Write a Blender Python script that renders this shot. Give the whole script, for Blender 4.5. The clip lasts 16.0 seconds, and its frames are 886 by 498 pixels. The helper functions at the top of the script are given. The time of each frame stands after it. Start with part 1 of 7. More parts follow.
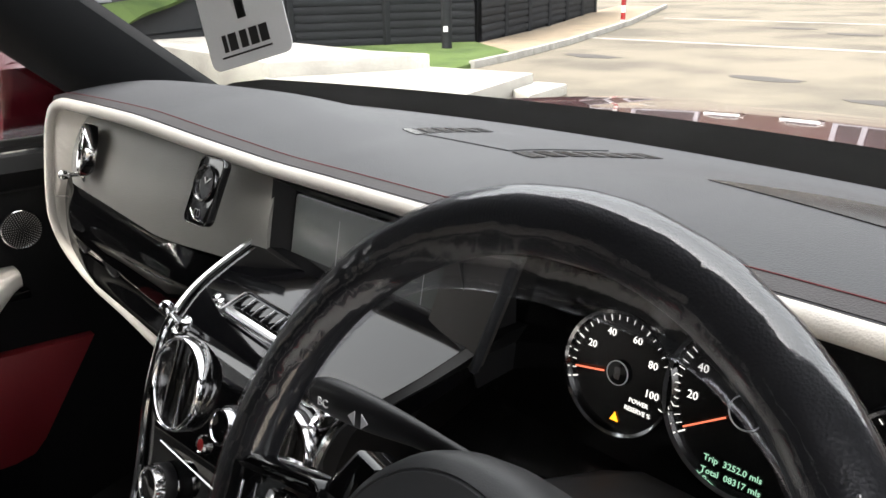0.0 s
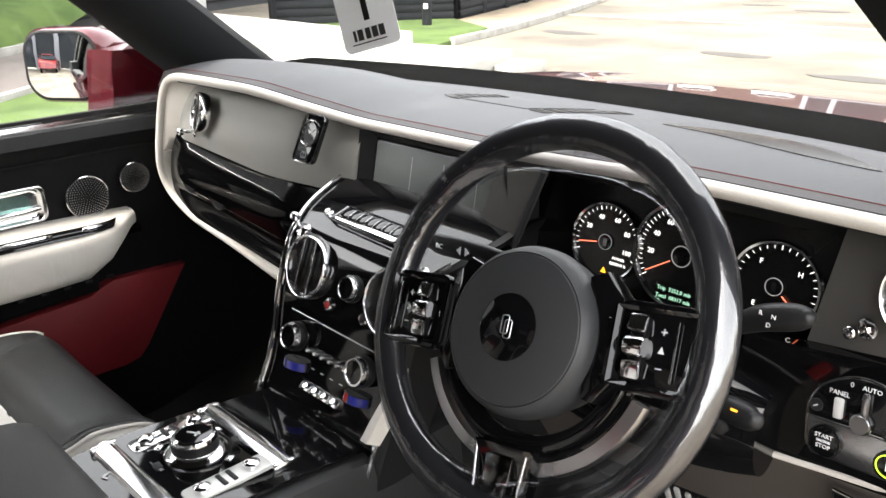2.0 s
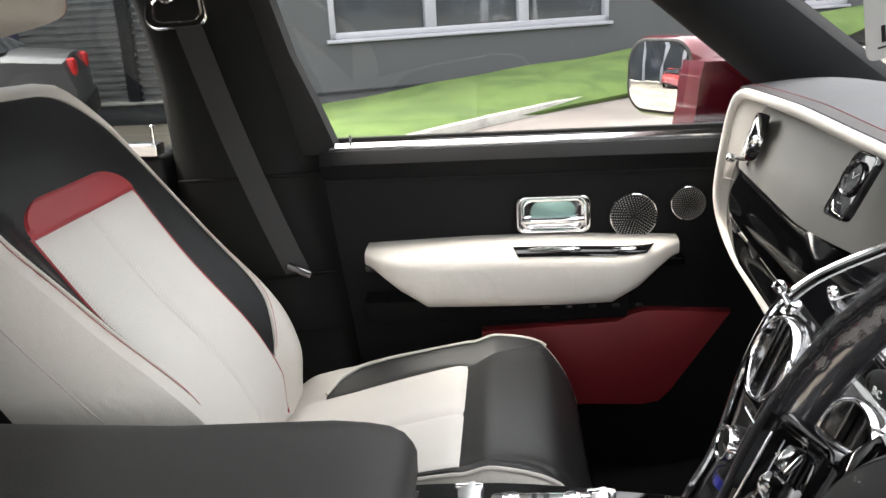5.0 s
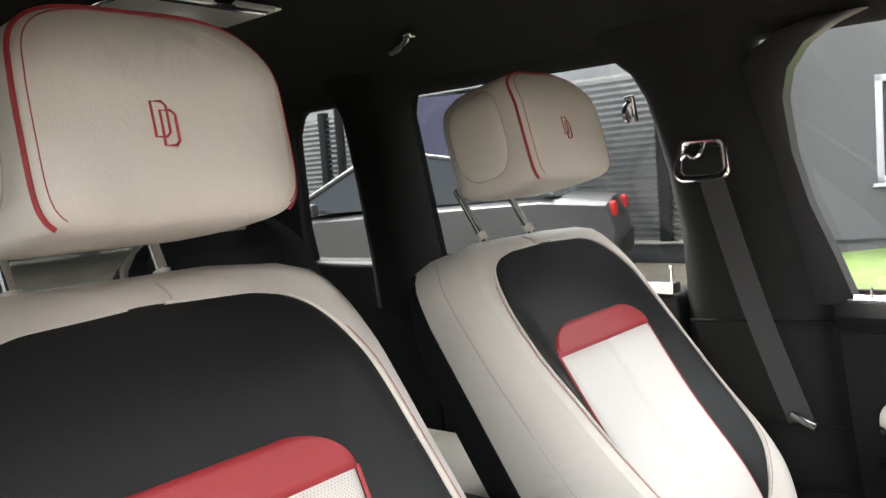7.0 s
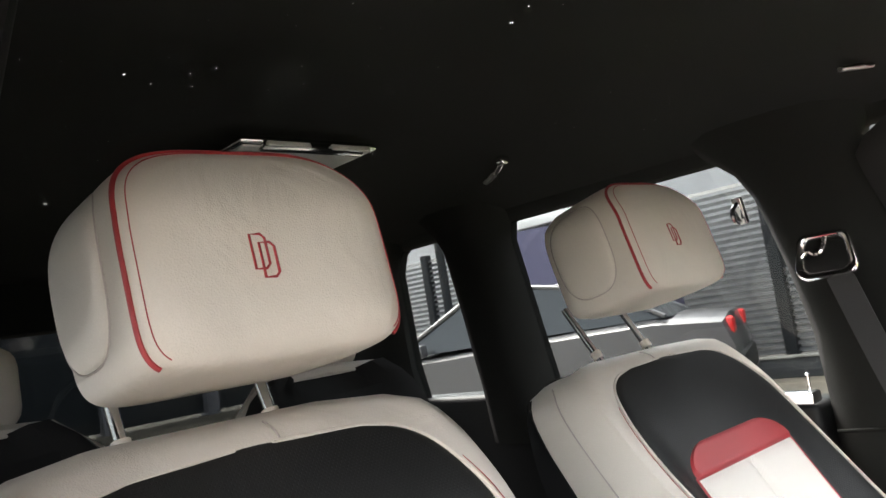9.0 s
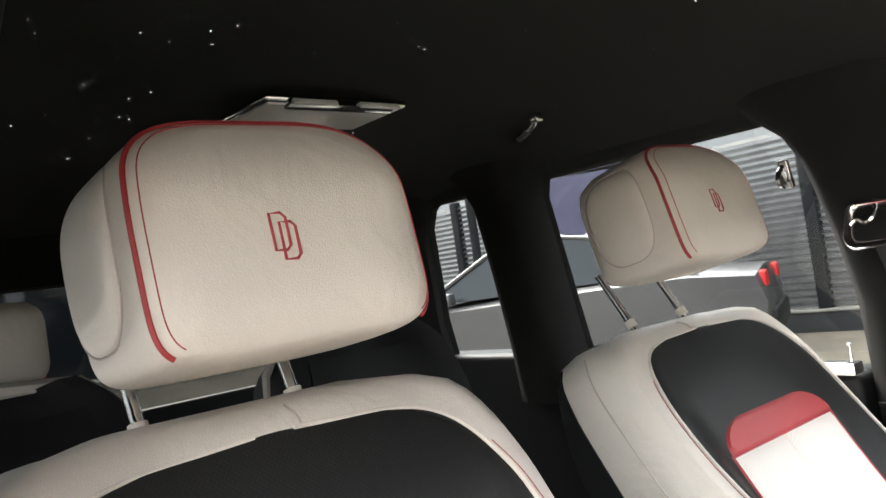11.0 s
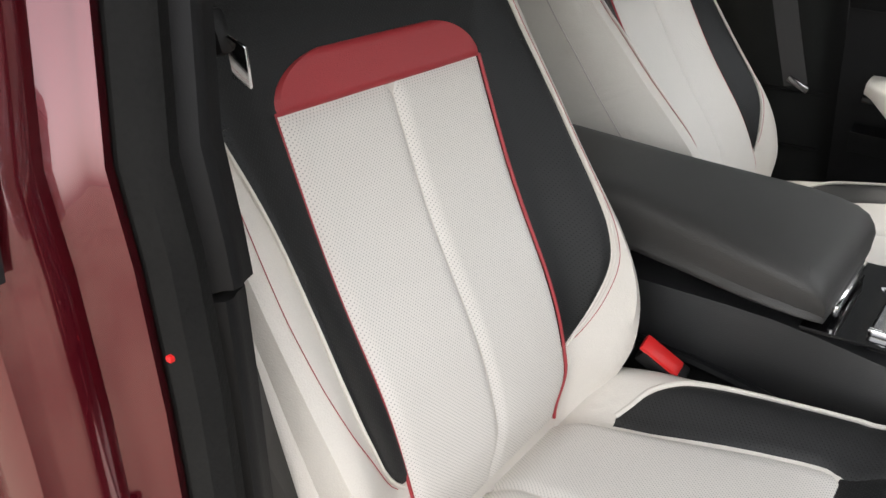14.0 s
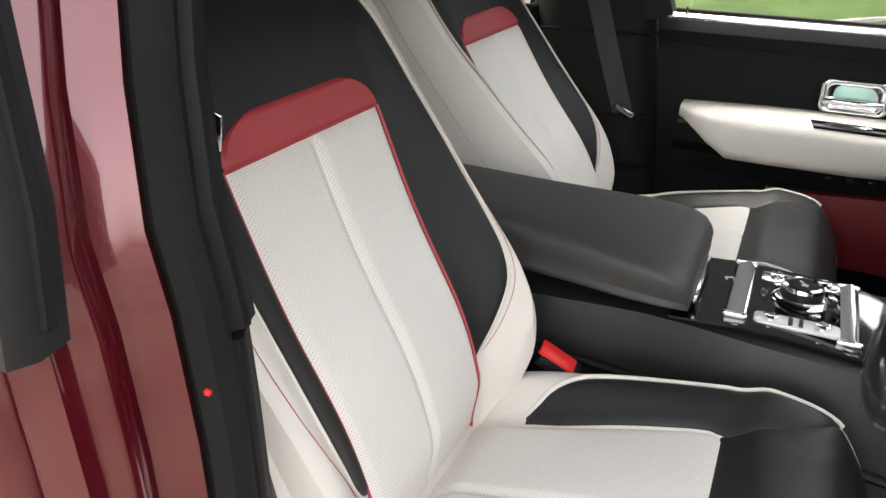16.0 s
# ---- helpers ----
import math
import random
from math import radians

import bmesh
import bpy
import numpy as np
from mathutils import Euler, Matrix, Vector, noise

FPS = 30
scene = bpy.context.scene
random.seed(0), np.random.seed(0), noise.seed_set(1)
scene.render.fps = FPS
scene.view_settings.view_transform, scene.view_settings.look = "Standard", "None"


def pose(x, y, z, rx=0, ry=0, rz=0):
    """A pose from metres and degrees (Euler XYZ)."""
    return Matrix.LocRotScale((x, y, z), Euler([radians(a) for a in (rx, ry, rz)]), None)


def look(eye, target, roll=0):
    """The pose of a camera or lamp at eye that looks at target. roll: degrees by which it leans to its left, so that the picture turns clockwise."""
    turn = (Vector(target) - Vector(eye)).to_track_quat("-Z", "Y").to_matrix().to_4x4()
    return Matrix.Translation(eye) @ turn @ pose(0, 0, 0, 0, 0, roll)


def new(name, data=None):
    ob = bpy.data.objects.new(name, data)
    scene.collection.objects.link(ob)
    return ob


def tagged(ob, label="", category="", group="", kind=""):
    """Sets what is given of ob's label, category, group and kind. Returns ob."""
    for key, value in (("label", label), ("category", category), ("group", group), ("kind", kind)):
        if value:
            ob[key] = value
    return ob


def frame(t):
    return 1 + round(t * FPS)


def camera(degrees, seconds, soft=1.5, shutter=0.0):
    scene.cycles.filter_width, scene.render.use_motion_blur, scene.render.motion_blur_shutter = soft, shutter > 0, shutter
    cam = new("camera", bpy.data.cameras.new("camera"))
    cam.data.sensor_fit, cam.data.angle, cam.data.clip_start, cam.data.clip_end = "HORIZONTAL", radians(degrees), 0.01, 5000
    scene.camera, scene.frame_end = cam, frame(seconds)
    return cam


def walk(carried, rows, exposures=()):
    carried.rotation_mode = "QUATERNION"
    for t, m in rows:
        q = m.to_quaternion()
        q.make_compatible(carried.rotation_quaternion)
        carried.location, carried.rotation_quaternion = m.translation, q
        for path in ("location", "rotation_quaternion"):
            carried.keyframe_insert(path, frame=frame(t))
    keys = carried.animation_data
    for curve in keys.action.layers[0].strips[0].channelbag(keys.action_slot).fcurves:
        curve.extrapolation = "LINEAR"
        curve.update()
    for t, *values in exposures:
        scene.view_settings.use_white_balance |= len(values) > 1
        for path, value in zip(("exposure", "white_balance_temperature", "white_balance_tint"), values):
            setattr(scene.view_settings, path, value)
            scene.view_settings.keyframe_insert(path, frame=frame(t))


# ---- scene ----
cam = camera(56.3, 16.0)
PATH = [
    (0, (0.699, 0.064, 1.446), (-0.705, 1.332, 0.797), -1.2),
    (0.5, (0.705, -0.013, 1.465), (-0.76, 1.194, 0.835), -2.1),
    (1, (0.763, -0.117, 1.47), (-0.672, 1.121, 0.833), -2.2),
    (1.5, (0.854, -0.208, 1.494), (-0.52, 1.079, 0.818), -1.8),
    (2, (0.93, -0.282, 1.505), (-0.422, 1.014, 0.803), -1.1),
    (2.5, (1.024, -0.316, 1.513), (-0.334, 0.97, 0.802), -1.4),
    (3, (1.072, -0.297, 1.504), (-0.345, 0.941, 0.827), -1.2),
    (3.5, (1.041, -0.199, 1.483), (-0.505, 0.881, 0.819), -0.4),
    (4, (0.937, -0.08, 1.458), (-0.771, 0.72, 0.793), 0.3),
    (4.5, (0.857, 0.005, 1.457), (-1.011, 0.33, 0.819), -1.3),
    (5, (0.788, 0.094, 1.434), (-1.12, -0.07, 0.855), -3.1),
    (5.2, (0.755, 0.112, 1.463), (-1.138, -0.176, 0.885), -3.9),
    (7.3, (0.886, 0.156, 1.445), (-0.592, -1.187, 1.329), -3.9),
    (7.5, (0.885, 0.152, 1.437), (-0.577, -1.209, 1.339), -3.9),
    (8, (0.88, 0.146, 1.442), (-0.569, -1.226, 1.306), -4.3),
    (8.5, (0.881, 0.157, 1.44), (-0.542, -1.247, 1.503), -7.9),
    (8.7, (0.87, 0.145, 1.432), (-0.534, -1.267, 1.615), -9.2),
    (11, (0.821, 0.099, 1.465), (-0.504, -1.398, 1.53), -8.3),
    (11.5, (0.85, 0.127, 1.497), (-0.491, -1.344, 1.3), -7.1),
    (12, (0.864, 0.114, 1.484), (-0.442, -1.356, 1.116), -5.2),
    (12.5, (0.882, 0.111, 1.457), (-0.403, -1.303, 0.867), -3.6),
    (13, (0.96, 0.102, 1.443), (-0.455, -1.129, 0.749), -2.3),
    (13.5, (1.048, 0.102, 1.432), (-0.402, -1.037, 0.656), -0.3),
    (14, (1.127, 0.102, 1.409), (-0.316, -0.941, 0.498), 2.2),
    (14.5, (1.172, 0.125, 1.392), (-0.317, -0.734, 0.369), 3.6),
    (15, (1.233, 0.166, 1.394), (-0.329, -0.549, 0.372), 2.8),
    (15.5, (1.274, 0.144, 1.414), (-0.346, -0.524, 0.449), 2.8),
    (16, (1.264, 0.062, 1.442), (-0.417, -0.654, 0.628), 1.7),
]
EXPOSURES = [(0.0, 2.85, 6900, 10), (1.0, 3.15, 6900, 10), (2.0, 3.40, 6900, 10), (3.0, 3.25, 6900, 10), (4.0, 3.15, 6900, 10), (4.5, 3.40, 6900, 10), (5.0, 3.50, 6900, 10), (7.5, 4.15, 6900, 10), (8.0, 3.70, 6900, 10), (8.5, 4.05, 6900, 10), (11.0, 4.40, 6900, 10), (11.5, 4.35, 6900, 10), (12.0, 3.95, 6900, 10), (13.0, 3.55, 6900, 10), (14.0, 3.20, 6900, 10), (16.0, 3.25, 6900, 10)]
walk(cam, [(t, look(eye, target, roll)) for t, eye, target, roll in PATH], EXPOSURES)

# ---- world, sun and exposure ----
world = bpy.data.worlds.new("World")
scene.world = world
world.use_nodes = True
wn, wl = world.node_tree.nodes, world.node_tree.links
sky = wn.new("ShaderNodeTexSky")
sky.sky_type, sky.sun_disc = "NISHITA", False
sky.sun_elevation, sky.sun_rotation = radians(60), radians(200)
sky.dust_density, sky.air_density = 3.0, 1.0
cloud = wn.new("ShaderNodeHueSaturation")
cloud.inputs["Saturation"].default_value = 0.22
wl.new(sky.outputs[0], cloud.inputs["Color"])
wl.new(cloud.outputs[0], wn["Background"].inputs["Color"])
wn["Background"].inputs["Strength"].default_value = 0.15
sun_data = bpy.data.lights.new("sun", "SUN")
sun_data.energy, sun_data.angle, sun_data.color = 0.4, radians(30), (1.0, 0.96, 0.9)
sun = new("sun", sun_data)
sun.matrix_world = look((0, 0, 0), (-math.sin(radians(200)), -math.cos(radians(200)), -math.tan(radians(60))))

# ---- materials ----


def nodes(name):
    m = bpy.data.materials.new(name)
    m.use_nodes = True
    return m, m.node_tree.nodes, m.node_tree.links, m.node_tree.nodes["Principled BSDF"]


def surface(name, colour, rough=0.5, metal=0.0, grain=0.0, size=300.0, vary=0.12, patch=6.0, coat=0.0, kind="NOISE", rough_vary=0.08, specular=0.5):
    """A material with colour variation at a large and a small scale, and fine relief."""
    m, n, l, b = nodes(name)
    co = n.new("ShaderNodeTexCoord")
    big = n.new("ShaderNodeTexNoise")
    big.inputs["Scale"].default_value, big.inputs["Detail"].default_value = patch, 4
    l.new(co.outputs["Object"], big.inputs["Vector"])
    if kind == "CELL":
        fine = n.new("ShaderNodeTexVoronoi")
        fine_out = fine.outputs["Distance"]
    else:
        fine = n.new("ShaderNodeTexNoise")
        fine.inputs["Detail"].default_value = 3
        fine_out = fine.outputs[0]
    fine.inputs["Scale"].default_value = size
    l.new(co.outputs["Object"], fine.inputs["Vector"])
    mixed = n.new("ShaderNodeMath")
    mixed.operation = "MULTIPLY_ADD"
    mixed.inputs[1].default_value = 0.35
    l.new(fine_out, mixed.inputs[0])
    l.new(big.outputs[0], mixed.inputs[2])
    ramp = n.new("ShaderNodeMapRange")
    ramp.inputs["From Min"].default_value, ramp.inputs["From Max"].default_value = 0.35, 0.95
    ramp.inputs["To Min"].default_value, ramp.inputs["To Max"].default_value = 1 - vary, 1 + vary
    l.new(mixed.outputs[0], ramp.inputs["Value"])
    tint = n.new("ShaderNodeVectorMath")
    tint.operation = "SCALE"
    tint.inputs[0].default_value = colour
    l.new(ramp.outputs[0], tint.inputs["Scale"])
    l.new(tint.outputs[0], b.inputs["Base Color"])
    rr = n.new("ShaderNodeMapRange")
    rr.inputs["To Min"].default_value, rr.inputs["To Max"].default_value = max(0.0, rough - rough_vary), min(1, rough + rough_vary)
    l.new(big.outputs[0], rr.inputs["Value"])
    l.new(rr.outputs[0], b.inputs["Roughness"])
    b.inputs["Metallic"].default_value = metal
    b.inputs["Specular IOR Level"].default_value = specular
    b.inputs["Coat Weight"].default_value = coat
    b.inputs["Coat Roughness"].default_value = 0.03
    if grain:
        bump = n.new("ShaderNodeBump")
        bump.inputs["Strength"].default_value, bump.inputs["Distance"].default_value = grain, 0.001
        l.new(fine_out, bump.inputs["Height"])
        l.new(bump.outputs[0], b.inputs["Normal"])
    return m


def perforated(name, colour, axes="XZ", step=0.0034, hole=0.18, rough=0.55, depth=0.4, specular=0.4, relief=0.35):
    """Leather with a grid of small punched holes."""
    m = surface(name, colour, rough, grain=0.0, size=500, vary=0.05, specular=specular)
    n, l = m.node_tree.nodes, m.node_tree.links
    b = n["Principled BSDF"]
    co = n.new("ShaderNodeTexCoord")
    sep = n.new("ShaderNodeSeparateXYZ")
    l.new(co.outputs["Object"], sep.inputs[0])
    cells = []
    a, c = sep.outputs[axes[0]], sep.outputs[axes[1]]
    for sign in (1.0, -1.0):
        mul = n.new("ShaderNodeMath")
        mul.operation = "MULTIPLY_ADD"
        mul.inputs[1].default_value = sign
        l.new(c, mul.inputs[0])
        l.new(a, mul.inputs[2])
        sc = n.new("ShaderNodeMath")
        sc.operation = "MULTIPLY"
        sc.inputs[1].default_value = 1 / (step * 1.414)
        l.new(mul.outputs[0], sc.inputs[0])
        fr = n.new("ShaderNodeMath")
        fr.operation = "FRACT"
        l.new(sc.outputs[0], fr.inputs[0])
        mid = n.new("ShaderNodeMath")
        mid.operation = "SUBTRACT"
        mid.inputs[1].default_value = 0.5
        l.new(fr.outputs[0], mid.inputs[0])
        cells.append(mid.outputs[0])
    com = n.new("ShaderNodeCombineXYZ")
    l.new(cells[0], com.inputs[0])
    l.new(cells[1], com.inputs[1])
    ln = n.new("ShaderNodeVectorMath")
    ln.operation = "LENGTH"
    l.new(com.outputs[0], ln.inputs[0])
    dot = n.new("ShaderNodeMapRange")
    dot.inputs["From Min"].default_value, dot.inputs["From Max"].default_value = hole - 0.08, hole + 0.05
    dot.inputs["To Min"].default_value = depth
    l.new(ln.outputs["Value"], dot.inputs["Value"])
    old = b.inputs["Base Color"].links[0].from_socket
    mul = n.new("ShaderNodeVectorMath")
    mul.operation = "SCALE"
    l.new(old, mul.inputs[0])
    l.new(dot.outputs[0], mul.inputs["Scale"])
    l.new(mul.outputs[0], b.inputs["Base Color"])
    bump = n.new("ShaderNodeBump")
    bump.inputs["Strength"].default_value, bump.inputs["Distance"].default_value = relief, 0.0006
    l.new(dot.outputs[0], bump.inputs["Height"])
    l.new(bump.outputs[0], b.inputs["Normal"])
    return m


def clear(name, tint=(0.97, 0.98, 0.975), rough=0.0, gloss=0.025):
    m, n, l, b = nodes(name)
    n.remove(b)
    out = n["Material Output"]
    tr, gl, mx = n.new("ShaderNodeBsdfTransparent"), n.new("ShaderNodeBsdfGlossy"), n.new("ShaderNodeMixShader")
    tr.inputs[0].default_value = (*tint, 1)
    gl.inputs["Roughness"].default_value = rough
    mx.inputs[0].default_value = gloss
    l.new(tr.outputs[0], mx.inputs[1])
    l.new(gl.outputs[0], mx.inputs[2])
    l.new(mx.outputs[0], out.inputs["Surface"])
    return m


def glowing(name, colour, strength):
    m, n, l, b = nodes(name)
    b.inputs["Base Color"].default_value = (0.02, 0.02, 0.02, 1)
    b.inputs["Emission Color"].default_value = (*colour, 1)
    b.inputs["Emission Strength"].default_value = strength
    return m


BLACK = surface("black_leather", (0.0072, 0.0075, 0.0082), 0.5, grain=0.3, size=700, kind="CELL", vary=0.18, specular=0.26)
# Copy of the black leather, darkened for the weaker light on the door.
DOOR_BLACK = surface("black_leather_shaded", (0.0046, 0.0048, 0.0054), 0.55, grain=0.3, size=700, kind="CELL", vary=0.18, specular=0.18)
PILLAR_CLOTH = surface("pillar_cloth", (0.0075, 0.008, 0.009), 0.9, grain=0.35, size=900, vary=0.2, specular=0.2)
BLACK_PERF = perforated("black_perforated_leather", (0.011, 0.0115, 0.012), "XZ", 0.0037, 0.2, 0.5, 0.3, 0.3, 0.8)
BLACK_PERF_TOP = perforated("black_perforated_leather_top", (0.011, 0.0115, 0.012), "XY", 0.0037, 0.26, 0.46, 0.2, 0.5, 1.0)
PAD = surface("slate_leather", (0.028, 0.0293, 0.0335), 0.5, grain=0.3, size=650, kind="CELL", vary=0.08)
GREY = surface("grey_leather", (0.27, 0.262, 0.242), 0.5, grain=0.3, size=650, kind="CELL", vary=0.06)
WEAVE = surface("taupe_woven_leather", (0.080, 0.075, 0.070), 0.55, grain=0.5, size=1500, kind="CELL", vary=0.1)
TAUPE = surface("taupe_leather", (0.085, 0.073, 0.066), 0.6, grain=0.35, size=650, kind="CELL", vary=0.06)
CREAM = surface("cream_leather", (0.67, 0.63, 0.575), 0.5, grain=0.25, size=600, kind="CELL", vary=0.05)
WHITE_PERF = perforated("white_perforated_leather", (0.72, 0.685, 0.64), "XZ")
WHITE_PERF_TOP = perforated("white_perforated_leather_top", (0.72, 0.685, 0.64), "XY")


def creased(m, scale, depth):
    """Adds broad soft creases under the fine grain of a leather."""
    n, l = m.node_tree.nodes, m.node_tree.links
    co, folds, bump = n.new("ShaderNodeTexCoord"), n.new("ShaderNodeTexNoise"), n.new("ShaderNodeBump")
    folds.inputs["Scale"].default_value, folds.inputs["Detail"].default_value, folds.inputs["Distortion"].default_value = scale, 2.5, 1.4
    bump.inputs["Strength"].default_value, bump.inputs["Distance"].default_value = 0.5, depth
    l.new(co.outputs["Object"], folds.inputs["Vector"])
    l.new(folds.outputs[0], bump.inputs["Height"])
    fine = n["Bump"]
    l.new(bump.outputs[0], fine.inputs["Normal"])


creased(CREAM, 11.0, 0.006)
RED = surface("red_leather", (0.37, 0.036, 0.043), 0.5, grain=0.25, size=650, kind="CELL", vary=0.07)
RED_DARK = surface("crimson_leather", (0.19, 0.010, 0.015), 0.55, grain=0.3, size=650, kind="CELL", vary=0.1)
PIANO = surface("piano_black", (0.004, 0.004, 0.0045), 0.05, vary=0.1, rough_vary=0.02, coat=0.15, specular=0.4)
# Piano black with weaker gloss, standing in for dark surroundings it would reflect.
PIANO_DIM = surface("piano_black_dim", (0.003, 0.003, 0.0033), 0.08, vary=0.1, rough_vary=0.02, specular=0.16)
PLASTIC = surface("black_plastic", (0.008, 0.008, 0.0085), 0.5, grain=0.15, size=900, vary=0.1, specular=0.3)
SATIN = surface("satin_black", (0.013, 0.013, 0.014), 0.42, grain=0.1, size=900, vary=0.1, specular=0.35)
CHROME = surface("chrome", (0.90, 0.90, 0.91), 0.12, 1.0, vary=0.04, rough_vary=0.04)
BRUSHED = surface("brushed_steel", (0.55, 0.55, 0.56), 0.28, 1.0, grain=0.1, size=400, vary=0.08)
PALE_METAL = surface("pale_satin_metal", (0.72, 0.71, 0.69), 0.35, 0.3, vary=0.06)
LINER = surface("black_headliner_cloth", (0.015, 0.0155, 0.015), 0.95, grain=0.4, size=900, vary=0.2, specular=0.15)
CARPET = surface("black_carpet", (0.01, 0.01, 0.01), 0.95, grain=0.8, size=500, vary=0.3)
RUBBER = surface("black_rubber_seal", (0.008, 0.008, 0.0078), 0.8, grain=0.6, size=260, vary=0.5, specular=0.15)
WEB = surface("dark_grey_webbing", (0.03, 0.03, 0.031), 0.7, grain=0.5, size=500, vary=0.15)
PAINT = surface("crimson_metallic_paint", (0.090, 0.004, 0.0095), 0.22, 0.5, vary=0.06, rough_vary=0.03, coat=1.0, size=1500)
COWL = surface("matt_black_cowl", (0.004, 0.004, 0.004), 0.95, vary=0.2, specular=0.0)
TRIM = surface("charcoal_trim", (0.0065, 0.0065, 0.007), 0.55, grain=0.2, size=900, vary=0.15, specular=0.22)
SOFT_TOUCH = surface("soft_touch_black", (0.036, 0.037, 0.039), 0.45, grain=0.12, size=900, vary=0.1, specular=0.4)
GLASS = clear("window_glass")
GLASS_DARK = clear("tinted_glass", (0.50, 0.52, 0.52))
GLASS_PRIVACY = clear("privacy_glass", (0.20, 0.21, 0.21))
MIRROR = surface("mirror_glass", (0.9, 0.92, 0.92), 0.01, 1.0, vary=0.01, rough_vary=0.005)
# Grey green base colour stands in for the lit look of the screen.
SCREEN = surface("screen_glass_lit_tone", (0.13, 0.14, 0.135), 0.3, vary=0.1, rough_vary=0.04)
DIAL = surface("black_dial", (0.004, 0.004, 0.004), 0.25, vary=0.1)
WHITE_INK = glowing("lit_white_marking", (0.9, 0.9, 0.88), 0.20)
GREEN_INK = glowing("lit_green_marking", (0.45, 0.9, 0.65), 0.11)
NEEDLE = glowing("lit_orange_needle", (1.0, 0.22, 0.12), 0.20)
AMBER = glowing("lit_amber_sign", (1.0, 0.35, 0.02), 0.4)
LIME = glowing("lit_lime_ring", (0.55, 0.95, 0.05), 0.24)
STAR = glowing("fibre_star", (1.0, 1.0, 1.0), 0.5)
PRINT = surface("white_print", (0.7, 0.7, 0.7), 0.5, vary=0.05)
INK = surface("black_print", (0.02, 0.02, 0.02), 0.5, vary=0.05)
BLUE = surface("blue_enamel", (0.015, 0.02, 0.28), 0.2, vary=0.05, coat=0.5)
RED_ENAMEL = surface("red_enamel", (0.4, 0.01, 0.015), 0.2, vary=0.05, coat=0.5)
BUCKLE_RED = surface("red_buckle_plastic", (0.65, 0.02, 0.02), 0.35, vary=0.05)
CARD = surface("white_card", (0.72, 0.73, 0.74), 0.4, vary=0.04)
SMOKED = surface("smoked_chrome", (0.20, 0.20, 0.205), 0.16, 1.0, vary=0.06)
STITCH = surface("red_thread", (0.13, 0.010, 0.014), 0.7, vary=0.2)
PALE_STITCH = surface("pale_thread", (0.45, 0.4, 0.38), 0.7, vary=0.2)

# ---- mesh helpers ----
ORIGIN = {}


def thing(name, label, category, loc=(0, 0, 0), group="", kind="", local=False, at=None):
    ob = new(name)
    ob.empty_display_size = 0.05
    ob.matrix_world = at if at is not None else Matrix.Translation(loc)
    ORIGIN[ob] = Vector((0, 0, 0)) if local else Vector(loc)
    return tagged(ob, label, category, group, kind)


def mesh_of(bm, material, sharp=40):
    me = bpy.data.meshes.new("m")
    bmesh.ops.recalc_face_normals(bm, faces=bm.faces)
    bm.to_mesh(me)
    bm.free()
    me.materials.append(material)
    me.polygons.foreach_set("use_smooth", [True] * len(me.polygons))
    me.set_sharp_from_angle(angle=radians(sharp))
    return me


def part(name, bm, material, parent, label="", sharp=40):
    org = ORIGIN[parent]
    if org.length:
        bm.transform(Matrix.Translation(-org))
    ob = new(name, mesh_of(bm, material, sharp))
    ob.parent = parent
    ORIGIN[ob] = org
    if label:
        tagged(ob, label)
    return ob


def solo(name, bm, material, label, category="", kind="", group="", sharp=40):
    """A thing or a piece of the setting that is one mesh."""
    ob = new(name, mesh_of(bm, material, sharp))
    ORIGIN[ob] = Vector((0, 0, 0))
    return tagged(ob, label, category, group, kind)


def V(*a):
    return Vector(a)


def spline(pts, n, closed=False):
    """A smooth curve of n points through pts."""
    pts = [Vector(p) for p in pts]
    k = len(pts)
    segs = k if closed else k - 1
    out = []
    for i in range(n):
        s = i * segs / (n if closed else n - 1)
        j = min(int(s), segs - 1)
        f = s - j
        if closed:
            a, b, c, d = (pts[(j + q) % k] for q in (-1, 0, 1, 2))
        else:
            a, b, c, d = pts[max(j - 1, 0)], pts[j], pts[min(j + 1, k - 1)], pts[min(j + 2, k - 1)]
        out.append(0.5 * ((2 * b) + (c - a) * f + (2 * a - 5 * b + 4 * c - d) * f * f + (3 * b - a - 3 * c + d) * f ** 3))
    return out


def loft(secs, closed=True, caps=True, loop=False):
    """Skin over sections of equal length. closed: each section is a ring. loop: the last joins the first."""
    bm = bmesh.new()
    rows = [[bm.verts.new(p) for p in s] for s in secs]
    m = len(secs[0])
    for a in range(len(rows) if loop else len(rows) - 1):
        r0, r1 = rows[a], rows[(a + 1) % len(rows)]
        for i in range(m if closed else m - 1):
            j = (i + 1) % m
            try:
                bm.faces.new((r0[i], r0[j], r1[j], r1[i]))
            except ValueError:
                pass
    if closed and caps and not loop:
        bm.faces.new(rows[0])
        bm.faces.new(rows[-1])
    bmesh.ops.remove_doubles(bm, verts=bm.verts, dist=1e-6)
    return bm


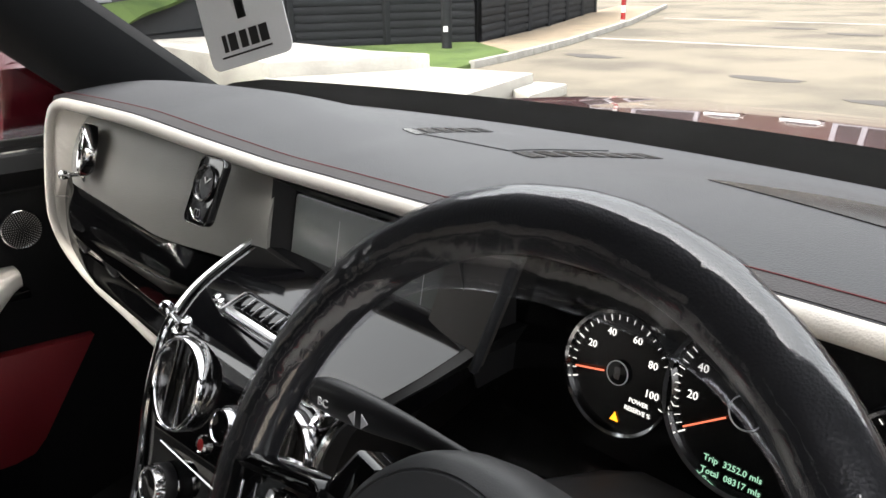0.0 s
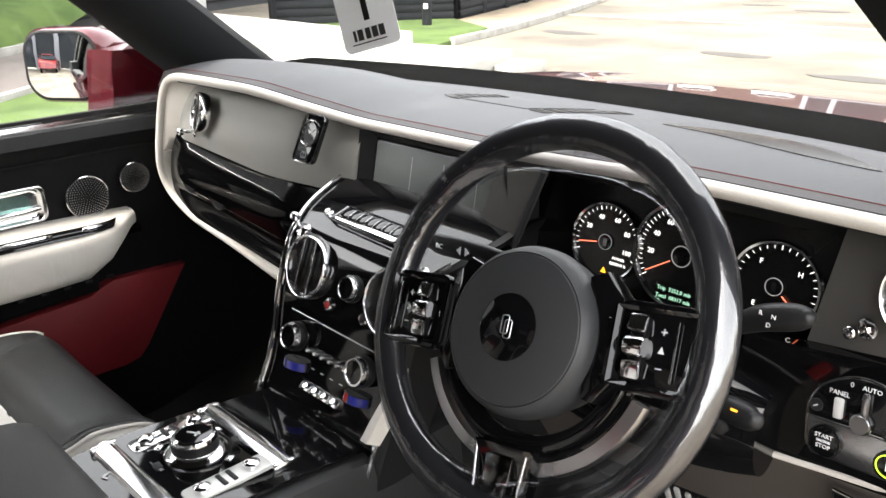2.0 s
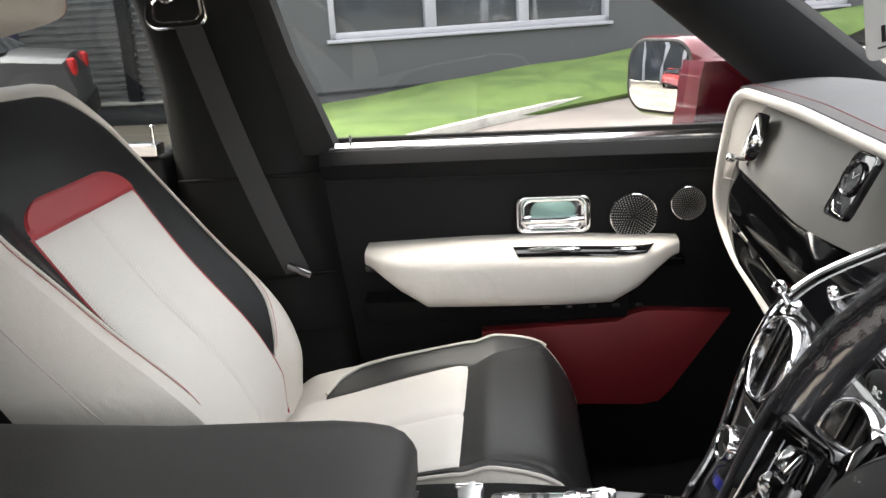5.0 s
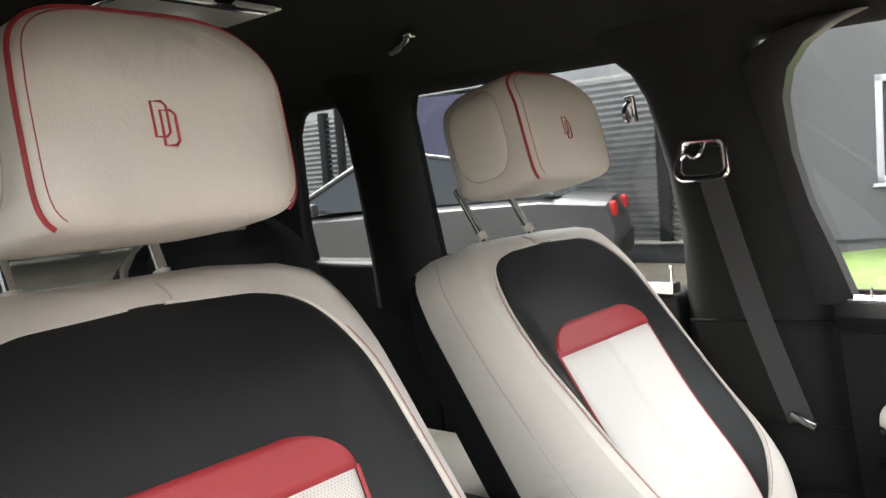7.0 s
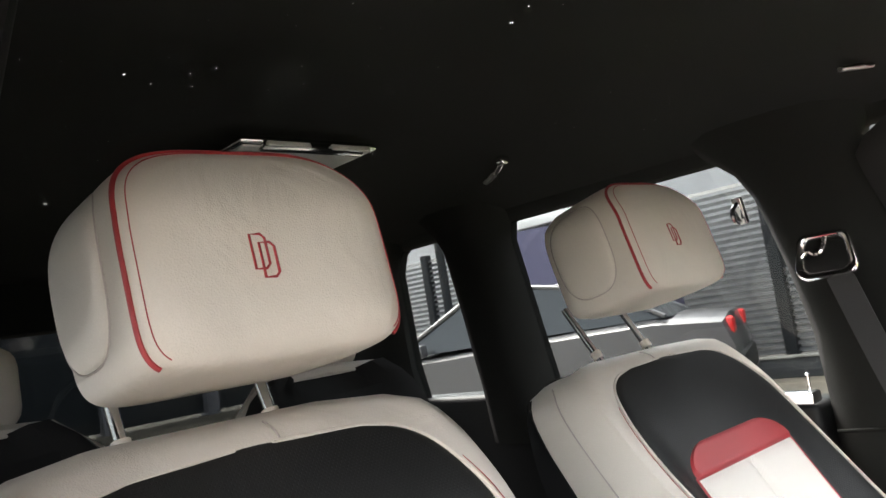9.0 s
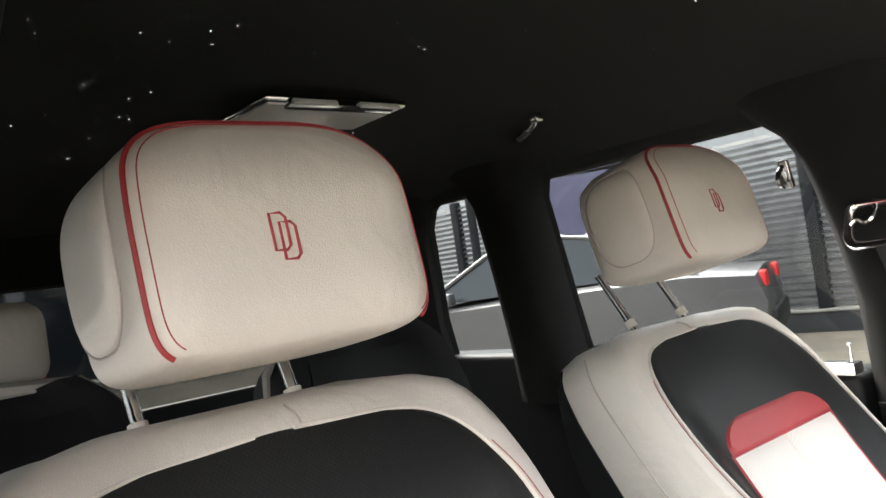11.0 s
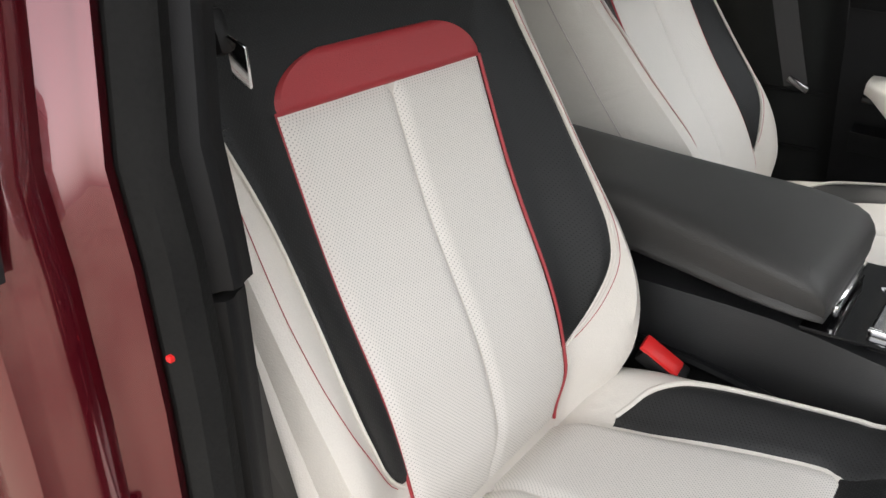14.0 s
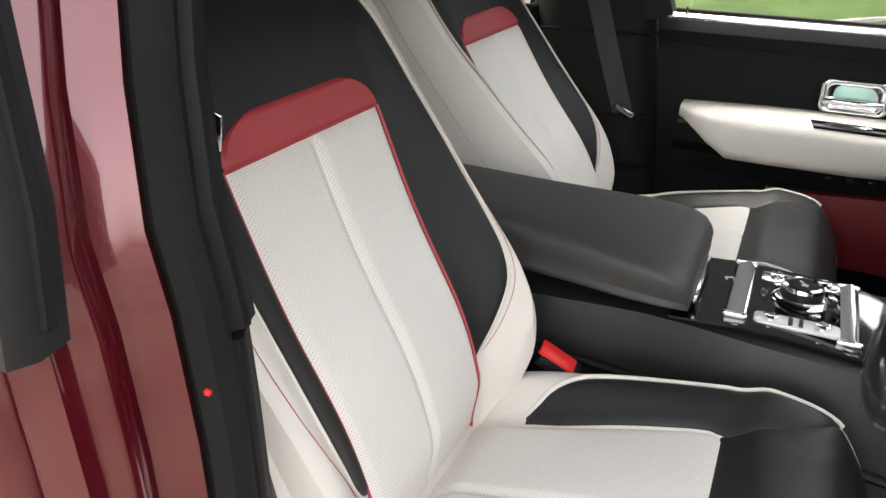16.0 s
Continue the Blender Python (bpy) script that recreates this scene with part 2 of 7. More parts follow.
def tube(pts, r, n=10, closed=False, flat=1.0, up=(0, 0, 1)):
    """A round or oval bar along a curve."""
    pts = [Vector(p) for p in pts]
    secs = []
    side = None
    for i, p in enumerate(pts):
        a = pts[i - 1] if (i or closed) else p
        b = pts[(i + 1) % len(pts)] if (i < len(pts) - 1 or closed) else p
        d = (b - a).normalized()
        if side is None:
            u = Vector(up)
            if abs(u.dot(d)) > 0.95:
                u = Vector((1, 0, 0))
            side = (u - d * u.dot(d)).normalized()
        else:
            side = (side - d * side.dot(d)).normalized()
        w = d.cross(side)
        rr = r[i] if isinstance(r, (list, tuple)) else r
        secs.append([p + side * (rr * math.cos(q * math.tau / n)) + w * (rr * flat * math.sin(q * math.tau / n)) for q in range(n)])
    return loft(secs, True, not closed, closed)


def lathe(profile, m=None, seg=28, caps=True):
    """Turn (radius, height) pairs about the local z axis."""
    secs = [[V(r * math.cos(i * math.tau / seg), r * math.sin(i * math.tau / seg), h) for i in range(seg)] for r, h in profile]
    bm = loft(secs, True, caps)
    if m is not None:
        bm.transform(m)
    return bm


def prism(poly, depth, m=None, bevel=0.0, seg=2):
    """A plate: a polygon in local x, y, from z = 0 down to -depth."""
    bm = bmesh.new()
    vs = [bm.verts.new((x, y, 0)) for x, y in poly]
    f = bm.faces.new(vs)
    g = bmesh.ops.extrude_face_region(bm, geom=[f])
    moved = [e for e in g["geom"] if isinstance(e, bmesh.types.BMVert)]
    bmesh.ops.translate(bm, verts=moved, vec=(0, 0, -depth))
    if bevel:
        flat = set(moved)
        es = [e for e in bm.edges if (e.verts[0] in flat) == (e.verts[1] in flat)]
        bmesh.ops.bevel(bm, geom=es, offset=bevel, segments=seg, affect="EDGES", profile=0.5)
    if m is not None:
        bm.transform(m)
    return bm


def box(sx, sy, sz, m=None, bevel=0.0, seg=2):
    bm = bmesh.new()
    bmesh.ops.create_cube(bm, size=1, matrix=Matrix.Diagonal((sx, sy, sz, 1)))
    if bevel:
        bmesh.ops.bevel(bm, geom=bm.edges[:], offset=bevel, segments=seg, affect="EDGES", profile=0.5)
    if m is not None:
        bm.transform(m)
    return bm


def span(x0, x1, y0, y1, z0, z1, bevel=0.0, seg=2):
    return box(x1 - x0, y1 - y0, z1 - z0, pose((x0 + x1) / 2, (y0 + y1) / 2, (z0 + z1) / 2), bevel, seg)


def round_rect(w, h, r, n=5):
    out = []
    for cx, cy, a in ((w / 2 - r, h / 2 - r, 0), (-w / 2 + r, h / 2 - r, 90), (-w / 2 + r, -h / 2 + r, 180), (w / 2 - r, -h / 2 + r, 270)):
        for i in range(n + 1):
            q = radians(a + 90 * i / n)
            out.append((cx + r * math.cos(q), cy + r * math.sin(q)))
    return out


def sheet(fn, nu, nv, thick=0.0, toward=None):
    """A surface fn(s, t) over the unit square, with thickness against its normal."""
    grid = [[Vector(fn(i / nu, j / nv)) for i in range(nu + 1)] for j in range(nv + 1)]
    bm = bmesh.new()
    top = [[bm.verts.new(p) for p in row] for row in grid]
    for j in range(nv):
        for i in range(nu):
            bm.faces.new((top[j][i], top[j][i + 1], top[j + 1][i + 1], top[j + 1][i]))
    if thick:
        low = []
        for j in range(nv + 1):
            row = []
            for i in range(nu + 1):
                a = grid[j][min(i + 1, nu)] - grid[j][max(i - 1, 0)]
                b = grid[min(j + 1, nv)][i] - grid[max(j - 1, 0)][i]
                nrm = a.cross(b).normalized()
                if toward is not None and nrm.dot(Vector(toward)) < 0:
                    nrm.negate()
                row.append(bm.verts.new(grid[j][i] - nrm * thick))
            low.append(row)
        for j in range(nv):
            for i in range(nu):
                bm.faces.new((low[j][i], low[j + 1][i], low[j + 1][i + 1], low[j][i + 1]))
        for i in range(nu):
            bm.faces.new((top[0][i], low[0][i], low[0][i + 1], top[0][i + 1]))
            bm.faces.new((top[nv][i], top[nv][i + 1], low[nv][i + 1], low[nv][i]))
        for j in range(nv):
            bm.faces.new((top[j][0], top[j + 1][0], low[j + 1][0], low[j][0]))
            bm.faces.new((top[j][nu], low[j][nu], low[j + 1][nu], top[j + 1][nu]))
    return bm


def merge(*bms):
    """One mesh out of several pieces of one part."""
    me = bpy.data.meshes.new("tmp")
    out = bmesh.new()
    for b in bms:
        b.to_mesh(me)
        b.free()
        out.from_mesh(me)
    bpy.data.meshes.remove(me)
    return out


def lettering(text, size, m, depth=0.0004, align="CENTER"):
    """Raised letters in the built-in font, as a mesh."""
    cu = bpy.data.curves.new("t", "FONT")
    cu.body, cu.size, cu.extrude, cu.align_x, cu.align_y = text, size, depth, align, "CENTER"
    cu.resolution_u = 2
    ob = bpy.data.objects.new("t", cu)
    scene.collection.objects.link(ob)
    me = ob.to_mesh()
    bm = bmesh.new()
    bm.from_mesh(me)
    ob.to_mesh_clear()
    bpy.data.objects.remove(ob)
    bpy.data.curves.remove(cu)
    bm.transform(m)
    return bm


def facing(p, normal, up=(0, 0, 1)):
    """A pose at p whose z axis is the normal and whose y axis leans up."""
    z = Vector(normal).normalized()
    x = Vector(up).cross(z).normalized()
    y = z.cross(x)
    return Matrix.Translation(p) @ Matrix((x, y, z)).transposed().to_4x4()


def ease(a, b, t):
    t = max(0.0, min(1.0, (t - a) / (b - a)))
    return t * t * (3 - 2 * t)


def table(pairs, x):
    """Smooth interpolation in (x, value...) rows."""
    if x <= pairs[0][0]:
        return pairs[0][1:]
    for a, b in zip(pairs, pairs[1:]):
        if x <= b[0]:
            i = pairs.index(a)
            f = (x - a[0]) / (b[0] - a[0])
            out = []
            for k in range(1, len(a)):
                h = b[0] - a[0]
                d = (b[k] - a[k]) / h
                d0 = (a[k] - pairs[i - 1][k]) / (a[0] - pairs[i - 1][0]) if i else d
                d1 = (pairs[i + 2][k] - b[k]) / (pairs[i + 2][0] - b[0]) if i + 2 < len(pairs) else d
                m0 = 0.0 if d0 * d <= 0 else 2 * d0 * d / (d0 + d)
                m1 = 0.0 if d1 * d <= 0 else 2 * d1 * d / (d1 + d)
                out.append(a[k] * (2 * f ** 3 - 3 * f * f + 1) + h * m0 * (f ** 3 - 2 * f * f + f) + b[k] * (3 * f * f - 2 * f ** 3) + h * m1 * (f ** 3 - f * f))
            return tuple(out)
    return pairs[-1][1:]


# the lean of the seat backs
LEAN_BACK = radians(21.2)
UPB = V(0, -math.sin(LEAN_BACK), math.cos(LEAN_BACK))
FWB = V(0, math.cos(LEAN_BACK), math.sin(LEAN_BACK))

# ---- the car's shell ----
CX = 0.05


def side_x(z, driver=False, inward=0.0):
    """Where the car's inner flank lies at a height: upright below the belt line, leaning in above it."""
    x = -0.84 + 0.30 * max(0.0, z - 1.16) + inward
    return 2 * CX - x if driver else x


def bar_between(rows, n_mid=6):
    """A pillar out of rows (z, front_y, rear_y, outer_x, inner_x), with a softly rounded inner face."""
    secs = []
    for z, yf, yr, xo, xi in rows:
        ring = [V(xo, yr, z)]
        for i in range(n_mid + 1):
            f = i / n_mid
            belly = 1 - abs(2 * f - 1) ** 3.5
            ring.append(V(xo + (xi - xo) * (0.35 + 0.65 * belly), yr + (yf - yr) * f, z))
        ring.append(V(xo, yf, z))
        secs.append(ring)
    return loft(secs)


def mirrored(rows):
    return [(z, a, b, 2 * CX - xo, 2 * CX - xi) for z, a, b, xo, xi in rows]


floor_bm = sheet(lambda s, t: (-0.92 + 1.94 * s, -2.2 + 3.1 * t, 0.40 + 0.14 * ease(0.72, 1.0, t)), 12, 24, 0.05, (0, 0, 1))
solo("floor", floor_bm, CARPET, "black carpeted floor of the car", "floor", "structure")


def ceiling_at(s, t):
    x = CX + (2 * s - 1) * 0.735
    y = -2.15 + 2.56 * t
    k = abs(2 * s - 1)
    z = 1.785 - 0.105 * k ** 3 - 0.135 * ease(0.80, 1.0, t) - 0.07 * ease(0.25, 0.0, t)
    return (x, y - 0.12 * k * k * ease(0.8, 1.0, t), z)


solo("ceiling", sheet(ceiling_at, 28, 40, 0.02, (0, 0, -1)), LINER, "black cloth headliner with tiny star lights", "ceiling", "structure")
roof = solo("roof", sheet(lambda s, t: Vector(ceiling_at(s, t)) + Vector(((2 * s - 1) * 0.05, 0, 0.05)), 20, 20, 0.012, (0, 0, 1)), PAINT, "dark red painted car roof", "roof", "structure")

# star lights in the headliner
star_bm = bmesh.new()
rng = random.Random(4)
for k in range(420):
    s, t = rng.random(), rng.random()
    c = Vector(ceiling_at(s, t)) - Vector((0, 0, 0.0015))
    r = rng.choice((0.0004, 0.0005, 0.0008))
    vs = [star_bm.verts.new(c + Vector((r * math.cos(a), r * math.sin(a), 0))) for a in (0, 1.57, 3.14, 4.71)]
    star_bm.faces.new(vs)
solo("star_lights", star_bm, STAR, "tiny white fibre optic star lights in the headliner", "lights", "stuff")

# cant rails beside the headliner
for nm, drv in (("rail_near", True), ("rail_far", False)):
    secs = []
    for i in range(30):
        y = 0.30 - i * 2.4 / 29
        x0, sg = side_x(1.63, drv), (1 if drv else -1)
        up = -0.05 * ease(-0.1, 0.30, y)
        ring = [V(x0 + sg * dx, y, z + up) for dx, z in ((-0.075, 1.722), (-0.045, 1.695), (-0.010, 1.668), (0.010, 1.660), (0.035, 1.664), (0.06, 1.715), (0.02, 1.785), (-0.05, 1.770))]
        secs.append(ring)
    solo("roof_rail", loft(secs), LINER, "black cloth covered rail along the roof edge", "trim", "structure")

A_ROWS = [(1.12, 0.95, 0.70, -0.90, -0.80), (1.21, 0.88, 0.61, -0.86, -0.775), (1.31, 0.738, 0.486, -0.83, -0.735), (1.41, 0.598, 0.36, -0.79, -0.70), (1.52, 0.455, 0.222, -0.745, -0.655), (1.62, 0.335, 0.10, -0.70, -0.62), (1.70, 0.25, 0.02, -0.67, -0.58)]
solo("pillar_front_far", bar_between(A_ROWS), PILLAR_CLOTH, "black trimmed windscreen pillar on the passenger side", "pillar", "structure")
A_NEAR = [(1.12, 0.93, 0.60, 0.99, 0.88), (1.21, 0.86, 0.56, 0.95, 0.86), (1.31, 0.735, 0.455, 0.90, 0.785), (1.41, 0.60, 0.335, 0.83, 0.709), (1.52, 0.475, 0.215, 0.78, 0.659), (1.62, 0.36, 0.10, 0.75, 0.62), (1.70, 0.27, 0.02, 0.73, 0.60)]
solo("pillar_front_near", bar_between(A_NEAR), PILLAR_CLOTH, "black trimmed windscreen pillar on the driver side", "pillar", "structure")
solo("pillar_seal_near", loft([[V(xo + 0.002, yr - 0.01, z), V(xo + 0.008, yr - 0.015, z), V(xo + 0.03, yr + 0.02, z), V(xo + 0.03, yf, z), V(xo + 0.004, yf, z)] for z, yf, yr, xo, xi in A_NEAR]), RUBBER, "black door seal along the windscreen pillar", "pillar", "structure")
solo("pillar_skin_near", loft([[V(xo + 0.033, yr + 0.015, z), V(xo + 0.080, yr + 0.05, z), V(xo + 0.075, yf, z), V(xo + 0.033, yf, z)] for z, yf, yr, xo, xi in A_NEAR]), PAINT, "dark red painted outer windscreen pillar on the driver side", "pillar", "structure")
solo("pillar_skin_far", loft([[V(xo - 0.002, yr + 0.022, z), V(xo - 0.03, yr + 0.034, z), V(xo - 0.05, yf - 0.04, z), V(xo - 0.004, yf, z)] for z, yf, yr, xo, xi in A_ROWS]), PAINT, "dark red painted outer windscreen pillar", "pillar", "structure")

B_ROWS = [(0.50, -0.20, -0.62, -0.90, -0.80), (0.68, -0.228, -0.60, -0.90, -0.795), (0.95, -0.265, -0.59, -0.90, -0.79), (1.16, -0.290, -0.588, -0.88, -0.775), (1.30, -0.310, -0.578, -0.845, -0.735), (1.43, -0.335, -0.582, -0.80, -0.69), (1.52, -0.355, -0.592, -0.77, -0.66), (1.58, -0.372, -0.602, -0.755, -0.64), (1.63, -0.385, -0.622, -0.735, -0.62), (1.66, -0.375, -0.655, -0.73, -0.61), (1.72, -0.30, -0.74, -0.72, -0.59)]
b_pillar = solo("pillar_middle_far", bar_between(B_ROWS, 8), LINER, "black trimmed door pillar behind the passenger door", "pillar", "structure")
for z in (1.12, 0.915, 0.79):
    part("panel_seam", tube([V(-0.795, -0.262 - 0.03 * (z - 0.8), z), V(-0.782, -0.30, z), V(-0.778, -0.42, z - 0.004), V(-0.782, -0.56, z - 0.008)], 0.004, 6), RUBBER, b_pillar, "dark joint between trim panels")
C_ROWS = [(1.10, -1.275, -1.52, -0.90, -0.76), (1.25, -1.270, -1.487, -0.85, -0.72), (1.45, -1.256, -1.465, -0.79, -0.67), (1.62, -1.244, -1.445, -0.74, -0.62), (1.66, -1.225, -1.455, -0.73, -0.60), (1.72, -1.15, -1.52, -0.72, -0.58)]
solo("pillar_rear_far", bar_between(C_ROWS), LINER, "black cloth covered rear pillar", "pillar", "structure")
solo("pillar_rear_near", bar_between(mirrored(C_ROWS)), LINER, "black cloth covered rear pillar", "pillar", "structure")
D_ROWS = [(1.05, -1.80, -2.2, -0.90, -0.74), (1.33, -1.78, -2.2, -0.83, -0.70), (1.60, -1.70, -2.15, -0.75, -0.62), (1.65, -1.66, -2.12, -0.735, -0.60), (1.72, -1.54, -2.1, -0.72, -0.58)]
solo("pillar_tail_far", bar_between(D_ROWS), LINER, "black cloth covered tail pillar", "pillar", "structure")
solo("pillar_tail_near", bar_between(mirrored(D_ROWS)), LINER, "black cloth covered tail pillar", "pillar", "structure")

# flanks behind the front seats
for nm, drv in (("flank_far", False), ("flank_near", True)):
    sg = 1 if drv else -1
    xi, xo = (2 * CX + 0.79, 2 * CX + 0.93) if drv else (-0.79, -0.93)
    a, b = min(xi, xo), max(xi, xo)
    solo("rear_door_panel", span(a, b, -1.28, -0.59 if not drv else -0.50, 0.45, 1.165, 0.015, 3), BLACK, "black leather trimmed rear door panel", "door panel", "structure")
    solo("rear_flank", span(a, b, -2.2, -1.285, 0.45, 1.225, 0.015, 3), BLACK, "black leather trimmed rear flank panel", "side panel", "structure")
    solo("chrome_belt_strip", span(xi - 0.012, xi + 0.03, -1.275, -0.585, 1.168, 1.192, 0.004, 2), CHROME, "polished strip along the rear window sill", "trim", "structure")

# rear wall with the tail window
solo("rear_wall", span(-0.90, 1.0, -2.25, -2.2, 0.4, 1.22, 0.01), BLACK, "black trimmed wall behind the rear seats", "wall", "structure")
solo("rear_header", span(-0.75, 0.85, -2.22, -2.14, 1.58, 1.76, 0.02), LINER, "black trim above the tail window", "trim", "structure")


def pane(name, pts, material, label):
    """A flat window pane through four corners, 4 mm thick."""
    a, b, c, d = (Vector(p) for p in pts)
    bm = sheet(lambda s, t: (a * (1 - s) + b * s) * (1 - t) + (d * (1 - s) + c * s) * t, 4, 4, 0.004)
    ob = solo(name, bm, material, label, "window", "structure")
    ob.visible_shadow = False
    return ob


def side_pane(name, y0, y1, z0, z1, drv, material, label, lean=0.0):
    q = lambda z: side_x(z, drv, -0.015)
    return pane(name, [(q(z0), y0, z0), (q(z0), y1, z0), (q(z1), y1 - lean, z1), (q(z1), y0, z1)], material, label)


side_pane("window_front_far", -0.33, 0.86, 1.15, 1.70, False, GLASS, "clear side window of the passenger door", 0.62)
side_pane("window_rear_far", -1.27, -0.57, 1.15, 1.70, False, GLASS_DARK, "tinted rear side window")
side_pane("window_quarter_far", -1.82, -1.43, 1.15, 1.70, False, GLASS_DARK, "small tinted rear quarter window")
side_pane("window_rear_near", -1.27, -0.42, 1.15, 1.70, True, GLASS_PRIVACY, "dark tinted rear side window of the driver side")
side_pane("window_quarter_near", -1.82, -1.43, 1.15, 1.70, True, GLASS_PRIVACY, "small dark tinted rear quarter window")
pane("window_tail", [(-0.72, -2.22, 1.2), (0.82, -2.22, 1.2), (0.72, -2.18, 1.62), (-0.62, -2.18, 1.62)], GLASS_PRIVACY, "dark tinted tail window")


def screen_at(s, t):
    k = 2 * s - 1
    x = CX + k * (0.89 - 0.19 * t)
    y0, y1 = 0.86 + 0.15 * (1 - k * k), 0.36 + 0.09 * (1 - k * k)
    z = 1.195 + 0.435 * t + 0.02 * math.sin(math.pi * t)
    return (x, y0 + (y1 - y0) * t, z)


ws = solo("windscreen", sheet(screen_at, 20, 12, 0.005), GLASS, "wide curved windscreen", "window", "structure")
ws.visible_shadow = False
# dark band at the foot of the windscreen
solo("windscreen_cowl", sheet(lambda s, t: Vector(screen_at(s, 0)) + Vector((0, -0.045 + 0.15 * t, 0.0 + 0.034 * ease(0, 0.45, t))), 20, 6, 0.03, (0, 0, 1)), COWL, "black cowl at the foot of the windscreen", "trim", "structure")


def bonnet_at(s, t):
    k = 2 * s - 1
    x = CX + k * (0.93 - 0.05 * t)
    y = 1.0 + 0.10 * (1 - k * k) + 1.65 * t
    crown = 0.035 * (1 - abs(k) ** 2.6) + 0.012 * math.exp(-((abs(k) - 0.62) / 0.08) ** 2)
    return (x, y, 1.165 + crown - 0.13 * t - 0.13 * t ** 3 - 0.05 * abs(k) ** 6)


bonnet = thing("bonnet", "long dark red metallic bonnet beyond the windscreen", "bonnet", (CX, 1.8, 1.0))
part("panel", sheet(bonnet_at, 40, 30, 0.02, (0, 0, 1)), PAINT, bonnet)
part("wing", loft([[V(CX + sgn * 0.93, 1.0 + i * 0.09, 1.115 - 0.13 * (i / 19) - 0.13 * (i / 19) ** 3), V(CX + sgn * 1.0, 1.0 + i * 0.09, 1.08 - 0.13 * (i / 19) - 0.13 * (i / 19) ** 3), V(CX + sgn * 1.02, 1.0 + i * 0.09, 0.6), V(CX + sgn * 0.93, 1.0 + i * 0.09, 0.6)] for sgn in (-1,) for i in range(20)]), PAINT, bonnet)
part("wing", loft([[V(CX + 0.93, 1.0 + i * 0.09, 1.115 - 0.13 * (i / 19) - 0.13 * (i / 19) ** 3), V(CX + 1.0, 1.0 + i * 0.09, 1.08 - 0.13 * (i / 19) - 0.13 * (i / 19) ** 3), V(CX + 1.02, 1.0 + i * 0.09, 0.6), V(CX + 0.93, 1.0 + i * 0.09, 0.6)] for i in range(20)]), PAINT, bonnet)

# sill of the open driver doorway
solo("door_sill", loft([[V(0.86, y, 0.40), V(0.86, y, 0.50), V(0.90, y, 0.52), V(0.98, y, 0.50), V(1.0, y, 0.36)] for y in (-0.45, -0.1, 0.4, 0.95)]), PLASTIC, "black sill of the open driver doorway", "sill", "structure")
solo("footwell_side", span(0.90, 0.98, 0.62, 1.0, 0.45, 1.12, 0.01), CARPET, "carpeted footwell side panel", "panel", "structure")
solo("bulkhead", span(-0.9, 1.0, 0.86, 0.95, 0.4, 1.15, 0.01), CARPET, "black bulkhead behind the dashboard", "panel", "structure")

# ---- dashboard ----
LIP = [(-0.74, 0.50, 1.258), (-0.60, 0.485, 1.268), (-0.36, 0.483, 1.272), (-0.22, 0.515, 1.252), (-0.10, 0.548, 1.234), (0.10, 0.550, 1.234), (0.30, 0.525, 1.248), (0.50, 0.50, 1.262), (0.76, 0.475, 1.268)]


def lip(x):
    return table(LIP, x)


dash = thing("dashboard", "slate and cream leather dashboard with piano black panels", "dashboard", (CX, 0.6, 0.9))


def pad_at(s, t):
    x = -0.745 + 1.58 * s
    y0, z0 = lip(x)
    end = ease(0.0, 0.03, s) * ease(1.0, 0.97, s)
    k = (x - CX) / 0.87
    y1 = 0.832 + 0.15 * (1 - k * k)
    z = z0 + 0.010 * math.sin(min(1.0, t * 3) * math.pi / 2) + (1.216 - z0 - 0.010) * ease(0.35, 1.0, t)
    return (x, y0 + 0.004 + (y1 - y0) * t, z - 0.03 * (1 - end))


part("top_pad", sheet(pad_at, 70, 26, 0.02, (0, 0, 1)), PAD, dash, "slate grey leather top pad")
part("lip_band", sheet(lambda s, t: Vector(pad_at(s, 0.004 + 0.046 * t)) + V(0, 0, 0.0007), 90, 4, 0.001, (0, 0, 1)), surface("brown_grey_leather", (0.026, 0.021, 0.022), 0.55, grain=0.3, size=650, kind="CELL", vary=0.08), dash, "brownish leather band along the lip")
part("red_stitching", tube([Vector(pad_at(i / 120, 0.051)) + V(0, 0, 0.001) for i in range(2, 119)], 0.0006, 5), STITCH, dash, "red stitching")

rim_path = [V(0.845, 0.46, 0.92), V(0.842, 0.46, 1.02), V(0.835, 0.458, 1.14), V(0.822, 0.46, 1.215), V(0.80, 0.466, 1.25), V(0.765, 0.472, 1.262)]
rim_path += [V(x, lip(x)[0] - 0.002, lip(x)[1] - 0.007) for x in [0.70 - 1.28 * i / 40 for i in range(41)]]
rim_path += [V(-0.625, 0.487, 1.258), V(-0.66, 0.483, 1.245), V(-0.685, 0.478, 1.20), V(-0.712, 0.472, 1.10), V(-0.718, 0.474, 1.05), V(-0.70, 0.482, 1.005), V(-0.63, 0.490, 0.966), V(-0.50, 0.495, 0.943), V(-0.35, 0.495, 0.918), V(-0.20, 0.490, 0.900)]
rim_path = spline(rim_path, 160)
part("rim_roll", tube(rim_path, 0.0085, 10, up=(0, 1, 0)), CREAM, dash, "cream leather rim")
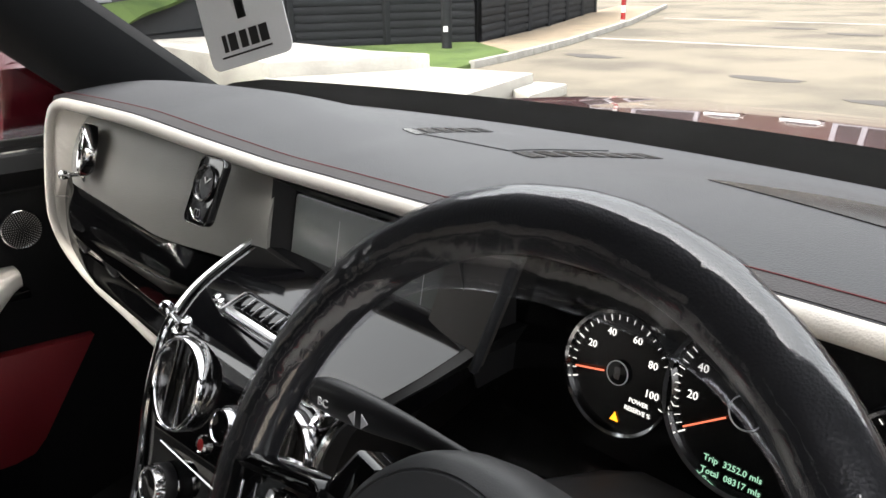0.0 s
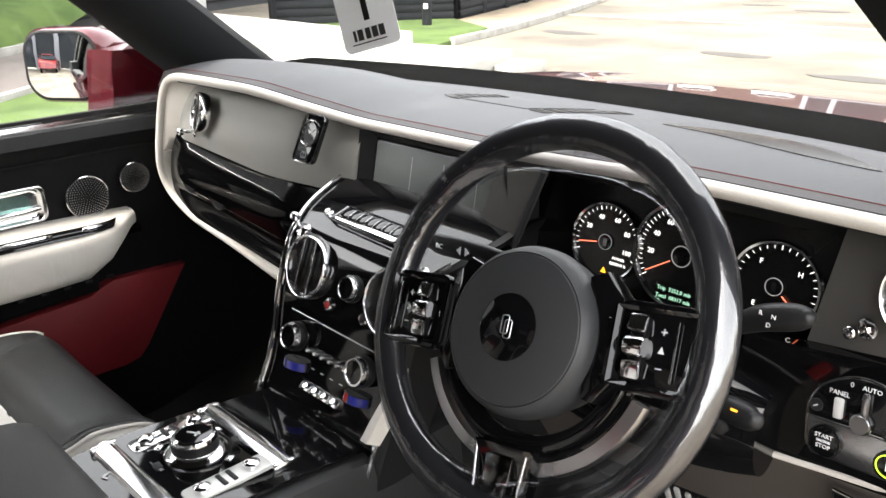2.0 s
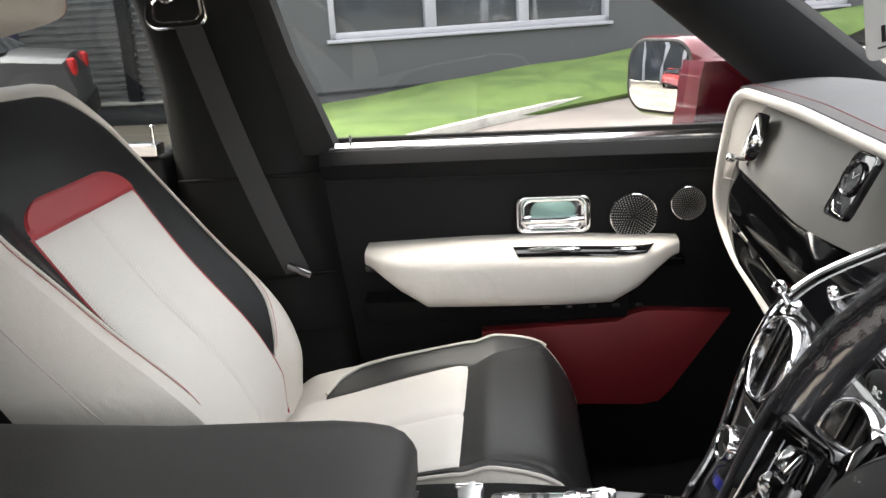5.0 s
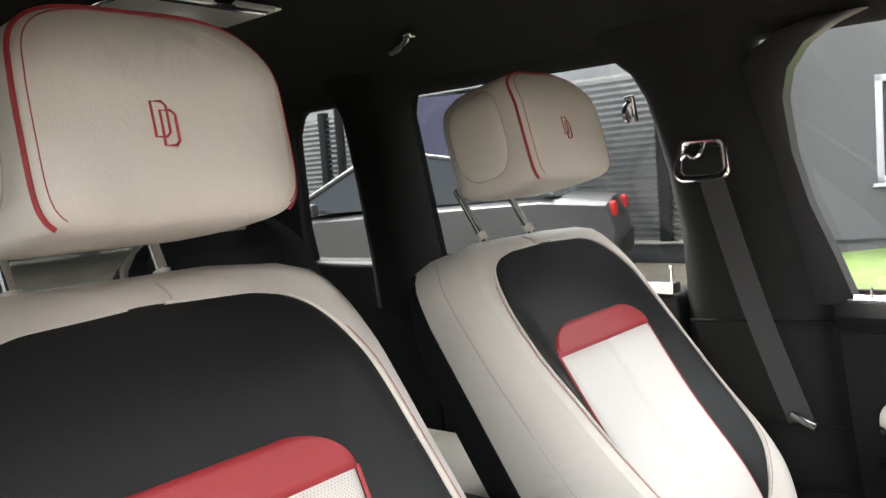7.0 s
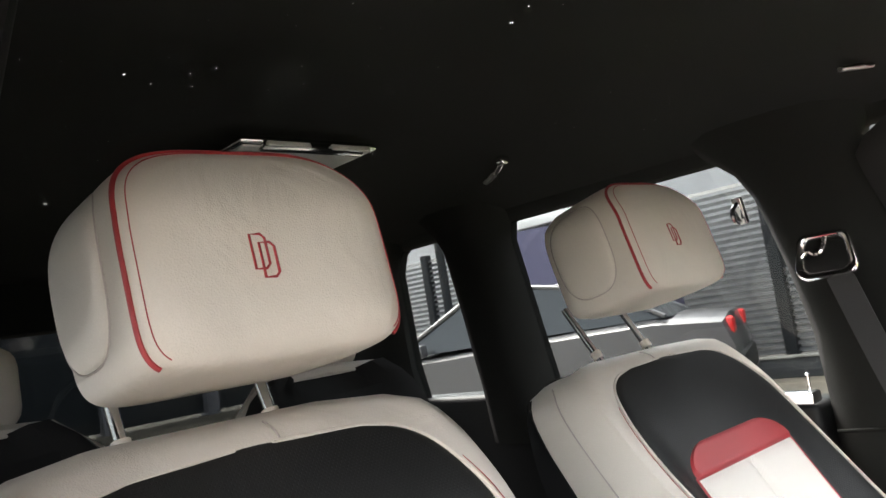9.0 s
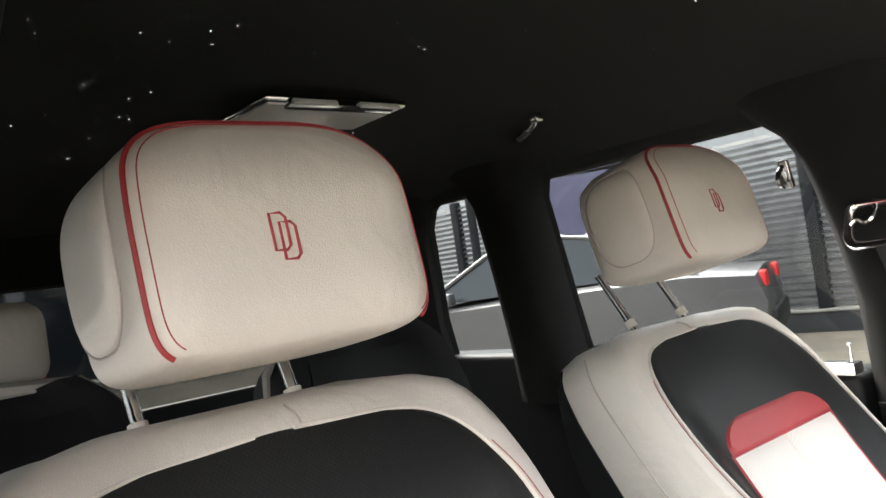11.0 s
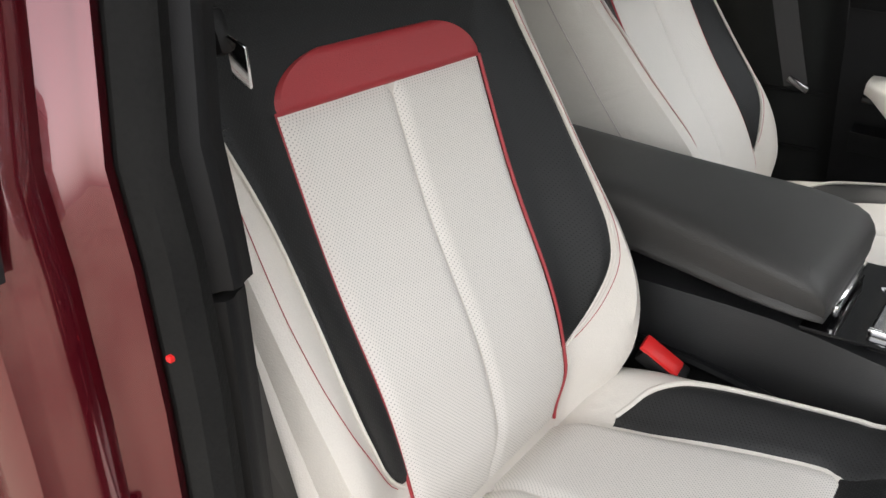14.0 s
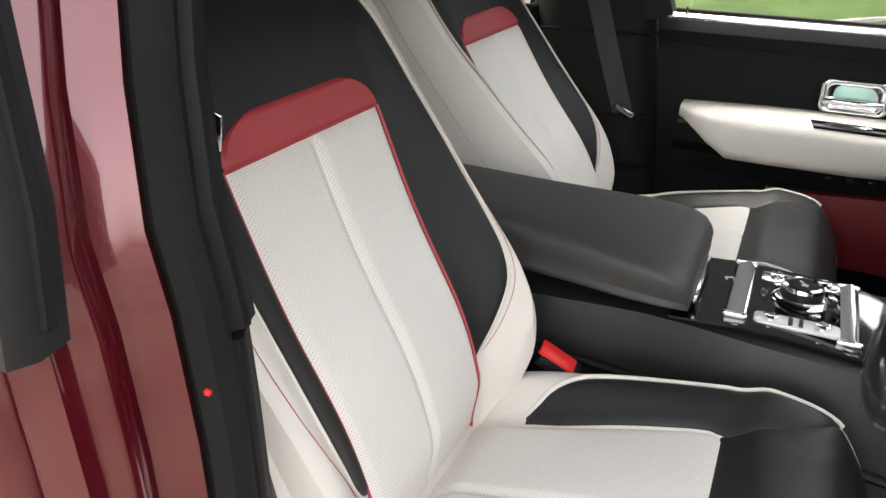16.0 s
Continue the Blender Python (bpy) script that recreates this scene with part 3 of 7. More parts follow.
# the face that returns from the rim to the recessed panels
inner = []
for i, p in enumerate(rim_path):
    c = V(CX, 0, 1.11)
    d = V(c.x - p.x, 0, c.z - p.z)
    if p.z > 1.205 and abs(p.x - CX) < 0.66:
        d = V(0, 0, -1)
    elif p.z < 0.97:
        d = V(0, 0, 1)
    else:
        d = V(math.copysign(1, c.x - p.x), 0, -0.25 if p.z > 1.2 else 0.1)
    d.normalize()
    w = 0.010 if p.z > 1.205 and abs(p.x - CX) < 0.66 else (0.016 if p.z < 0.97 else (0.024 if p.x > 0 else table([(0.97, 0.010), (1.10, 0.012), (1.125, 0.030), (1.14, 0.070), (1.2, 0.080), (1.24, 0.05)], p.z)[0]))
    inner.append(p + d * w + V(0, 0.035 if p.x > 0 else table([(1.0, 0.008), (1.10, 0.012), (1.15, 0.035), (1.3, 0.035)], p.z)[0], 0))
part("rim_return", loft([[p, p.lerp(q, 0.5) + V(0, -0.004, 0), q, q + V(0, 0.03, 0), p + V(0, 0.03, 0)] for p, q in zip(rim_path, inner)]), CREAM, dash, "cream leather return")
part("rim_seam", tube([V(-0.722, 0.470, 1.098), V(-0.69, 0.486, 1.100), V(-0.655, 0.502, 1.103)], 0.0015, 5), PALE_STITCH, dash)


# passenger fascia
def fascia_at(s, t):
    x = -0.668 + 0.55 * s
    z = min(1.142 - 0.036 * s + (0.102 + 0.036 * s) * t, lip(x)[1] - 0.014)
    return (x, 0.477 + 0.045 * t - 0.012 * math.sin(math.pi * t) + 0.02 * ease(0.12, 0.0, s) + 0.045 * ease(0.6, 1.0, s) , z)


part("passenger_fascia", sheet(fascia_at, 40, 16, 0.02, (0, -1, 0)), GREY, dash, "grey leather fascia")


def lower_at(s, t):
    left = table([(0.0, -0.655), (0.3, -0.690), (0.6, -0.702), (0.85, -0.692), (1.0, -0.645)], t)[0]
    x = left + (-0.117 - left) * s
    top = 1.140 - 0.036 * s
    low = 0.972 - 0.06 * s
    z = top + (low - top) * t
    y = 0.486 + 0.03 * ease(0.7, 1.0, s) - 0.018 * math.sin(math.pi * min(1.0, t / 0.68)) * ease(0.0, 0.12, s) + 0.020 * ease(0.60, 0.74, t) * ease(0.02, 0.45, s) - 0.016 * ease(0.78, 1.0, t) * ease(0.02, 0.45, s)
    return (x, y, z)


part("passenger_panel", sheet(lower_at, 40, 40, 0.02, (0, -1, 0)), PIANO_DIM, dash, "piano black lower panel")
part("bright_line", tube([Vector(fascia_at(0.10 + 0.88 * s / 30, 0)) + V(0, 0.006, -0.006) for s in range(31)], [0.0012 + 0.005 * math.sin(math.pi * s / 30) ** 2 for s in range(31)], 8, flat=0.6), PIANO, dash, "polished black spear below the fascia")
for gx, gz, gr in ((-0.606, 1.049, 0.024), (-0.497, 1.043, 0.030)):
    part("dash_speaker", lathe([(gr, -0.002), (gr, 0.002), (gr * 0.93, 0.003), (gr * 0.9, 0.001), (0.001, 0.002)], facing((gx, 0.4765, gz), (0, -0.99, -0.06)), 32), PLASTIC, dash, "dark round speaker")


def ring_vent(m, r, parent, slats="H", deep=0.003):
    """A round air vent with a polished ring and slats, facing local +z."""
    ring = part("air_vent", lathe([(r * 0.885, -0.004), (r * 0.892, 0.002), (r * 0.905, 0.005), (r * 0.925, 0.0072), (r * 0.95, 0.008), (r * 0.975, 0.0072), (r * 0.998, 0.005), (r * 1.012, 0.002), (r * 1.02, -0.004), (r * 0.98, -0.012), (r * 0.9, -0.012)], m, 40, False), CHROME, parent, "polished chrome vent ring")
    part("vent_well", lathe([(r * 0.93, 0.0015), (r * 0.90, -deep), (0.001, -deep)], m, 32, False), DIAL, ring, "black vent well")
    for k in (-0.28, 0.28):
        ln = r * 0.90 * math.sqrt(1 - k * k)
        rot = pose(0, 0, 0, 0, 0, 0 if slats == "H" else 90)
        part("vent_slat", box(2 * ln, 0.0030, 0.008, m @ rot @ pose(0, r * k, 0.001), 0.0008), CHROME if slats == "H" else SMOKED, ring, "chrome edged slat")
    return ring


def pull_knob(m, parent, k=1.0):
    part("vent_knob", lathe([(0.012 * k, 0), (0.012 * k, 0.003 * k), (0.0065 * k, 0.005 * k), (0.0038 * k, 0.008 * k), (0.0035 * k, 0.022 * k), (0.006 * k, 0.024 * k), (0.0075 * k, 0.028 * k), (0.0072 * k, 0.034 * k), (0.004 * k, 0.037 * k), (0.001, 0.0375 * k)], m, 20), CHROME, parent, "chrome organ stop knob")


ring_vent(facing((-0.530, 0.478, 1.202), (-0.28, -0.92, 0.25)), 0.038, dash, "V")
pull_knob(facing((-0.562, 0.482, 1.160), (-0.1, -1, 0.12)), dash, 1.0)

clock_m = facing((-0.194, 0.500, 1.196), (0.06, -0.93, 0.40))
SKEW = Matrix(((1, 0.10, 0, 0), (0, 1, 0, 0), (0, 0, 1, 0), (0, 0, 0, 1)))
clock = part("clock", prism([SKEW.to_2x2() @ Vector(p) for p in round_rect(0.050, 0.082, 0.010)], 0.010, clock_m @ pose(0, 0, 0.008), 0.002), PIANO, dash, "piano black clock plate")
part("plate_edge", tube([clock_m @ SKEW @ V(x, y, 0.0085) for x, y in round_rect(0.050, 0.082, 0.010)], 0.0012, 6, True), SMOKED, clock, "dark chrome edge")
part("clock_ring", lathe([(0.0185, 0.0), (0.0188, 0.004), (0.0205, 0.0055), (0.0225, 0.0045), (0.0232, 0.0)], clock_m @ pose(0.001, 0.009, 0.008), 40, False), SMOKED, clock, "dark chrome clock ring")
part("clock_face", lathe([(0.0188, 0.0), (0.001, 0.0005)], clock_m @ pose(0.001, 0.009, 0.009), 32), PIANO, clock)
for a in range(12):
    q = radians(a * 30)
    part("hour_mark", box(0.0007, 0.003, 0.0006, clock_m @ pose(0.001 + 0.0165 * math.sin(q), 0.009 + 0.0165 * math.cos(q), 0.0102, 0, 0, -a * 30)), SMOKED, clock)
for length, a in ((0.012, 52), (0.008, -28)):
    part("clock_hand", box(0.0010, length, 0.0006, clock_m @ pose(0.001 + length * 0.45 * math.sin(radians(a)), 0.009 + length * 0.45 * math.cos(radians(a)), 0.0104, 0, 0, -a)), PALE_METAL, clock)
for dx in (-0.004, 0.002):
    part("clock_badge", tube([clock_m @ V(-0.003 + dx + x, -0.028 + y, 0.0086) for x, y in round_rect(0.006, 0.009, 0.002, 3)], 0.0005, 5, True), BRUSHED, clock, "small silver mark")

# centre screen
scr_m = facing((0.05, 0.546, 1.157), (0, -0.97, 0.20))
screen = part("screen", prism(round_rect(0.275, 0.096, 0.005), 0.012, scr_m @ pose(0, 0, 0.004), 0.002), SCREEN, dash, "display with its lit grey green put into the colour")
part("screen_surround", loft([[scr_m @ V(a * 0.140, b * 0.050, 0.003), scr_m @ V(a * 0.144, b * 0.053, 0.006), scr_m @ V(a * 0.172, b * 0.058, 0.014), scr_m @ V(a * 0.175, b * 0.059, -0.02), scr_m @ V(a * 0.140, b * 0.050, -0.02)] for a, b in ((-1, -1), (1, -1), (1, 1), (-1, 1))], True, False, True), SATIN, screen, "satin black surround", 25)
for k in range(3):
    part("screen_line", box(0.0006, 0.055, 0.0003, scr_m @ pose(-0.05 + 0.07 * k, 0.005, 0.0043)), PRINT, screen)

# instrument panel
cl_m = facing((0.452, 0.570, 1.135), (0, -0.985, 0.17))
cluster = part("instrument_panel", prism([(-0.235, -0.082), (0.215, -0.082), (0.215, 0.095), (-0.235, 0.095)], 0.02, cl_m @ pose(0, 0, -0.003), 0.004), DIAL, dash, "black instrument panel")
GAUGES = [(-0.102, -0.002, 0.0515), (0.007, 0.006, 0.066), (0.123, 0.001, 0.0515)]
for gi, (gx, gy, gr) in enumerate(GAUGES):
    gm = cl_m @ pose(gx, gy, 0.001)
    g = part("gauge", lathe([(gr * 0.94, 0.0), (gr * 0.95, 0.006), (gr * 1.0, 0.007), (gr * 1.03, 0.0)], gm, 48, False), CHROME, cluster, "chrome ringed gauge")
    part("gauge_face", lathe([(gr * 0.95, 0.0006), (0.001, 0.0008)], gm, 40), DIAL, g)
    sweep = [(-112, 112), (-125, 125), (-110, 110)][gi]
    marks = bmesh.new()
    count = (25, 41, 21)[gi]
    pieces = []
    for k in range(count):
        a = radians(sweep[0] + (sweep[1] - sweep[0]) * k / (count - 1))
        long_ = k % (5 if gi != 1 else 5) == 0
        ln = gr * (0.10 if long_ else 0.075)
        rr = gr * 0.87
        pieces.append(box(0.0011 if long_ else 0.0006, ln, 0.0005, gm @ pose(rr * math.sin(a), rr * math.cos(a), 0.0018, 0, 0, -math.degrees(a))))
    part("gauge_scale", merge(*pieces), WHITE_INK, g, "white scale marks")
    hub = part("gauge_hub", lathe([(gr * 0.20, 0.0005), (gr * 0.20, 0.003), (0.001, 0.0035)], gm @ pose(0, 0, 0.001), 24), PIANO, g)
    part("hub_ring", lathe([(gr * 0.185, 0.0), (gr * 0.185, 0.0006), (gr * 0.20, 0.0006), (gr * 0.20, 0.0)], gm @ pose(0, 0, 0.004), 28, False), PRINT, g)
    part("hub_mark", prism(round_rect(gr * 0.11, gr * 0.20, gr * 0.03), 0.0004, gm @ pose(0, 0, 0.0047)), SMOKED, g)
    ang = (-100, -122, 128)[gi]
    a = radians(ang)
    part("needle", box(0.0013, gr * 0.56, 0.0008, gm @ pose(gr * 0.53 * math.sin(a), gr * 0.53 * math.cos(a), 0.004, 0, 0, -ang)), NEEDLE, g, "orange needle")
    if gi == 0:
        for txt, d in (("20", -62), ("40", -22), ("60", 22), ("80", 62), ("100", 104)):
            part("numeral", lettering(txt, gr * 0.17, gm @ pose(gr * 0.64 * math.sin(radians(d)), gr * 0.64 * math.cos(radians(d)), 0.0016)), WHITE_INK, g)
        part("caption", lettering("POWER", gr * 0.10, gm @ pose(gr * 0.42, -gr * 0.36, 0.0016)), WHITE_INK, g)
        part("caption", lettering("RESERVE %", gr * 0.10, gm @ pose(gr * 0.42, -gr * 0.50, 0.0016)), WHITE_INK, g)
        part("warning_sign", prism([(-0.004, -0.0035), (0.004, -0.0035), (0, 0.004)], 0.0005, gm @ pose(0.002, -gr * 0.72, 0.002)), AMBER, g, "amber warning triangle")
    elif gi == 1:
        for i, txt in enumerate(("20", "40", "60", "80", "100", "120", "140", "160")):
            d = -94 + 31.3 * i
            part("numeral", lettering(txt, gr * 0.14, gm @ pose(gr * 0.66 * math.sin(radians(d)), gr * 0.66 * math.cos(radians(d)), 0.0016)), WHITE_INK, g)
        part("caption", lettering("Trip  3252.0 mls", gr * 0.105, gm @ pose(-gr * 0.05, -gr * 0.68, 0.0016)), GREEN_INK, g)
        part("caption", lettering("Total  08317 mls", gr * 0.105, gm @ pose(-gr * 0.05, -gr * 0.83, 0.0016)), GREEN_INK, g)
    else:
        for txt, d in (("F", -40), ("H", 52), ("C", 140), ("E", -140)):
            part("numeral", lettering(txt, gr * 0.16, gm @ pose(gr * 0.62 * math.sin(radians(d)), gr * 0.62 * math.cos(radians(d)), 0.0016)), WHITE_INK, g)


def hood_at(s, t):
    x = 0.225 + 0.44 * s
    y0, z0 = lip(x)
    return (x, y0 + 0.02 + 0.06 * t, z0 - 0.022 - 0.004 * t)


part("cluster_hood", sheet(hood_at, 20, 6, 0.012, (0, 0, -1)), SATIN, dash, "satin black hood over the gauges")
part("cluster_cheek", loft([[V(0.208 + 0.004 * k, 0.520, 1.23 - 0.135 * k / 6), V(0.215 + 0.004 * k, 0.516, 1.23 - 0.135 * k / 6), V(0.235, 0.57, 1.225 - 0.13 * k / 6), V(0.20, 0.575, 1.225 - 0.13 * k / 6)] for k in range(7)]), SATIN, dash, "satin black cheek beside the gauges")
def cheek_at(s, t):
    low, top = V(0.158 + 0.080 * s, 0.523 - 0.010 * s, 1.112 + 0.002 * s), V(0.198 + 0.088 * s, 0.527 - 0.012 * s, 1.214 + 0.012 * s)
    return low.lerp(top, t) + V(0, -0.004 * math.sin(math.pi * s), 0)


part("cheek_panel", sheet(cheek_at, 10, 10, 0.012, (0, -1, 0)), WEAVE, dash, "dark woven leather panel beside the gauges")
part("cheek_edge", tube([cheek_at(1.0, k / 12) for k in range(13)], 0.0045, 10), PAD, dash, "rolled leather edge")
part("cluster_shelf", sheet(lambda s, t: (0.20 + 0.44 * s, 0.57 - 0.07 * t, 1.062 - 0.02 * t), 20, 6, 0.02, (0, 0, 1)), DIAL, dash, "black shelf below the gauges")
part("back_board", span(-0.70, 0.83, 0.585, 0.60, 0.90, 1.215), PLASTIC, dash, "black board behind the panels")

# driver side fascia with vent
def right_at(s, t):
    x = 0.632 + 0.020 * t + (0.198 - 0.020 * t) * s
    return (x, 0.530 - 0.055 * s + 0.018 * t, 1.104 + 0.044 * s + (0.146 - 0.040 * s) * t)


part("driver_fascia", sheet(right_at, 24, 16, 0.02, (0, -1, 0)), WEAVE, dash, "grey grained leather fascia")
vn = (-0.258, -0.957, 0.12)
ring_vent(facing((0.742, 0.497, 1.193), vn), 0.042, dash, "H")
pull_knob(facing((0.694, 0.512, 1.144), vn), dash, 0.9)


def switch_at(s, t):
    x = 0.572 + 0.268 * s
    z = 0.966 + 0.040 * s + (0.132 + 0.002 * s) * t
    return (x, 0.502 - 0.030 * s + 0.010 * t, z)


part("switch_surround", sheet(switch_at, 24, 16, 0.02, (0, -1, 0)), PIANO, dash, "piano black switch surround")
sw_m = facing((0.718, 0.473, 1.060), (-0.11, -0.99, 0.08)) @ pose(0, 0, 0, 0, 0, 5)
dome = [(0.057 * math.cos(radians(a)), 0.052 * math.sin(radians(a))) for a in range(0, 181, 10)] + [(-0.056, -0.030), (-0.048, -0.042), (0.048, -0.042), (0.056, -0.030)]
sw = part("light_switch_plate", prism(dome, 0.006, sw_m @ pose(0, 0, 0.004), 0.0012), CHROME, dash, "polished chrome switch plate")
part("switch_apron", prism([(-0.0545, -0.002), (0.0545, -0.002), (0.0535, -0.029), (0.046, -0.0395), (-0.046, -0.0395), (-0.0535, -0.029)], 0.003, sw_m @ pose(0, 0, 0.0060), 0.0008), BRUSHED, sw, "brushed metal apron")
upper = [(0.0545 * math.cos(radians(a)), 0.0495 * math.sin(radians(a))) for a in range(0, 181, 10)]
part("switch_face", prism(upper, 0.003, sw_m @ pose(0, 0.0, 0.0065), 0.0008), PIANO, sw, "piano black switch face")
part("light_knob", lathe([(0.011, 0), (0.011, 0.005), (0.009, 0.0075), (0.001, 0.0075)], sw_m @ pose(0.0, 0.008, 0.006), 24), SMOKED, sw, "chrome light knob")
part("light_lever", box(0.007, 0.026, 0.006, sw_m @ pose(0.003, 0.027, 0.010), 0.002), BRUSHED, sw)
part("dimmer_wheel", box(0.009, 0.021, 0.006, sw_m @ pose(-0.023, 0.016, 0.008), 0.002), PALE_METAL, sw, "ribbed dimmer wheel")
for dx, dy in ((-0.045, 0.012), (0.026, 0.005), (0.047, 0.002)):
    part("small_button", lathe([(0.0065, 0), (0.0065, 0.002), (0.001, 0.0026)], sw_m @ pose(dx, dy, 0.0065), 20), SATIN, sw)
    part("button_mark", box(0.005, 0.0014, 0.0004, sw_m @ pose(dx, dy, 0.0094, 0, 0, 30)), PRINT, sw)
part("caption", lettering("AUTO", 0.0066, sw_m @ pose(0.006, 0.043, 0.0068)), PRINT, sw)
part("caption", lettering("PANEL", 0.0068, sw_m @ pose(-0.024, 0.031, 0.0068)), PRINT, sw)
part("caption", lettering("0", 0.007, sw_m @ pose(-0.013, 0.043, 0.0068)), PRINT, sw)
st_ = part("start_button", lathe([(0.0165, 0), (0.0165, 0.003), (0.014, 0.0045), (0.001, 0.004)], sw_m @ pose(-0.033, -0.022, 0.006), 28), PIANO, sw, "round black start button")
for k, txt in enumerate(("START", "ENGINE", "STOP")):
    part("caption", lettering(txt, 0.0062 if k != 1 else 0.004, sw_m @ pose(-0.033, -0.0165 - 0.0055 * k, 0.0108)), PRINT, st_)
gb = part("lock_button", lathe([(0.0145, 0), (0.0145, 0.003), (0.001, 0.004)], sw_m @ pose(0.029, -0.024, 0.006), 28), PIANO, sw, "round black button with lime ring")
part("lit_ring", lathe([(0.0105, 0), (0.0105, 0.0005), (0.0118, 0.0005), (0.0118, 0)], sw_m @ pose(0.029, -0.024, 0.0100), 28, False), LIME, gb)
part("button_mark", box(0.004, 0.009, 0.0005, sw_m @ pose(0.029, -0.024, 0.0104), 0.0002), WHITE_INK, gb)


# knee panels
def knee_at(s, t):
    x = 0.24 + 0.60 * s
    return (x, 0.505 - 0.02 * s + 0.10 * t, 0.930 + 0.078 * s - 0.16 * t)


part("knee_panel", sheet(knee_at, 24, 12, 0.02, (0, -1, 0)), TAUPE, dash, "taupe leather knee panel")
part("knee_edge", tube([Vector(knee_at(i / 20, 0.0)) + V(0, -0.002, 0.001) for i in range(21)], 0.0035, 8), CREAM, dash, "cream edge roll")
pk_m = facing((0.720, 0.500, 0.945), (-0.12, -0.85, -0.35))
pk = part("parking_switch", prism([(-0.024, 0.03), (0.024, 0.03), (0.022, -0.026), (0.012, -0.034), (-0.012, -0.034), (-0.022, -0.026)], 0.008, pk_m @ pose(0, 0, 0.006), 0.001), CHROME, dash, "chrome framed parking brake switch")
part("switch_face", prism([(-0.021, 0.027), (0.021, 0.027), (0.020, -0.012), (-0.020, -0.012)], 0.002, pk_m @ pose(0, 0, 0.0072)), PIANO, pk)
part("caption", lettering("HOLD", 0.0075, pk_m @ pose(0, 0.018, 0.0075)), PRINT, pk)
part("caption", lettering("(P)", 0.009, pk_m @ pose(0, -0.001, 0.0075)), PRINT, pk)


# pad details
def on_pad(x, y, lift=0.001):
    s = (x + 0.745) / 1.58
    y0, _ = lip(x)
    k = (x - CX) / 0.87
    y1 = 0.832 + 0.15 * (1 - k * k)
    p = Vector(pad_at(s, (y - y0 - 0.004) / (y1 - y0)))
    return p + V(0, 0, lift)


for gx, gy, hx, hy, cnt in ((-0.112, 0.750, -0.120, 0.880, 6), (0.088, 0.748, 0.134, 0.905, 7)):
    for k in range(cnt):
        mx, my = gx + (hx - gx) * k / (cnt - 1), gy + (hy - gy) * k / (cnt - 1)
        ex, ey = (hx - gx) / (cnt - 1) * 0.30, (hy - gy) / (cnt - 1) * 0.30
        slot = part("demist_slot", sheet(lambda s, t: on_pad(mx - 0.019 + 0.038 * s + ex * (2 * t - 1), my + 0.004 - 0.008 * s + ey * (2 * t - 1), 0.0014), 6, 2, 0.002, (0, 0, 1)), DIAL, dash, "black demister slot")
        part("slot_edge", tube([on_pad(mx - 0.019 + 0.038 * s / 6 + ex * 1.35, my + 0.004 - 0.008 * s / 6 + ey * 1.35, 0.001) for s in range(7)], 0.0009, 5), PAD, slot)
part("centre_cover", sheet(lambda s, t: on_pad(-0.088 + 0.145 * s + 0.03 * t * s, 0.748 + 0.15 * t, 0.0015), 8, 6, 0.003, (0, 0, 1)), PAD, dash, "smooth speaker cover in the pad")
part("display_well", sheet(lambda s, t: on_pad(0.315 + 0.34 * s, 0.738 - 0.137 * s + (t - 0.35) * 0.058 * math.sin(math.pi * s) ** 0.8, 0.0010), 24, 6, 0.003, (0, 0, 1)), DIAL, dash, "black head-up display well")

# ---- centre stack ----
stack = thing("centre_stack", "piano black centre stack with chrome rails and round vents", "control panel", (0.04, 0.4, 0.9))
STK = [(1.140, 0.535), (1.122, 0.480), (1.103, 0.428), (1.085, 0.397), (1.05, 0.376), (1.0, 0.356), (0.95, 0.342), (0.90, 0.325), (0.85, 0.300), (0.80, 0.285)]


def stack_at(s, t):
    z, y = table([(k / (len(STK) - 1), z_, y_) for k, (z_, y_) in enumerate(STK)], t)
    w = table([(0.0, 0.190), (0.12, 0.180), (0.33, 0.150), (0.9, 0.133), (1.0, 0.132)], t)[0]
    return (0.043 + (2 * s - 1) * w, y, z)


part("face", sheet(stack_at, 20, 45, 0.03, (0, -1, 0.3)), PIANO, stack, "piano black face")
for sg in (0, 1):
    part("side_rail", tube([Vector(stack_at(sg, t / 40)) + V(0.004 * (1 if sg else -1), -0.004, 0.002) for t in range(9 if sg else 0, 41)], 0.0042, 8), CHROME, stack, "chrome side rail")
    part("side_cheek", loft([[Vector(stack_at(sg, t / 20)) + V(0, 0.002, 0), Vector(stack_at(sg, t / 20)) + V(0.012 * (1 if sg else -1), 0.012, 0), Vector(stack_at(sg, t / 20)) + V(0.012 * (1 if sg else -1), 0.09, 0), Vector(stack_at(sg, t / 20)) + V(0, 0.09, 0)] for t in range(21)]), PLASTIC, stack, "black trim along the side")


def on_stack(x, z, lift=0.0):
    """Pose on the face of the stack at x and height z, facing out."""
    for (z0, y0), (z1, y1) in zip(STK, STK[1:]):
        if z1 <= z <= z0:
            f = (z0 - z) / (z0 - z1)
            d = V(0, y1 - y0, z1 - z0).normalized()
            nrm = V(0, d.z, -d.y)
            return facing(V(x, y0 + (y1 - y0) * f, z) + nrm * lift, nrm)


ring_vent(on_stack(-0.043, 1.046, 0.006), 0.048, stack, "V")
ring_vent(on_stack(0.146, 1.046, 0.006), 0.048, stack, "V")
pull_knob(on_stack(-0.090, 1.087), stack)
pull_knob(on_stack(0.176, 1.087), stack)


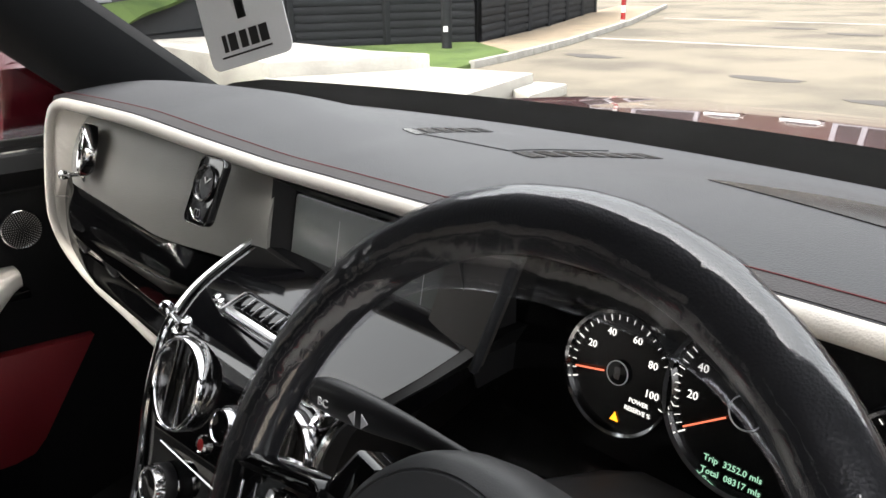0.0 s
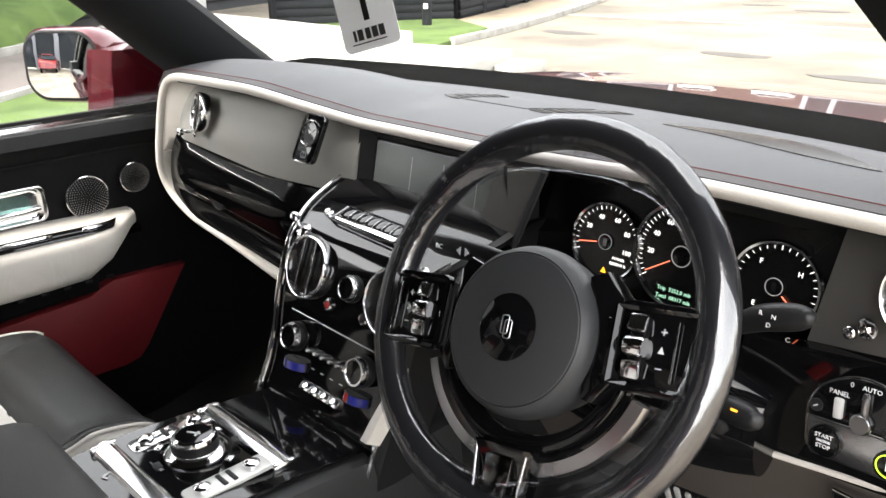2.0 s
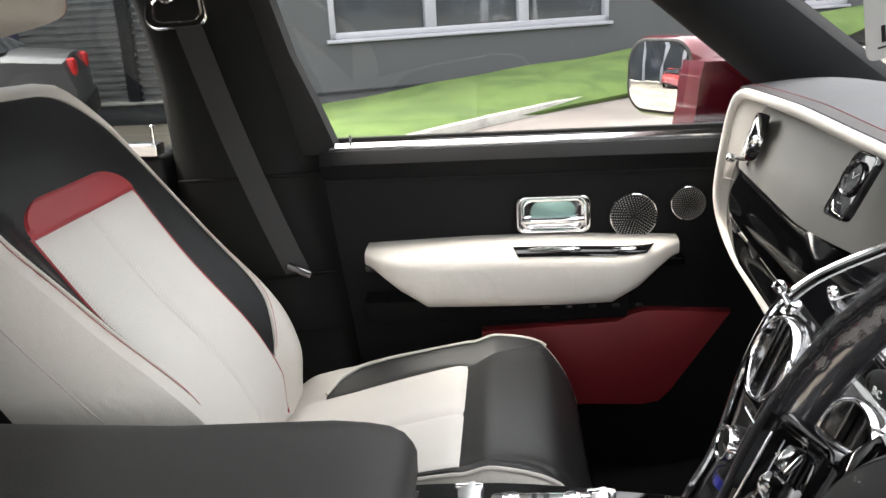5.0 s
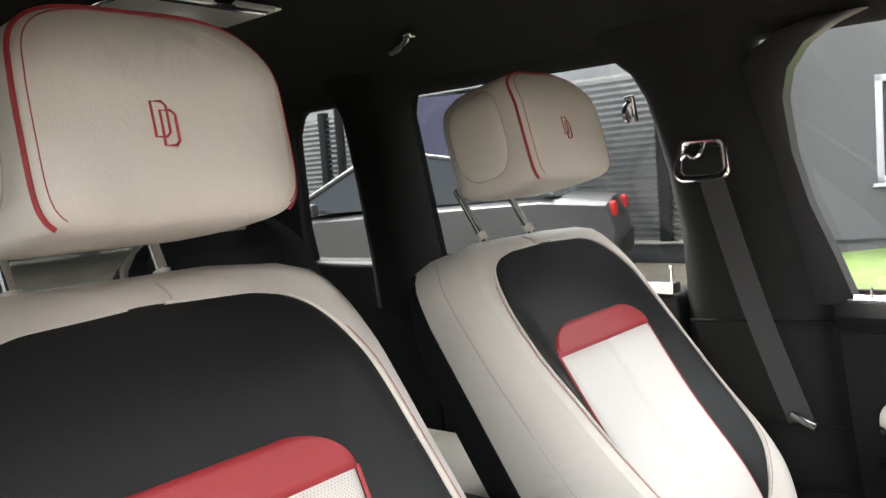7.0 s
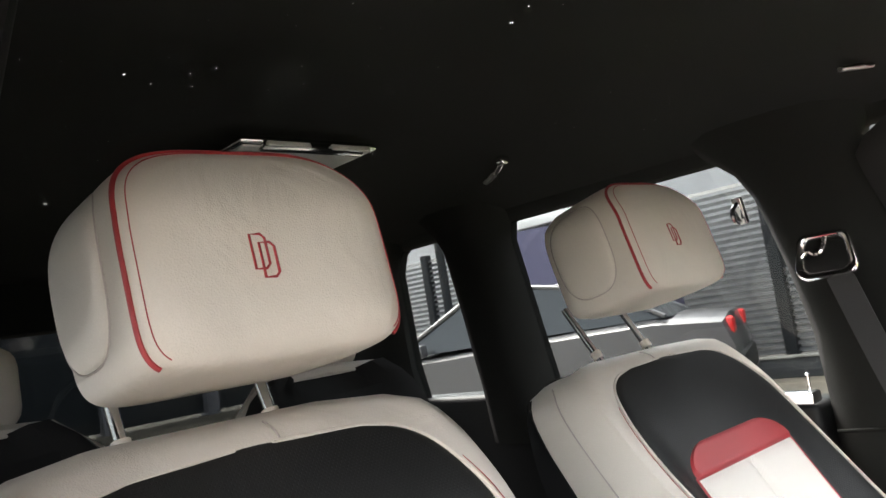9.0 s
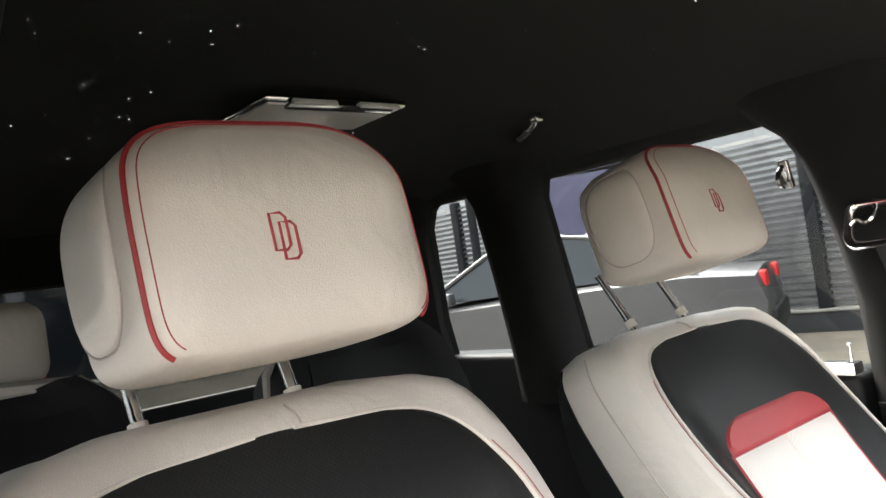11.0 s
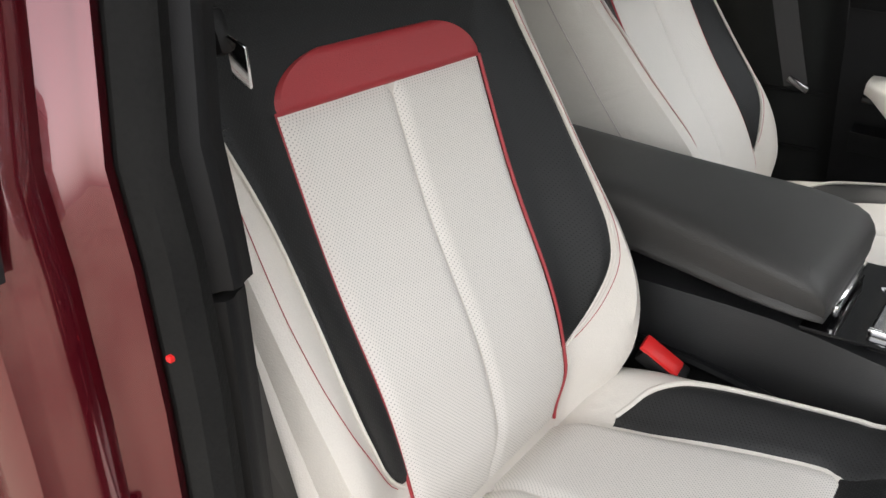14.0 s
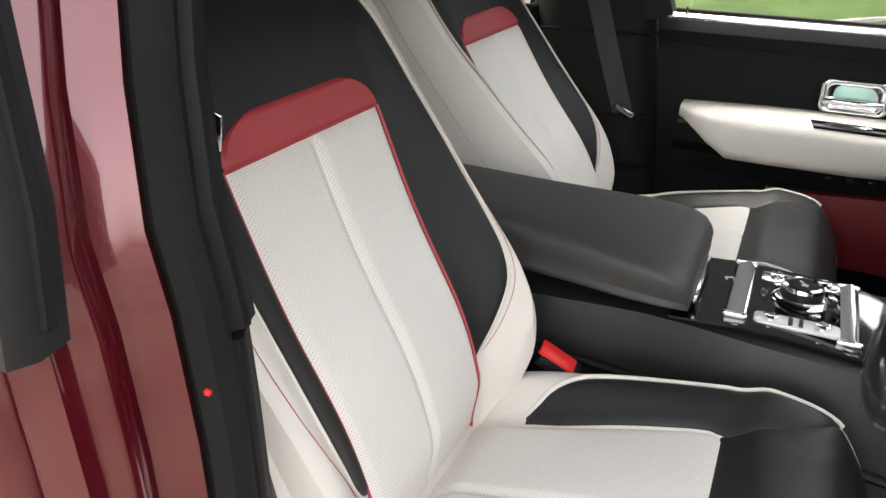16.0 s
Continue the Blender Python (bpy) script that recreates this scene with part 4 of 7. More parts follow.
def dial(x, z, r, h, name, label):
    m = on_stack(x, z)
    k = part(name, lathe([(r, 0), (r, h * 0.7), (r * 0.92, h), (r * 0.80, h), (r * 0.76, h - 0.002)], m, 30, False), CHROME, stack, label)
    part("knurl", lathe([(r * 1.03, h * 0.05), (r * 1.06, h * 0.1), (r * 1.06, h * 0.55), (r * 1.03, h * 0.6)], m, 40, False), SATIN, k)
    part("dial_face", lathe([(r * 0.80, h - 0.0015), (0.001, h - 0.001)], m, 28), PIANO, k)


dial(0.066, 1.043, 0.0185, 0.020, "volume_knob", "chrome edged volume knob")
for bx, bz, mt in ((0.020, 1.009, RED_ENAMEL), (0.100, 1.012, SATIN)):
    bt = part("push_button", lathe([(0.0095, 0), (0.0095, 0.004), (0.0075, 0.006), (0.006, 0.005)], on_stack(bx, bz), 24, False), CHROME, stack, "round chrome push button")
    part("button_face", lathe([(0.0075, 0.0045), (0.001, 0.006)], on_stack(bx, bz), 20), mt, bt)
part("panel_joint", tube([on_stack(-0.065 + 0.022 * k, 0.980 - 0.0004 * k, 0.001).translation for k in range(11)], 0.001, 5), BRUSHED, stack)
for dx in (-0.036, 0.122):
    dial(dx, 0.946, 0.021, 0.024, "climate_knob", "chrome edged climate knob")
for k in range(6):
    part("small_knob", lathe([(0.005, 0), (0.005, 0.004), (0.003, 0.010), (0.001, 0.0105)], on_stack(-0.002 + 0.0175 * k, 0.936), 14), CHROME, stack)
for dx, halves in ((-0.030, (BLUE, BLUE)), (0.116, (RED_ENAMEL, BLUE))):
    m = on_stack(dx, 0.907)
    drum = part("temperature_wheel", lathe([(0.024, -0.007), (0.0255, -0.005), (0.0255, 0.005), (0.024, 0.007)], m @ pose(0, 0, -0.008, 90), 36), SATIN, stack, "dark temperature wheel with coloured bands")
    for hx, mt in zip((-1, 1), halves):
        part("colour_band", loft([[m @ V(0.0262 * math.sin(hx * radians(q)), dz_, -0.008 + 0.0262 * math.cos(radians(q))) for dz_ in (-0.0062, 0.0062)] for q in range(2, 71, 8)], False), mt, drum)
keys = on_stack(0.043, 0.886)
for k in range(4):
    part("key", box(0.021, 0.013, 0.008, keys @ pose(-0.034 + 0.0225 * k, 0, 0.003, -20), 0.002), CHROME, stack, "chrome rocker key")
    part("key_mark", box(0.007, 0.0012, 0.0006, on_stack(0.010 + 0.0225 * k, 0.912) @ pose(0, 0, 0.001)), PRINT, stack)
# the row of keys on the ledge under the screen
key_m = pose(0.025, 0.440, 1.1115, 19, 0, -3)
for k in range(7):
    part("preset_key", box(0.0200, 0.019, 0.008, key_m @ pose(-0.0615 + 0.0205 * k, 0.005, 0.0005, 4), 0.0012), PIANO, stack, "polished black preset key")
for k in range(6):
    part("key_divider", box(0.0010, 0.019, 0.0084, key_m @ pose(-0.05125 + 0.0205 * k, 0.005, 0.0008, 4), 0.0003), BRUSHED, stack, "bright divider between keys")
part("key_bar", loft([[key_m @ V(x, y, z) for y, z in ((-0.016, -0.004), (-0.0155, 0.002), (-0.012, 0.0045), (-0.008, 0.004), (-0.006, 0.001), (-0.006, -0.004))] for x in (-0.0725, -0.071, 0.071, 0.0725)]), CHROME, stack, "polished chrome bar below the keys")
part("key_frame", tube([key_m @ V(x, y, 0.004) for x, y in round_rect(0.152, 0.036, 0.004, 4)], 0.0019, 8, True), SMOKED, stack, "chrome key frame")
for k in (0, 1):
    part("ledge_button", lathe([(0.0058, -0.004), (0.0062, 0.004), (0.005, 0.007), (0.001, 0.008)], pose(-0.062 - 0.014 * k, 0.434 + 0.004 * k, 1.109, 19), 16), CHROME, stack)

part("cream_brace", loft([[V(x, y, z) for x, y, z in ((0.179, y0, z0), (0.192, y0, z0), (0.192, y1, z1), (0.179, y1, z1))] for y0, z0, y1, z1 in ((0.405, 0.990, 0.380, 1.000), (0.387, 0.966, 0.362, 0.975), (0.329, 0.903, 0.304, 0.917), (0.302, 0.876, 0.280, 0.890))]), CREAM, stack, "cream leather brace beside the stack")

# ---- steering wheel ----
WHEEL = (0.467, 0.277, 1.1635)
WT = radians(28.3)
wheel_m = facing(WHEEL, (0.0, -math.cos(WT), math.sin(WT))) @ pose(0, 0, 0, 0, 0, 9.5)
hub_m = wheel_m @ pose(0, -0.015, -0.002)
wheel = thing("steering_wheel", "black leather steering wheel in clear wrapping with piano black spokes", "steering wheel", WHEEL)
R = 0.1854


def W(x, y, z=0.0):
    return wheel_m @ V(x, y, z)


rim_pts = [W(R * math.cos(a * math.tau / 96), R * math.sin(a * math.tau / 96)) for a in range(96)]
part("rim", tube(rim_pts, 0.0155, 16, True, 1.15, up=(0, -math.cos(WT), math.sin(WT))), surface("rim_leather", (0.017, 0.0175, 0.020), 0.42, grain=0.25, size=700, kind="CELL", vary=0.12, specular=0.5), wheel, "black leather rim")
film_mat = clear("clear_film", (0.93, 0.93, 0.95), 0.08, 0.17)
fn_, fl_ = film_mat.node_tree.nodes, film_mat.node_tree.links
crease = fn_.new("ShaderNodeTexNoise")
crease.inputs["Scale"].default_value, crease.inputs["Detail"].default_value = 22, 4
creaseb = fn_.new("ShaderNodeBump")
creaseb.inputs["Strength"].default_value, creaseb.inputs["Distance"].default_value = 0.10, 0.004
fl_.new(crease.outputs[0], creaseb.inputs["Height"])
fl_.new(creaseb.outputs[0], fn_["Glossy BSDF"].inputs["Normal"])
secs = []
for a in range(360):
    q = a * math.tau / 360
    c = W(R * math.cos(q), R * math.sin(q))
    rad, nz = V(*(wheel_m.to_3x3() @ V(math.cos(q), math.sin(q), 0))), wheel_m.to_3x3() @ V(0, 0, 1)
    ring = []
    for k in range(18):
        w = k * math.tau / 18
        inward = max(0.0, -math.cos(w)) ** 2
        sag = 0.022 * inward * max(0.0, math.sin(q + 0.1)) ** 5 + 0.018 * inward * max(0.0, -math.sin(q - 0.5)) ** 2
        rr = 0.0185 + sag + 0.0006 * noise.noise(V(math.cos(q) * 9, math.sin(q) * 9, w * 1.3)) + (0.0002 + 0.0011 * math.exp(-((q - 2.45) / 0.42) ** 2)) * noise.noise(V(math.cos(q) * 38, math.sin(q) * 38, w * 1.6)) + 0.0010 * math.exp(-((q - 1.0) / 0.035) ** 2) + 0.0008 * math.exp(-((q - 4.95) / 0.02) ** 2)
        ring.append(c + rad * (math.cos(w) * rr) + nz * (math.sin(w) * min(rr, 0.0195)))
    secs.append(ring)
film = part("protective_film", loft(secs, True, False, True), film_mat, wheel, "clear crinkled plastic wrapping")
film.visible_shadow = False


def H(x, y, z=0.0):
    return hub_m @ V(x, y, z)


boss = part("boss", lathe([(0.072, -0.05), (0.080, -0.02), (0.083, 0.000), (0.0825, 0.012), (0.0785, 0.023), (0.0735, 0.0280), (0.0725, 0.0272), (0.0715, 0.029), (0.05, 0.0340), (0.034, 0.0355)], hub_m, 64), SOFT_TOUCH, wheel, "soft black airbag cover")
part("badge", lathe([(0.0315, 0.0345), (0.032, 0.0365), (0.031, 0.037), (0.001, 0.0375)], hub_m, 40), PIANO, boss, "round piano black badge")
for dx, dy in ((0.0, 0.002), (0.004, -0.002)):
    part("badge_mark", tube([hub_m @ pose(-0.002 + dx, dy, 0.0378) @ V(px, py, 0) for px, py in round_rect(0.008, 0.017, 0.002, 3)], 0.0005, 5, True), BRUSHED, boss, "silver mark")
part("collar", tube([H(0.106 * math.cos(radians(a)), 0.106 * math.sin(radians(a)), -0.016) for a in range(165, 376, 5)], 0.013, 12, False, 0.8), PIANO, wheel, "piano black collar")
for a0, a1 in ((200, 256), (284, 340)):
    part("collar_ring", loft([[H(q * math.cos(radians(a)), q * math.sin(radians(a)), zz) for q, zz in ((0.121, -0.014), (0.122, -0.008), (0.134, -0.010), (0.136, -0.016), (0.134, -0.024), (0.122, -0.022))] for a in range(a0, a1 + 1, 4)]), BRUSHED, wheel, "bright metal arc")


def spoke(ang, w0, w1, r0, r1, name, label):
    secs = []
    for k in range(9):
        f = k / 8
        r = r0 + (r1 - r0) * f
        w = w0 + (w1 - w0) * f
        rot = hub_m @ pose(0, 0, 0, 0, 0, ang)
        zc = 0.004 - 0.012 * math.sin(f * math.pi)
        secs.append([rot @ V(r, -w / 2, zc - 0.010), rot @ V(r, -w / 2, zc + 0.004), rot @ V(r, -w / 2 + 0.005, zc + 0.009), rot @ V(r, w / 2 - 0.005, zc + 0.009), rot @ V(r, w / 2, zc + 0.004), rot @ V(r, w / 2, zc - 0.010)])
    return part(name, loft(secs), PIANO, wheel, label)


for sg in (-1, 1):
    ang = 0 if sg > 0 else 180
    sp = spoke(ang, 0.060, 0.060, 0.090, 0.178, "spoke", "piano black spoke")
    pm = hub_m @ pose(sg * 0.137, 0.004, 0.016) @ Matrix.Diagonal((1.12, 1.10, 1, 1))
    part("switch_pod", prism(round_rect(0.070, 0.072, 0.010), 0.030, pm @ pose(0, 0, -0.001), 0.003), PIANO, sp, "piano black switch pod")
    part("button_frame", loft([[pm @ V(a * 0.030, b * 0.028, 0.0), pm @ V(a * 0.033, b * 0.031, 0.003), pm @ V(a * 0.033, b * 0.031, -0.006), pm @ V(a * 0.030, b * 0.028, -0.006)] for a, b in ((-1, -1), (1, -1), (1, 1), (-1, 1))], True, False, True), PIANO, sp, "", 20)
    part("button_strip", box(0.012, 0.052, 0.006, pm @ pose(-sg * 0.012, 0, 0.002), 0.002), PIANO, sp)
    part("roller", lathe([(0.0075, -0.008), (0.0085, -0.006), (0.0085, 0.006), (0.0075, 0.008)], pm @ pose(-sg * 0.012, 0, 0.004, 0, 90), 20), CHROME, sp, "chrome roller")
    for dy in (-0.018, 0.018):
        part("rocker", box(0.015, 0.014, 0.005, pm @ pose(-sg * 0.012, dy, 0.006, -18 if dy > 0 else 18), 0.0018), CHROME, sp, "chrome rocker")
    part("trim_line", box(0.0012, 0.046, 0.002, pm @ pose(sg * 0.020, 0, 0.004), 0.0004), CHROME, sp)
    for dy, kind in ((0.014, "plus"), (0.0, "tri"), (-0.014, "minus")):
        if kind == "tri":
            part("button_sign", prism([(-0.0025, -0.0025), (0.0025, -0.0025), (0, 0.003)], 0.0005, pm @ pose(sg * 0.008, dy, 0.0012)), PRINT, sp)
        else:
            b1 = [box(0.005, 0.001, 0.0005, pm @ pose(sg * 0.008, dy, 0.001))] + ([box(0.001, 0.005, 0.0005, pm @ pose(sg * 0.008, dy, 0.001))] if kind == "plus" else [])
            part("button_sign", merge(*b1), PRINT, sp)
for sg in (-1, 1):
    part("spoke_wedge", prism([(sg * x, y) for x, y in ((0.062, 0.060), (0.080, 0.066), (0.099, 0.044), (0.101, -0.030), (0.086, -0.052), (0.074, -0.050))], 0.030, hub_m @ pose(0, 0, 0.012), 0.004), PIANO, wheel, "glossy black wedge beside the boss")
low = spoke(270, 0.066, 0.052, 0.108, 0.178, "lower_spoke", "piano black lower spoke")
for dx in (-0.029, 0.029):
    part("spoke_inset", prism([(-0.016, 0.118), (0.016, 0.118), (0.013, 0.158), (-0.013, 0.158)], 0.006, hub_m @ pose(0, 0, 0, 0, 0, 180) @ pose(0, 0, 0.010), 0.002), SMOKED, low, "dark chrome inset") if dx < 0 else None
    part("spoke_trim", tube([hub_m @ pose(0, 0, 0, 0, 0, 270) @ V(0.113, dx, 0.008), hub_m @ pose(0, 0, 0, 0, 0, 270) @ V(0.176, dx * 0.8, 0.006)], 0.0017, 10), BRUSHED, low, "chrome spoke trim")

# steering column and stalks
column = thing("steering_column", "black steering column with indicator and gear stalks", "column", (0.459, 0.40, 1.08))
part("shroud", loft([[V(0.459 + sx * (0.055 + 0.01 * k), 0.33 + 0.05 * k, 1.135 - 0.024 * k + sz * (0.055)) for sx, sz in ((-1, -0.7), (-1, 0.5), (-0.6, 0.8), (0.6, 0.8), (1, 0.5), (1, -0.7), (0.6, -1), (-0.6, -1))] for k in range(5)]), PLASTIC, column, "black column shroud")
part("lower_cover", loft([[V(0.30 + 0.33 * k / 12, 0.470 + (0.012 + 0.05 * math.sin(math.pi * min(1, (k + 1.2) / 14)) ** 0.5) * math.cos(q), 1.015 + (0.01 + 0.062 * math.sin(math.pi * (k + 0.8) / 14) ** 0.35) * math.sin(q)) for q in [a * math.tau / 20 for a in range(20)]] for k in range(13)]), PIANO, column, "black cover under the column")


def stalk(path, label, end_label):
    st = part("stalk", tube(spline(path, 14), [0.0068 + 0.0062 * ease(0.15, 0.75, i / 13) - 0.004 * ease(0.88, 1.0, i / 13) for i in range(14)], 14, flat=0.8), SATIN, column, label)
    e = Vector(path[-1])
    d = (e - Vector(path[-2])).normalized()
    part("stalk_tip", lathe([(0.0088, -0.003), (0.0082, 0.002), (0.005, 0.005), (0.001, 0.006)], facing(e, d), 18), SATIN, st, end_label)
    return st


g1 = stalk([(0.545, 0.43, 1.110), (0.600, 0.408, 1.150), (0.640, 0.396, 1.178), (0.682, 0.390, 1.194)], "black gear selector stalk", "black tip button")
for k, (txt, dx, dz) in enumerate((("R", -0.004, 0.006), ("N", 0.008, 0.005), ("D", 0.004, -0.004))):
    part("caption", lettering(txt, 0.006, facing((0.648 + dx, 0.3800, 1.184 + dz), (0.1, -1, 0.15), (0.0, 0.15, 1))), PRINT, g1)
g2 = stalk([(0.42, 0.345, 1.178), (0.37, 0.342, 1.180), (0.32, 0.338, 1.178), (0.268, 0.335, 1.175)], "black indicator stalk", "")
part("caption", lettering("BC", 0.008, facing((0.292, 0.3235, 1.179), (0.1, -1, 0.15))), PRINT, g2)
part("stalk_mark", merge(prism([(-0.006, 0), (0, 0.005), (0, -0.005)], 0.0006, facing((0.325, 0.3245, 1.181), (0.1, -1, 0.15))), prism([(0.012, 0), (0.006, 0.005), (0.006, -0.005)], 0.0006, facing((0.325, 0.3245, 1.181), (0.1, -1, 0.15)))), PRINT, g2)
g3 = stalk([(0.56, 0.400, 1.060), (0.60, 0.375, 1.085), (0.635, 0.355, 1.100), (0.669, 0.339, 1.109)], "short black cruise stalk", "")
part("stalk_mark", box(0.010, 0.002, 0.0006, facing((0.652, 0.3370, 1.112), (0, -1, 0.3))), AMBER, g3)

# pedals and foot plate
pedal = thing("brake_pedal", "ribbed steel brake pedal in the footwell", "pedal", (0.50, 0.70, 0.62))
part("plate", box(0.10, 0.012, 0.16, pose(0.44, 0.72, 0.66, 25), 0.004), SATIN, pedal, "black pedal plate")
for k in range(5):
    part("rib", box(0.009, 0.006, 0.15, pose(0.402 + 0.019 * k, 0.712, 0.66, 25), 0.002), PALE_METAL, pedal, "brushed steel rib")
part("arm", tube([V(0.44, 0.73, 0.68), V(0.44, 0.80, 0.80), V(0.44, 0.83, 0.95)], 0.012, 8), PLASTIC, pedal, "pedal arm")

# ---- centre console ----
console = thing("centre_console", "black leather centre console with chrome framed control tray", "console", (0.045, 0.0, 0.6))
CXC = 0.045


def con_top(y):
    return table([(-0.9, 0.84), (-0.1, 0.872), (0.05, 0.878), (0.22, 0.866), (0.36, 0.850)], y)[0]


secs = []
for k in range(26):
    y = -0.90 + 1.36 * k / 25
    w = 0.100 + 0.038 * ease(-0.12, 0.10, y)
    z = con_top(y) - 0.006
    ring = [V(CXC - w - 0.02, y, 0.42), V(CXC - w - 0.012, y, z - 0.12), V(CXC - w - 0.002, y, z - 0.03), V(CXC - w + 0.006, y, z - 0.006), V(CXC - w + 0.02, y, z), V(CXC + w - 0.02, y, z), V(CXC + w - 0.006, y, z - 0.006), V(CXC + w + 0.002, y, z - 0.03), V(CXC + w + 0.012, y, z - 0.12), V(CXC + w + 0.02, y, 0.42)]
    secs.append(ring)
part("body", loft(secs), surface("console_leather", (0.014, 0.0142, 0.015), 0.45, grain=0.3, size=700, kind="CELL", vary=0.18, specular=0.45), console, "black leather flanks")
part("flank_ledge", tube(spline([(CXC + 0.112, -0.40, 0.775), (CXC + 0.118, -0.1, 0.765), (CXC + 0.150, 0.12, 0.735), (CXC + 0.151, 0.36, 0.70)], 20), 0.008, 8), BLACK, console, "stitched flank ledge")
part("front_bin", sheet(lambda s, t: (CXC - 0.118 + 0.236 * s, 0.205 + 0.135 * t, con_top(0.205 + 0.135 * t) + 0.0015), 8, 8, 0.003, (0, 0, 1)), PIANO, console, "piano black lid")
tray = part("control_tray", sheet(lambda s, t: (CXC - 0.118 + 0.236 * s, -0.05 + 0.255 * t, con_top(-0.05 + 0.255 * t) + 0.003), 8, 8, 0.004, (0, 0, 1)), PIANO, console, "piano black control tray")
TX = 0.038
for y0 in (0.037, 0.190):
    z = con_top(y0) + 0.006
    part("chrome_bar", loft([[V(TX - 0.10 + 0.2 * q, y0 - 0.016, z - 0.004), V(TX - 0.10 + 0.2 * q, y0 - 0.012, z + 0.004), V(TX - 0.10 + 0.2 * q, y0 + 0.004, z + 0.007), V(TX - 0.10 + 0.2 * q, y0 + 0.014, z + 0.003), V(TX - 0.10 + 0.2 * q, y0 + 0.016, z - 0.004)] for q in (0, 0.02, 0.5, 0.98, 1)]), CHROME, tray, "polished chrome bar")
    for q in (-0.096, 0.096):
        part("bar_end", box(0.010, 0.034, 0.011, pose(TX + q, y0, z + 0.0005), 0.003), CHROME, tray)
zr = con_top(0.12) + 0.004
rot = part("rotary_controller", lathe([(0.040, 0.0), (0.041, 0.004), (0.036, 0.008), (0.0305, 0.009), (0.0295, 0.025), (0.028, 0.0285), (0.0245, 0.030), (0.0235, 0.0285)], pose(TX - 0.005, 0.122, zr), 48, False), CHROME, tray, "chrome and black rotary controller")
part("knob_side", lathe([(0.0308, 0.011), (0.0308, 0.023)], pose(TX - 0.005, 0.122, zr), 48, False), SATIN, rot, "ribbed black grip")
part("knob_top", lathe([(0.0240, 0.0285), (0.001, 0.0295)], pose(TX - 0.005, 0.122, zr), 40), PIANO, rot, "black knob top")
part("knob_mark", merge(box(0.020, 0.003, 0.0006, pose(TX - 0.005, 0.122, zr + 0.030, 0, 0, 30)), box(0.003, 0.010, 0.0006, pose(TX + 0.0, 0.124, zr + 0.030, 0, 0, 30))), PRINT, rot)
for k in range(6):
    a = radians(25 + k * 48)
    part("option_key", box(0.014, 0.010, 0.006, pose(TX - 0.005 + 0.052 * math.cos(a), 0.122 + 0.052 * math.sin(a), zr + 0.002, 0, 0, math.degrees(a) + 90), 0.002), SATIN if k % 2 else CHROME, rot)
part("caption", lettering("OPTION", 0.008, pose(TX - 0.012, 0.068, zr + 0.0012, 0, 0, 10)), PRINT, tray)
for sx, wd in ((0.078, 0.034), (-0.072, 0.030)):
    sp = part("switch_strip", prism(round_rect(wd, 0.115, 0.008), 0.006, pose(TX + sx, 0.12, zr + 0.004), 0.0015), PALE_METAL if sx > 0 else CHROME, tray, "polished switch strip")
    for dy in (-0.035, 0.035):
        kb = part("round_switch", lathe([(0.0105, 0), (0.0105, 0.005), (0.008, 0.0065), (0.001, 0.0055)], pose(TX + sx, 0.12 + dy, zr + 0.004), 24), CHROME, sp)
    for dy in (-0.008, 0.006):
        part("switch_gap", box(wd * 0.72, 0.006, 0.003, pose(TX + sx, 0.12 + dy, zr + 0.0045), 0.001), SATIN, sp)
part("caption", merge(box(0.004, 0.012, 0.0005, pose(TX - 0.04, 0.018, con_top(0.02) + 0.004, 0, 0, 20)), box(0.010, 0.003, 0.0005, pose(TX - 0.034, 0.012, con_top(0.02) + 0.004, 0, 0, 20))), PRINT, tray)


# padded armrest on the console
def arm_ring(y):
    w = 0.108 + 0.036 * ease(-0.32, -0.08, y) - 0.015 * max(0.0, (y + 0.055) / 0.035) ** 2
    zt = table([(-0.80, 0.995), (-0.42, 0.990), (-0.12, 0.973), (-0.06, 0.964), (-0.032, 0.950), (-0.024, 0.932)], y)[0]
    zb = 0.893
    ring = []
    for a in range(48):
        q = a * math.tau / 48
        c, s = math.cos(q), math.sin(q)
        waist = 1 - 0.055 * math.exp(-((s + 0.12) / 0.13) ** 2)
        ring.append(V(CXC + 0.01 + w * waist * math.copysign(abs(c) ** 0.35, c), y, (zt + zb) / 2 + (zt - zb) / 2 * math.copysign(abs(s) ** 0.45, s)))
    return ring


armrest = thing("armrest", "broad black leather armrest on the centre console", "armrest", (CXC, -0.3, 0.86))
part("lid", loft([arm_ring(y) for y in (-0.82, -0.7, -0.5, -0.3, -0.2, -0.12, -0.08, -0.055, -0.038, -0.028, -0.024)]), surface("soft_grey_black_leather", (0.042, 0.0405, 0.039), 0.55, grain=0.3, size=650, kind="CELL", vary=0.08), armrest, "black leather lid")
part("catch", box(0.16, 0.008, 0.016, pose(CXC + 0.01, -0.021, 0.895), 0.003), CHROME, armrest, "chrome catch")

# ---- passenger door ----
door = thing("passenger_door", "closed passenger door with black leather, cream armrest and red pocket", "car door", (-0.85, 0.25, 0.45))


def door_at(s, t):
    y = -0.272 + 1.13 * s
    y += (0.07 * (1 - t)) * (1 - s)
    z = 0.46 + 0.70 * t
    x = -0.785 + 0.020 * math.exp(-((z - 1.135) / 0.02) ** 2) + 0.028 * ease(0.55, 1.0, s) * ease(0.35, 0.9, t) - 0.012 * ease(0.75, 0.45, t)
    return (x, y, z)


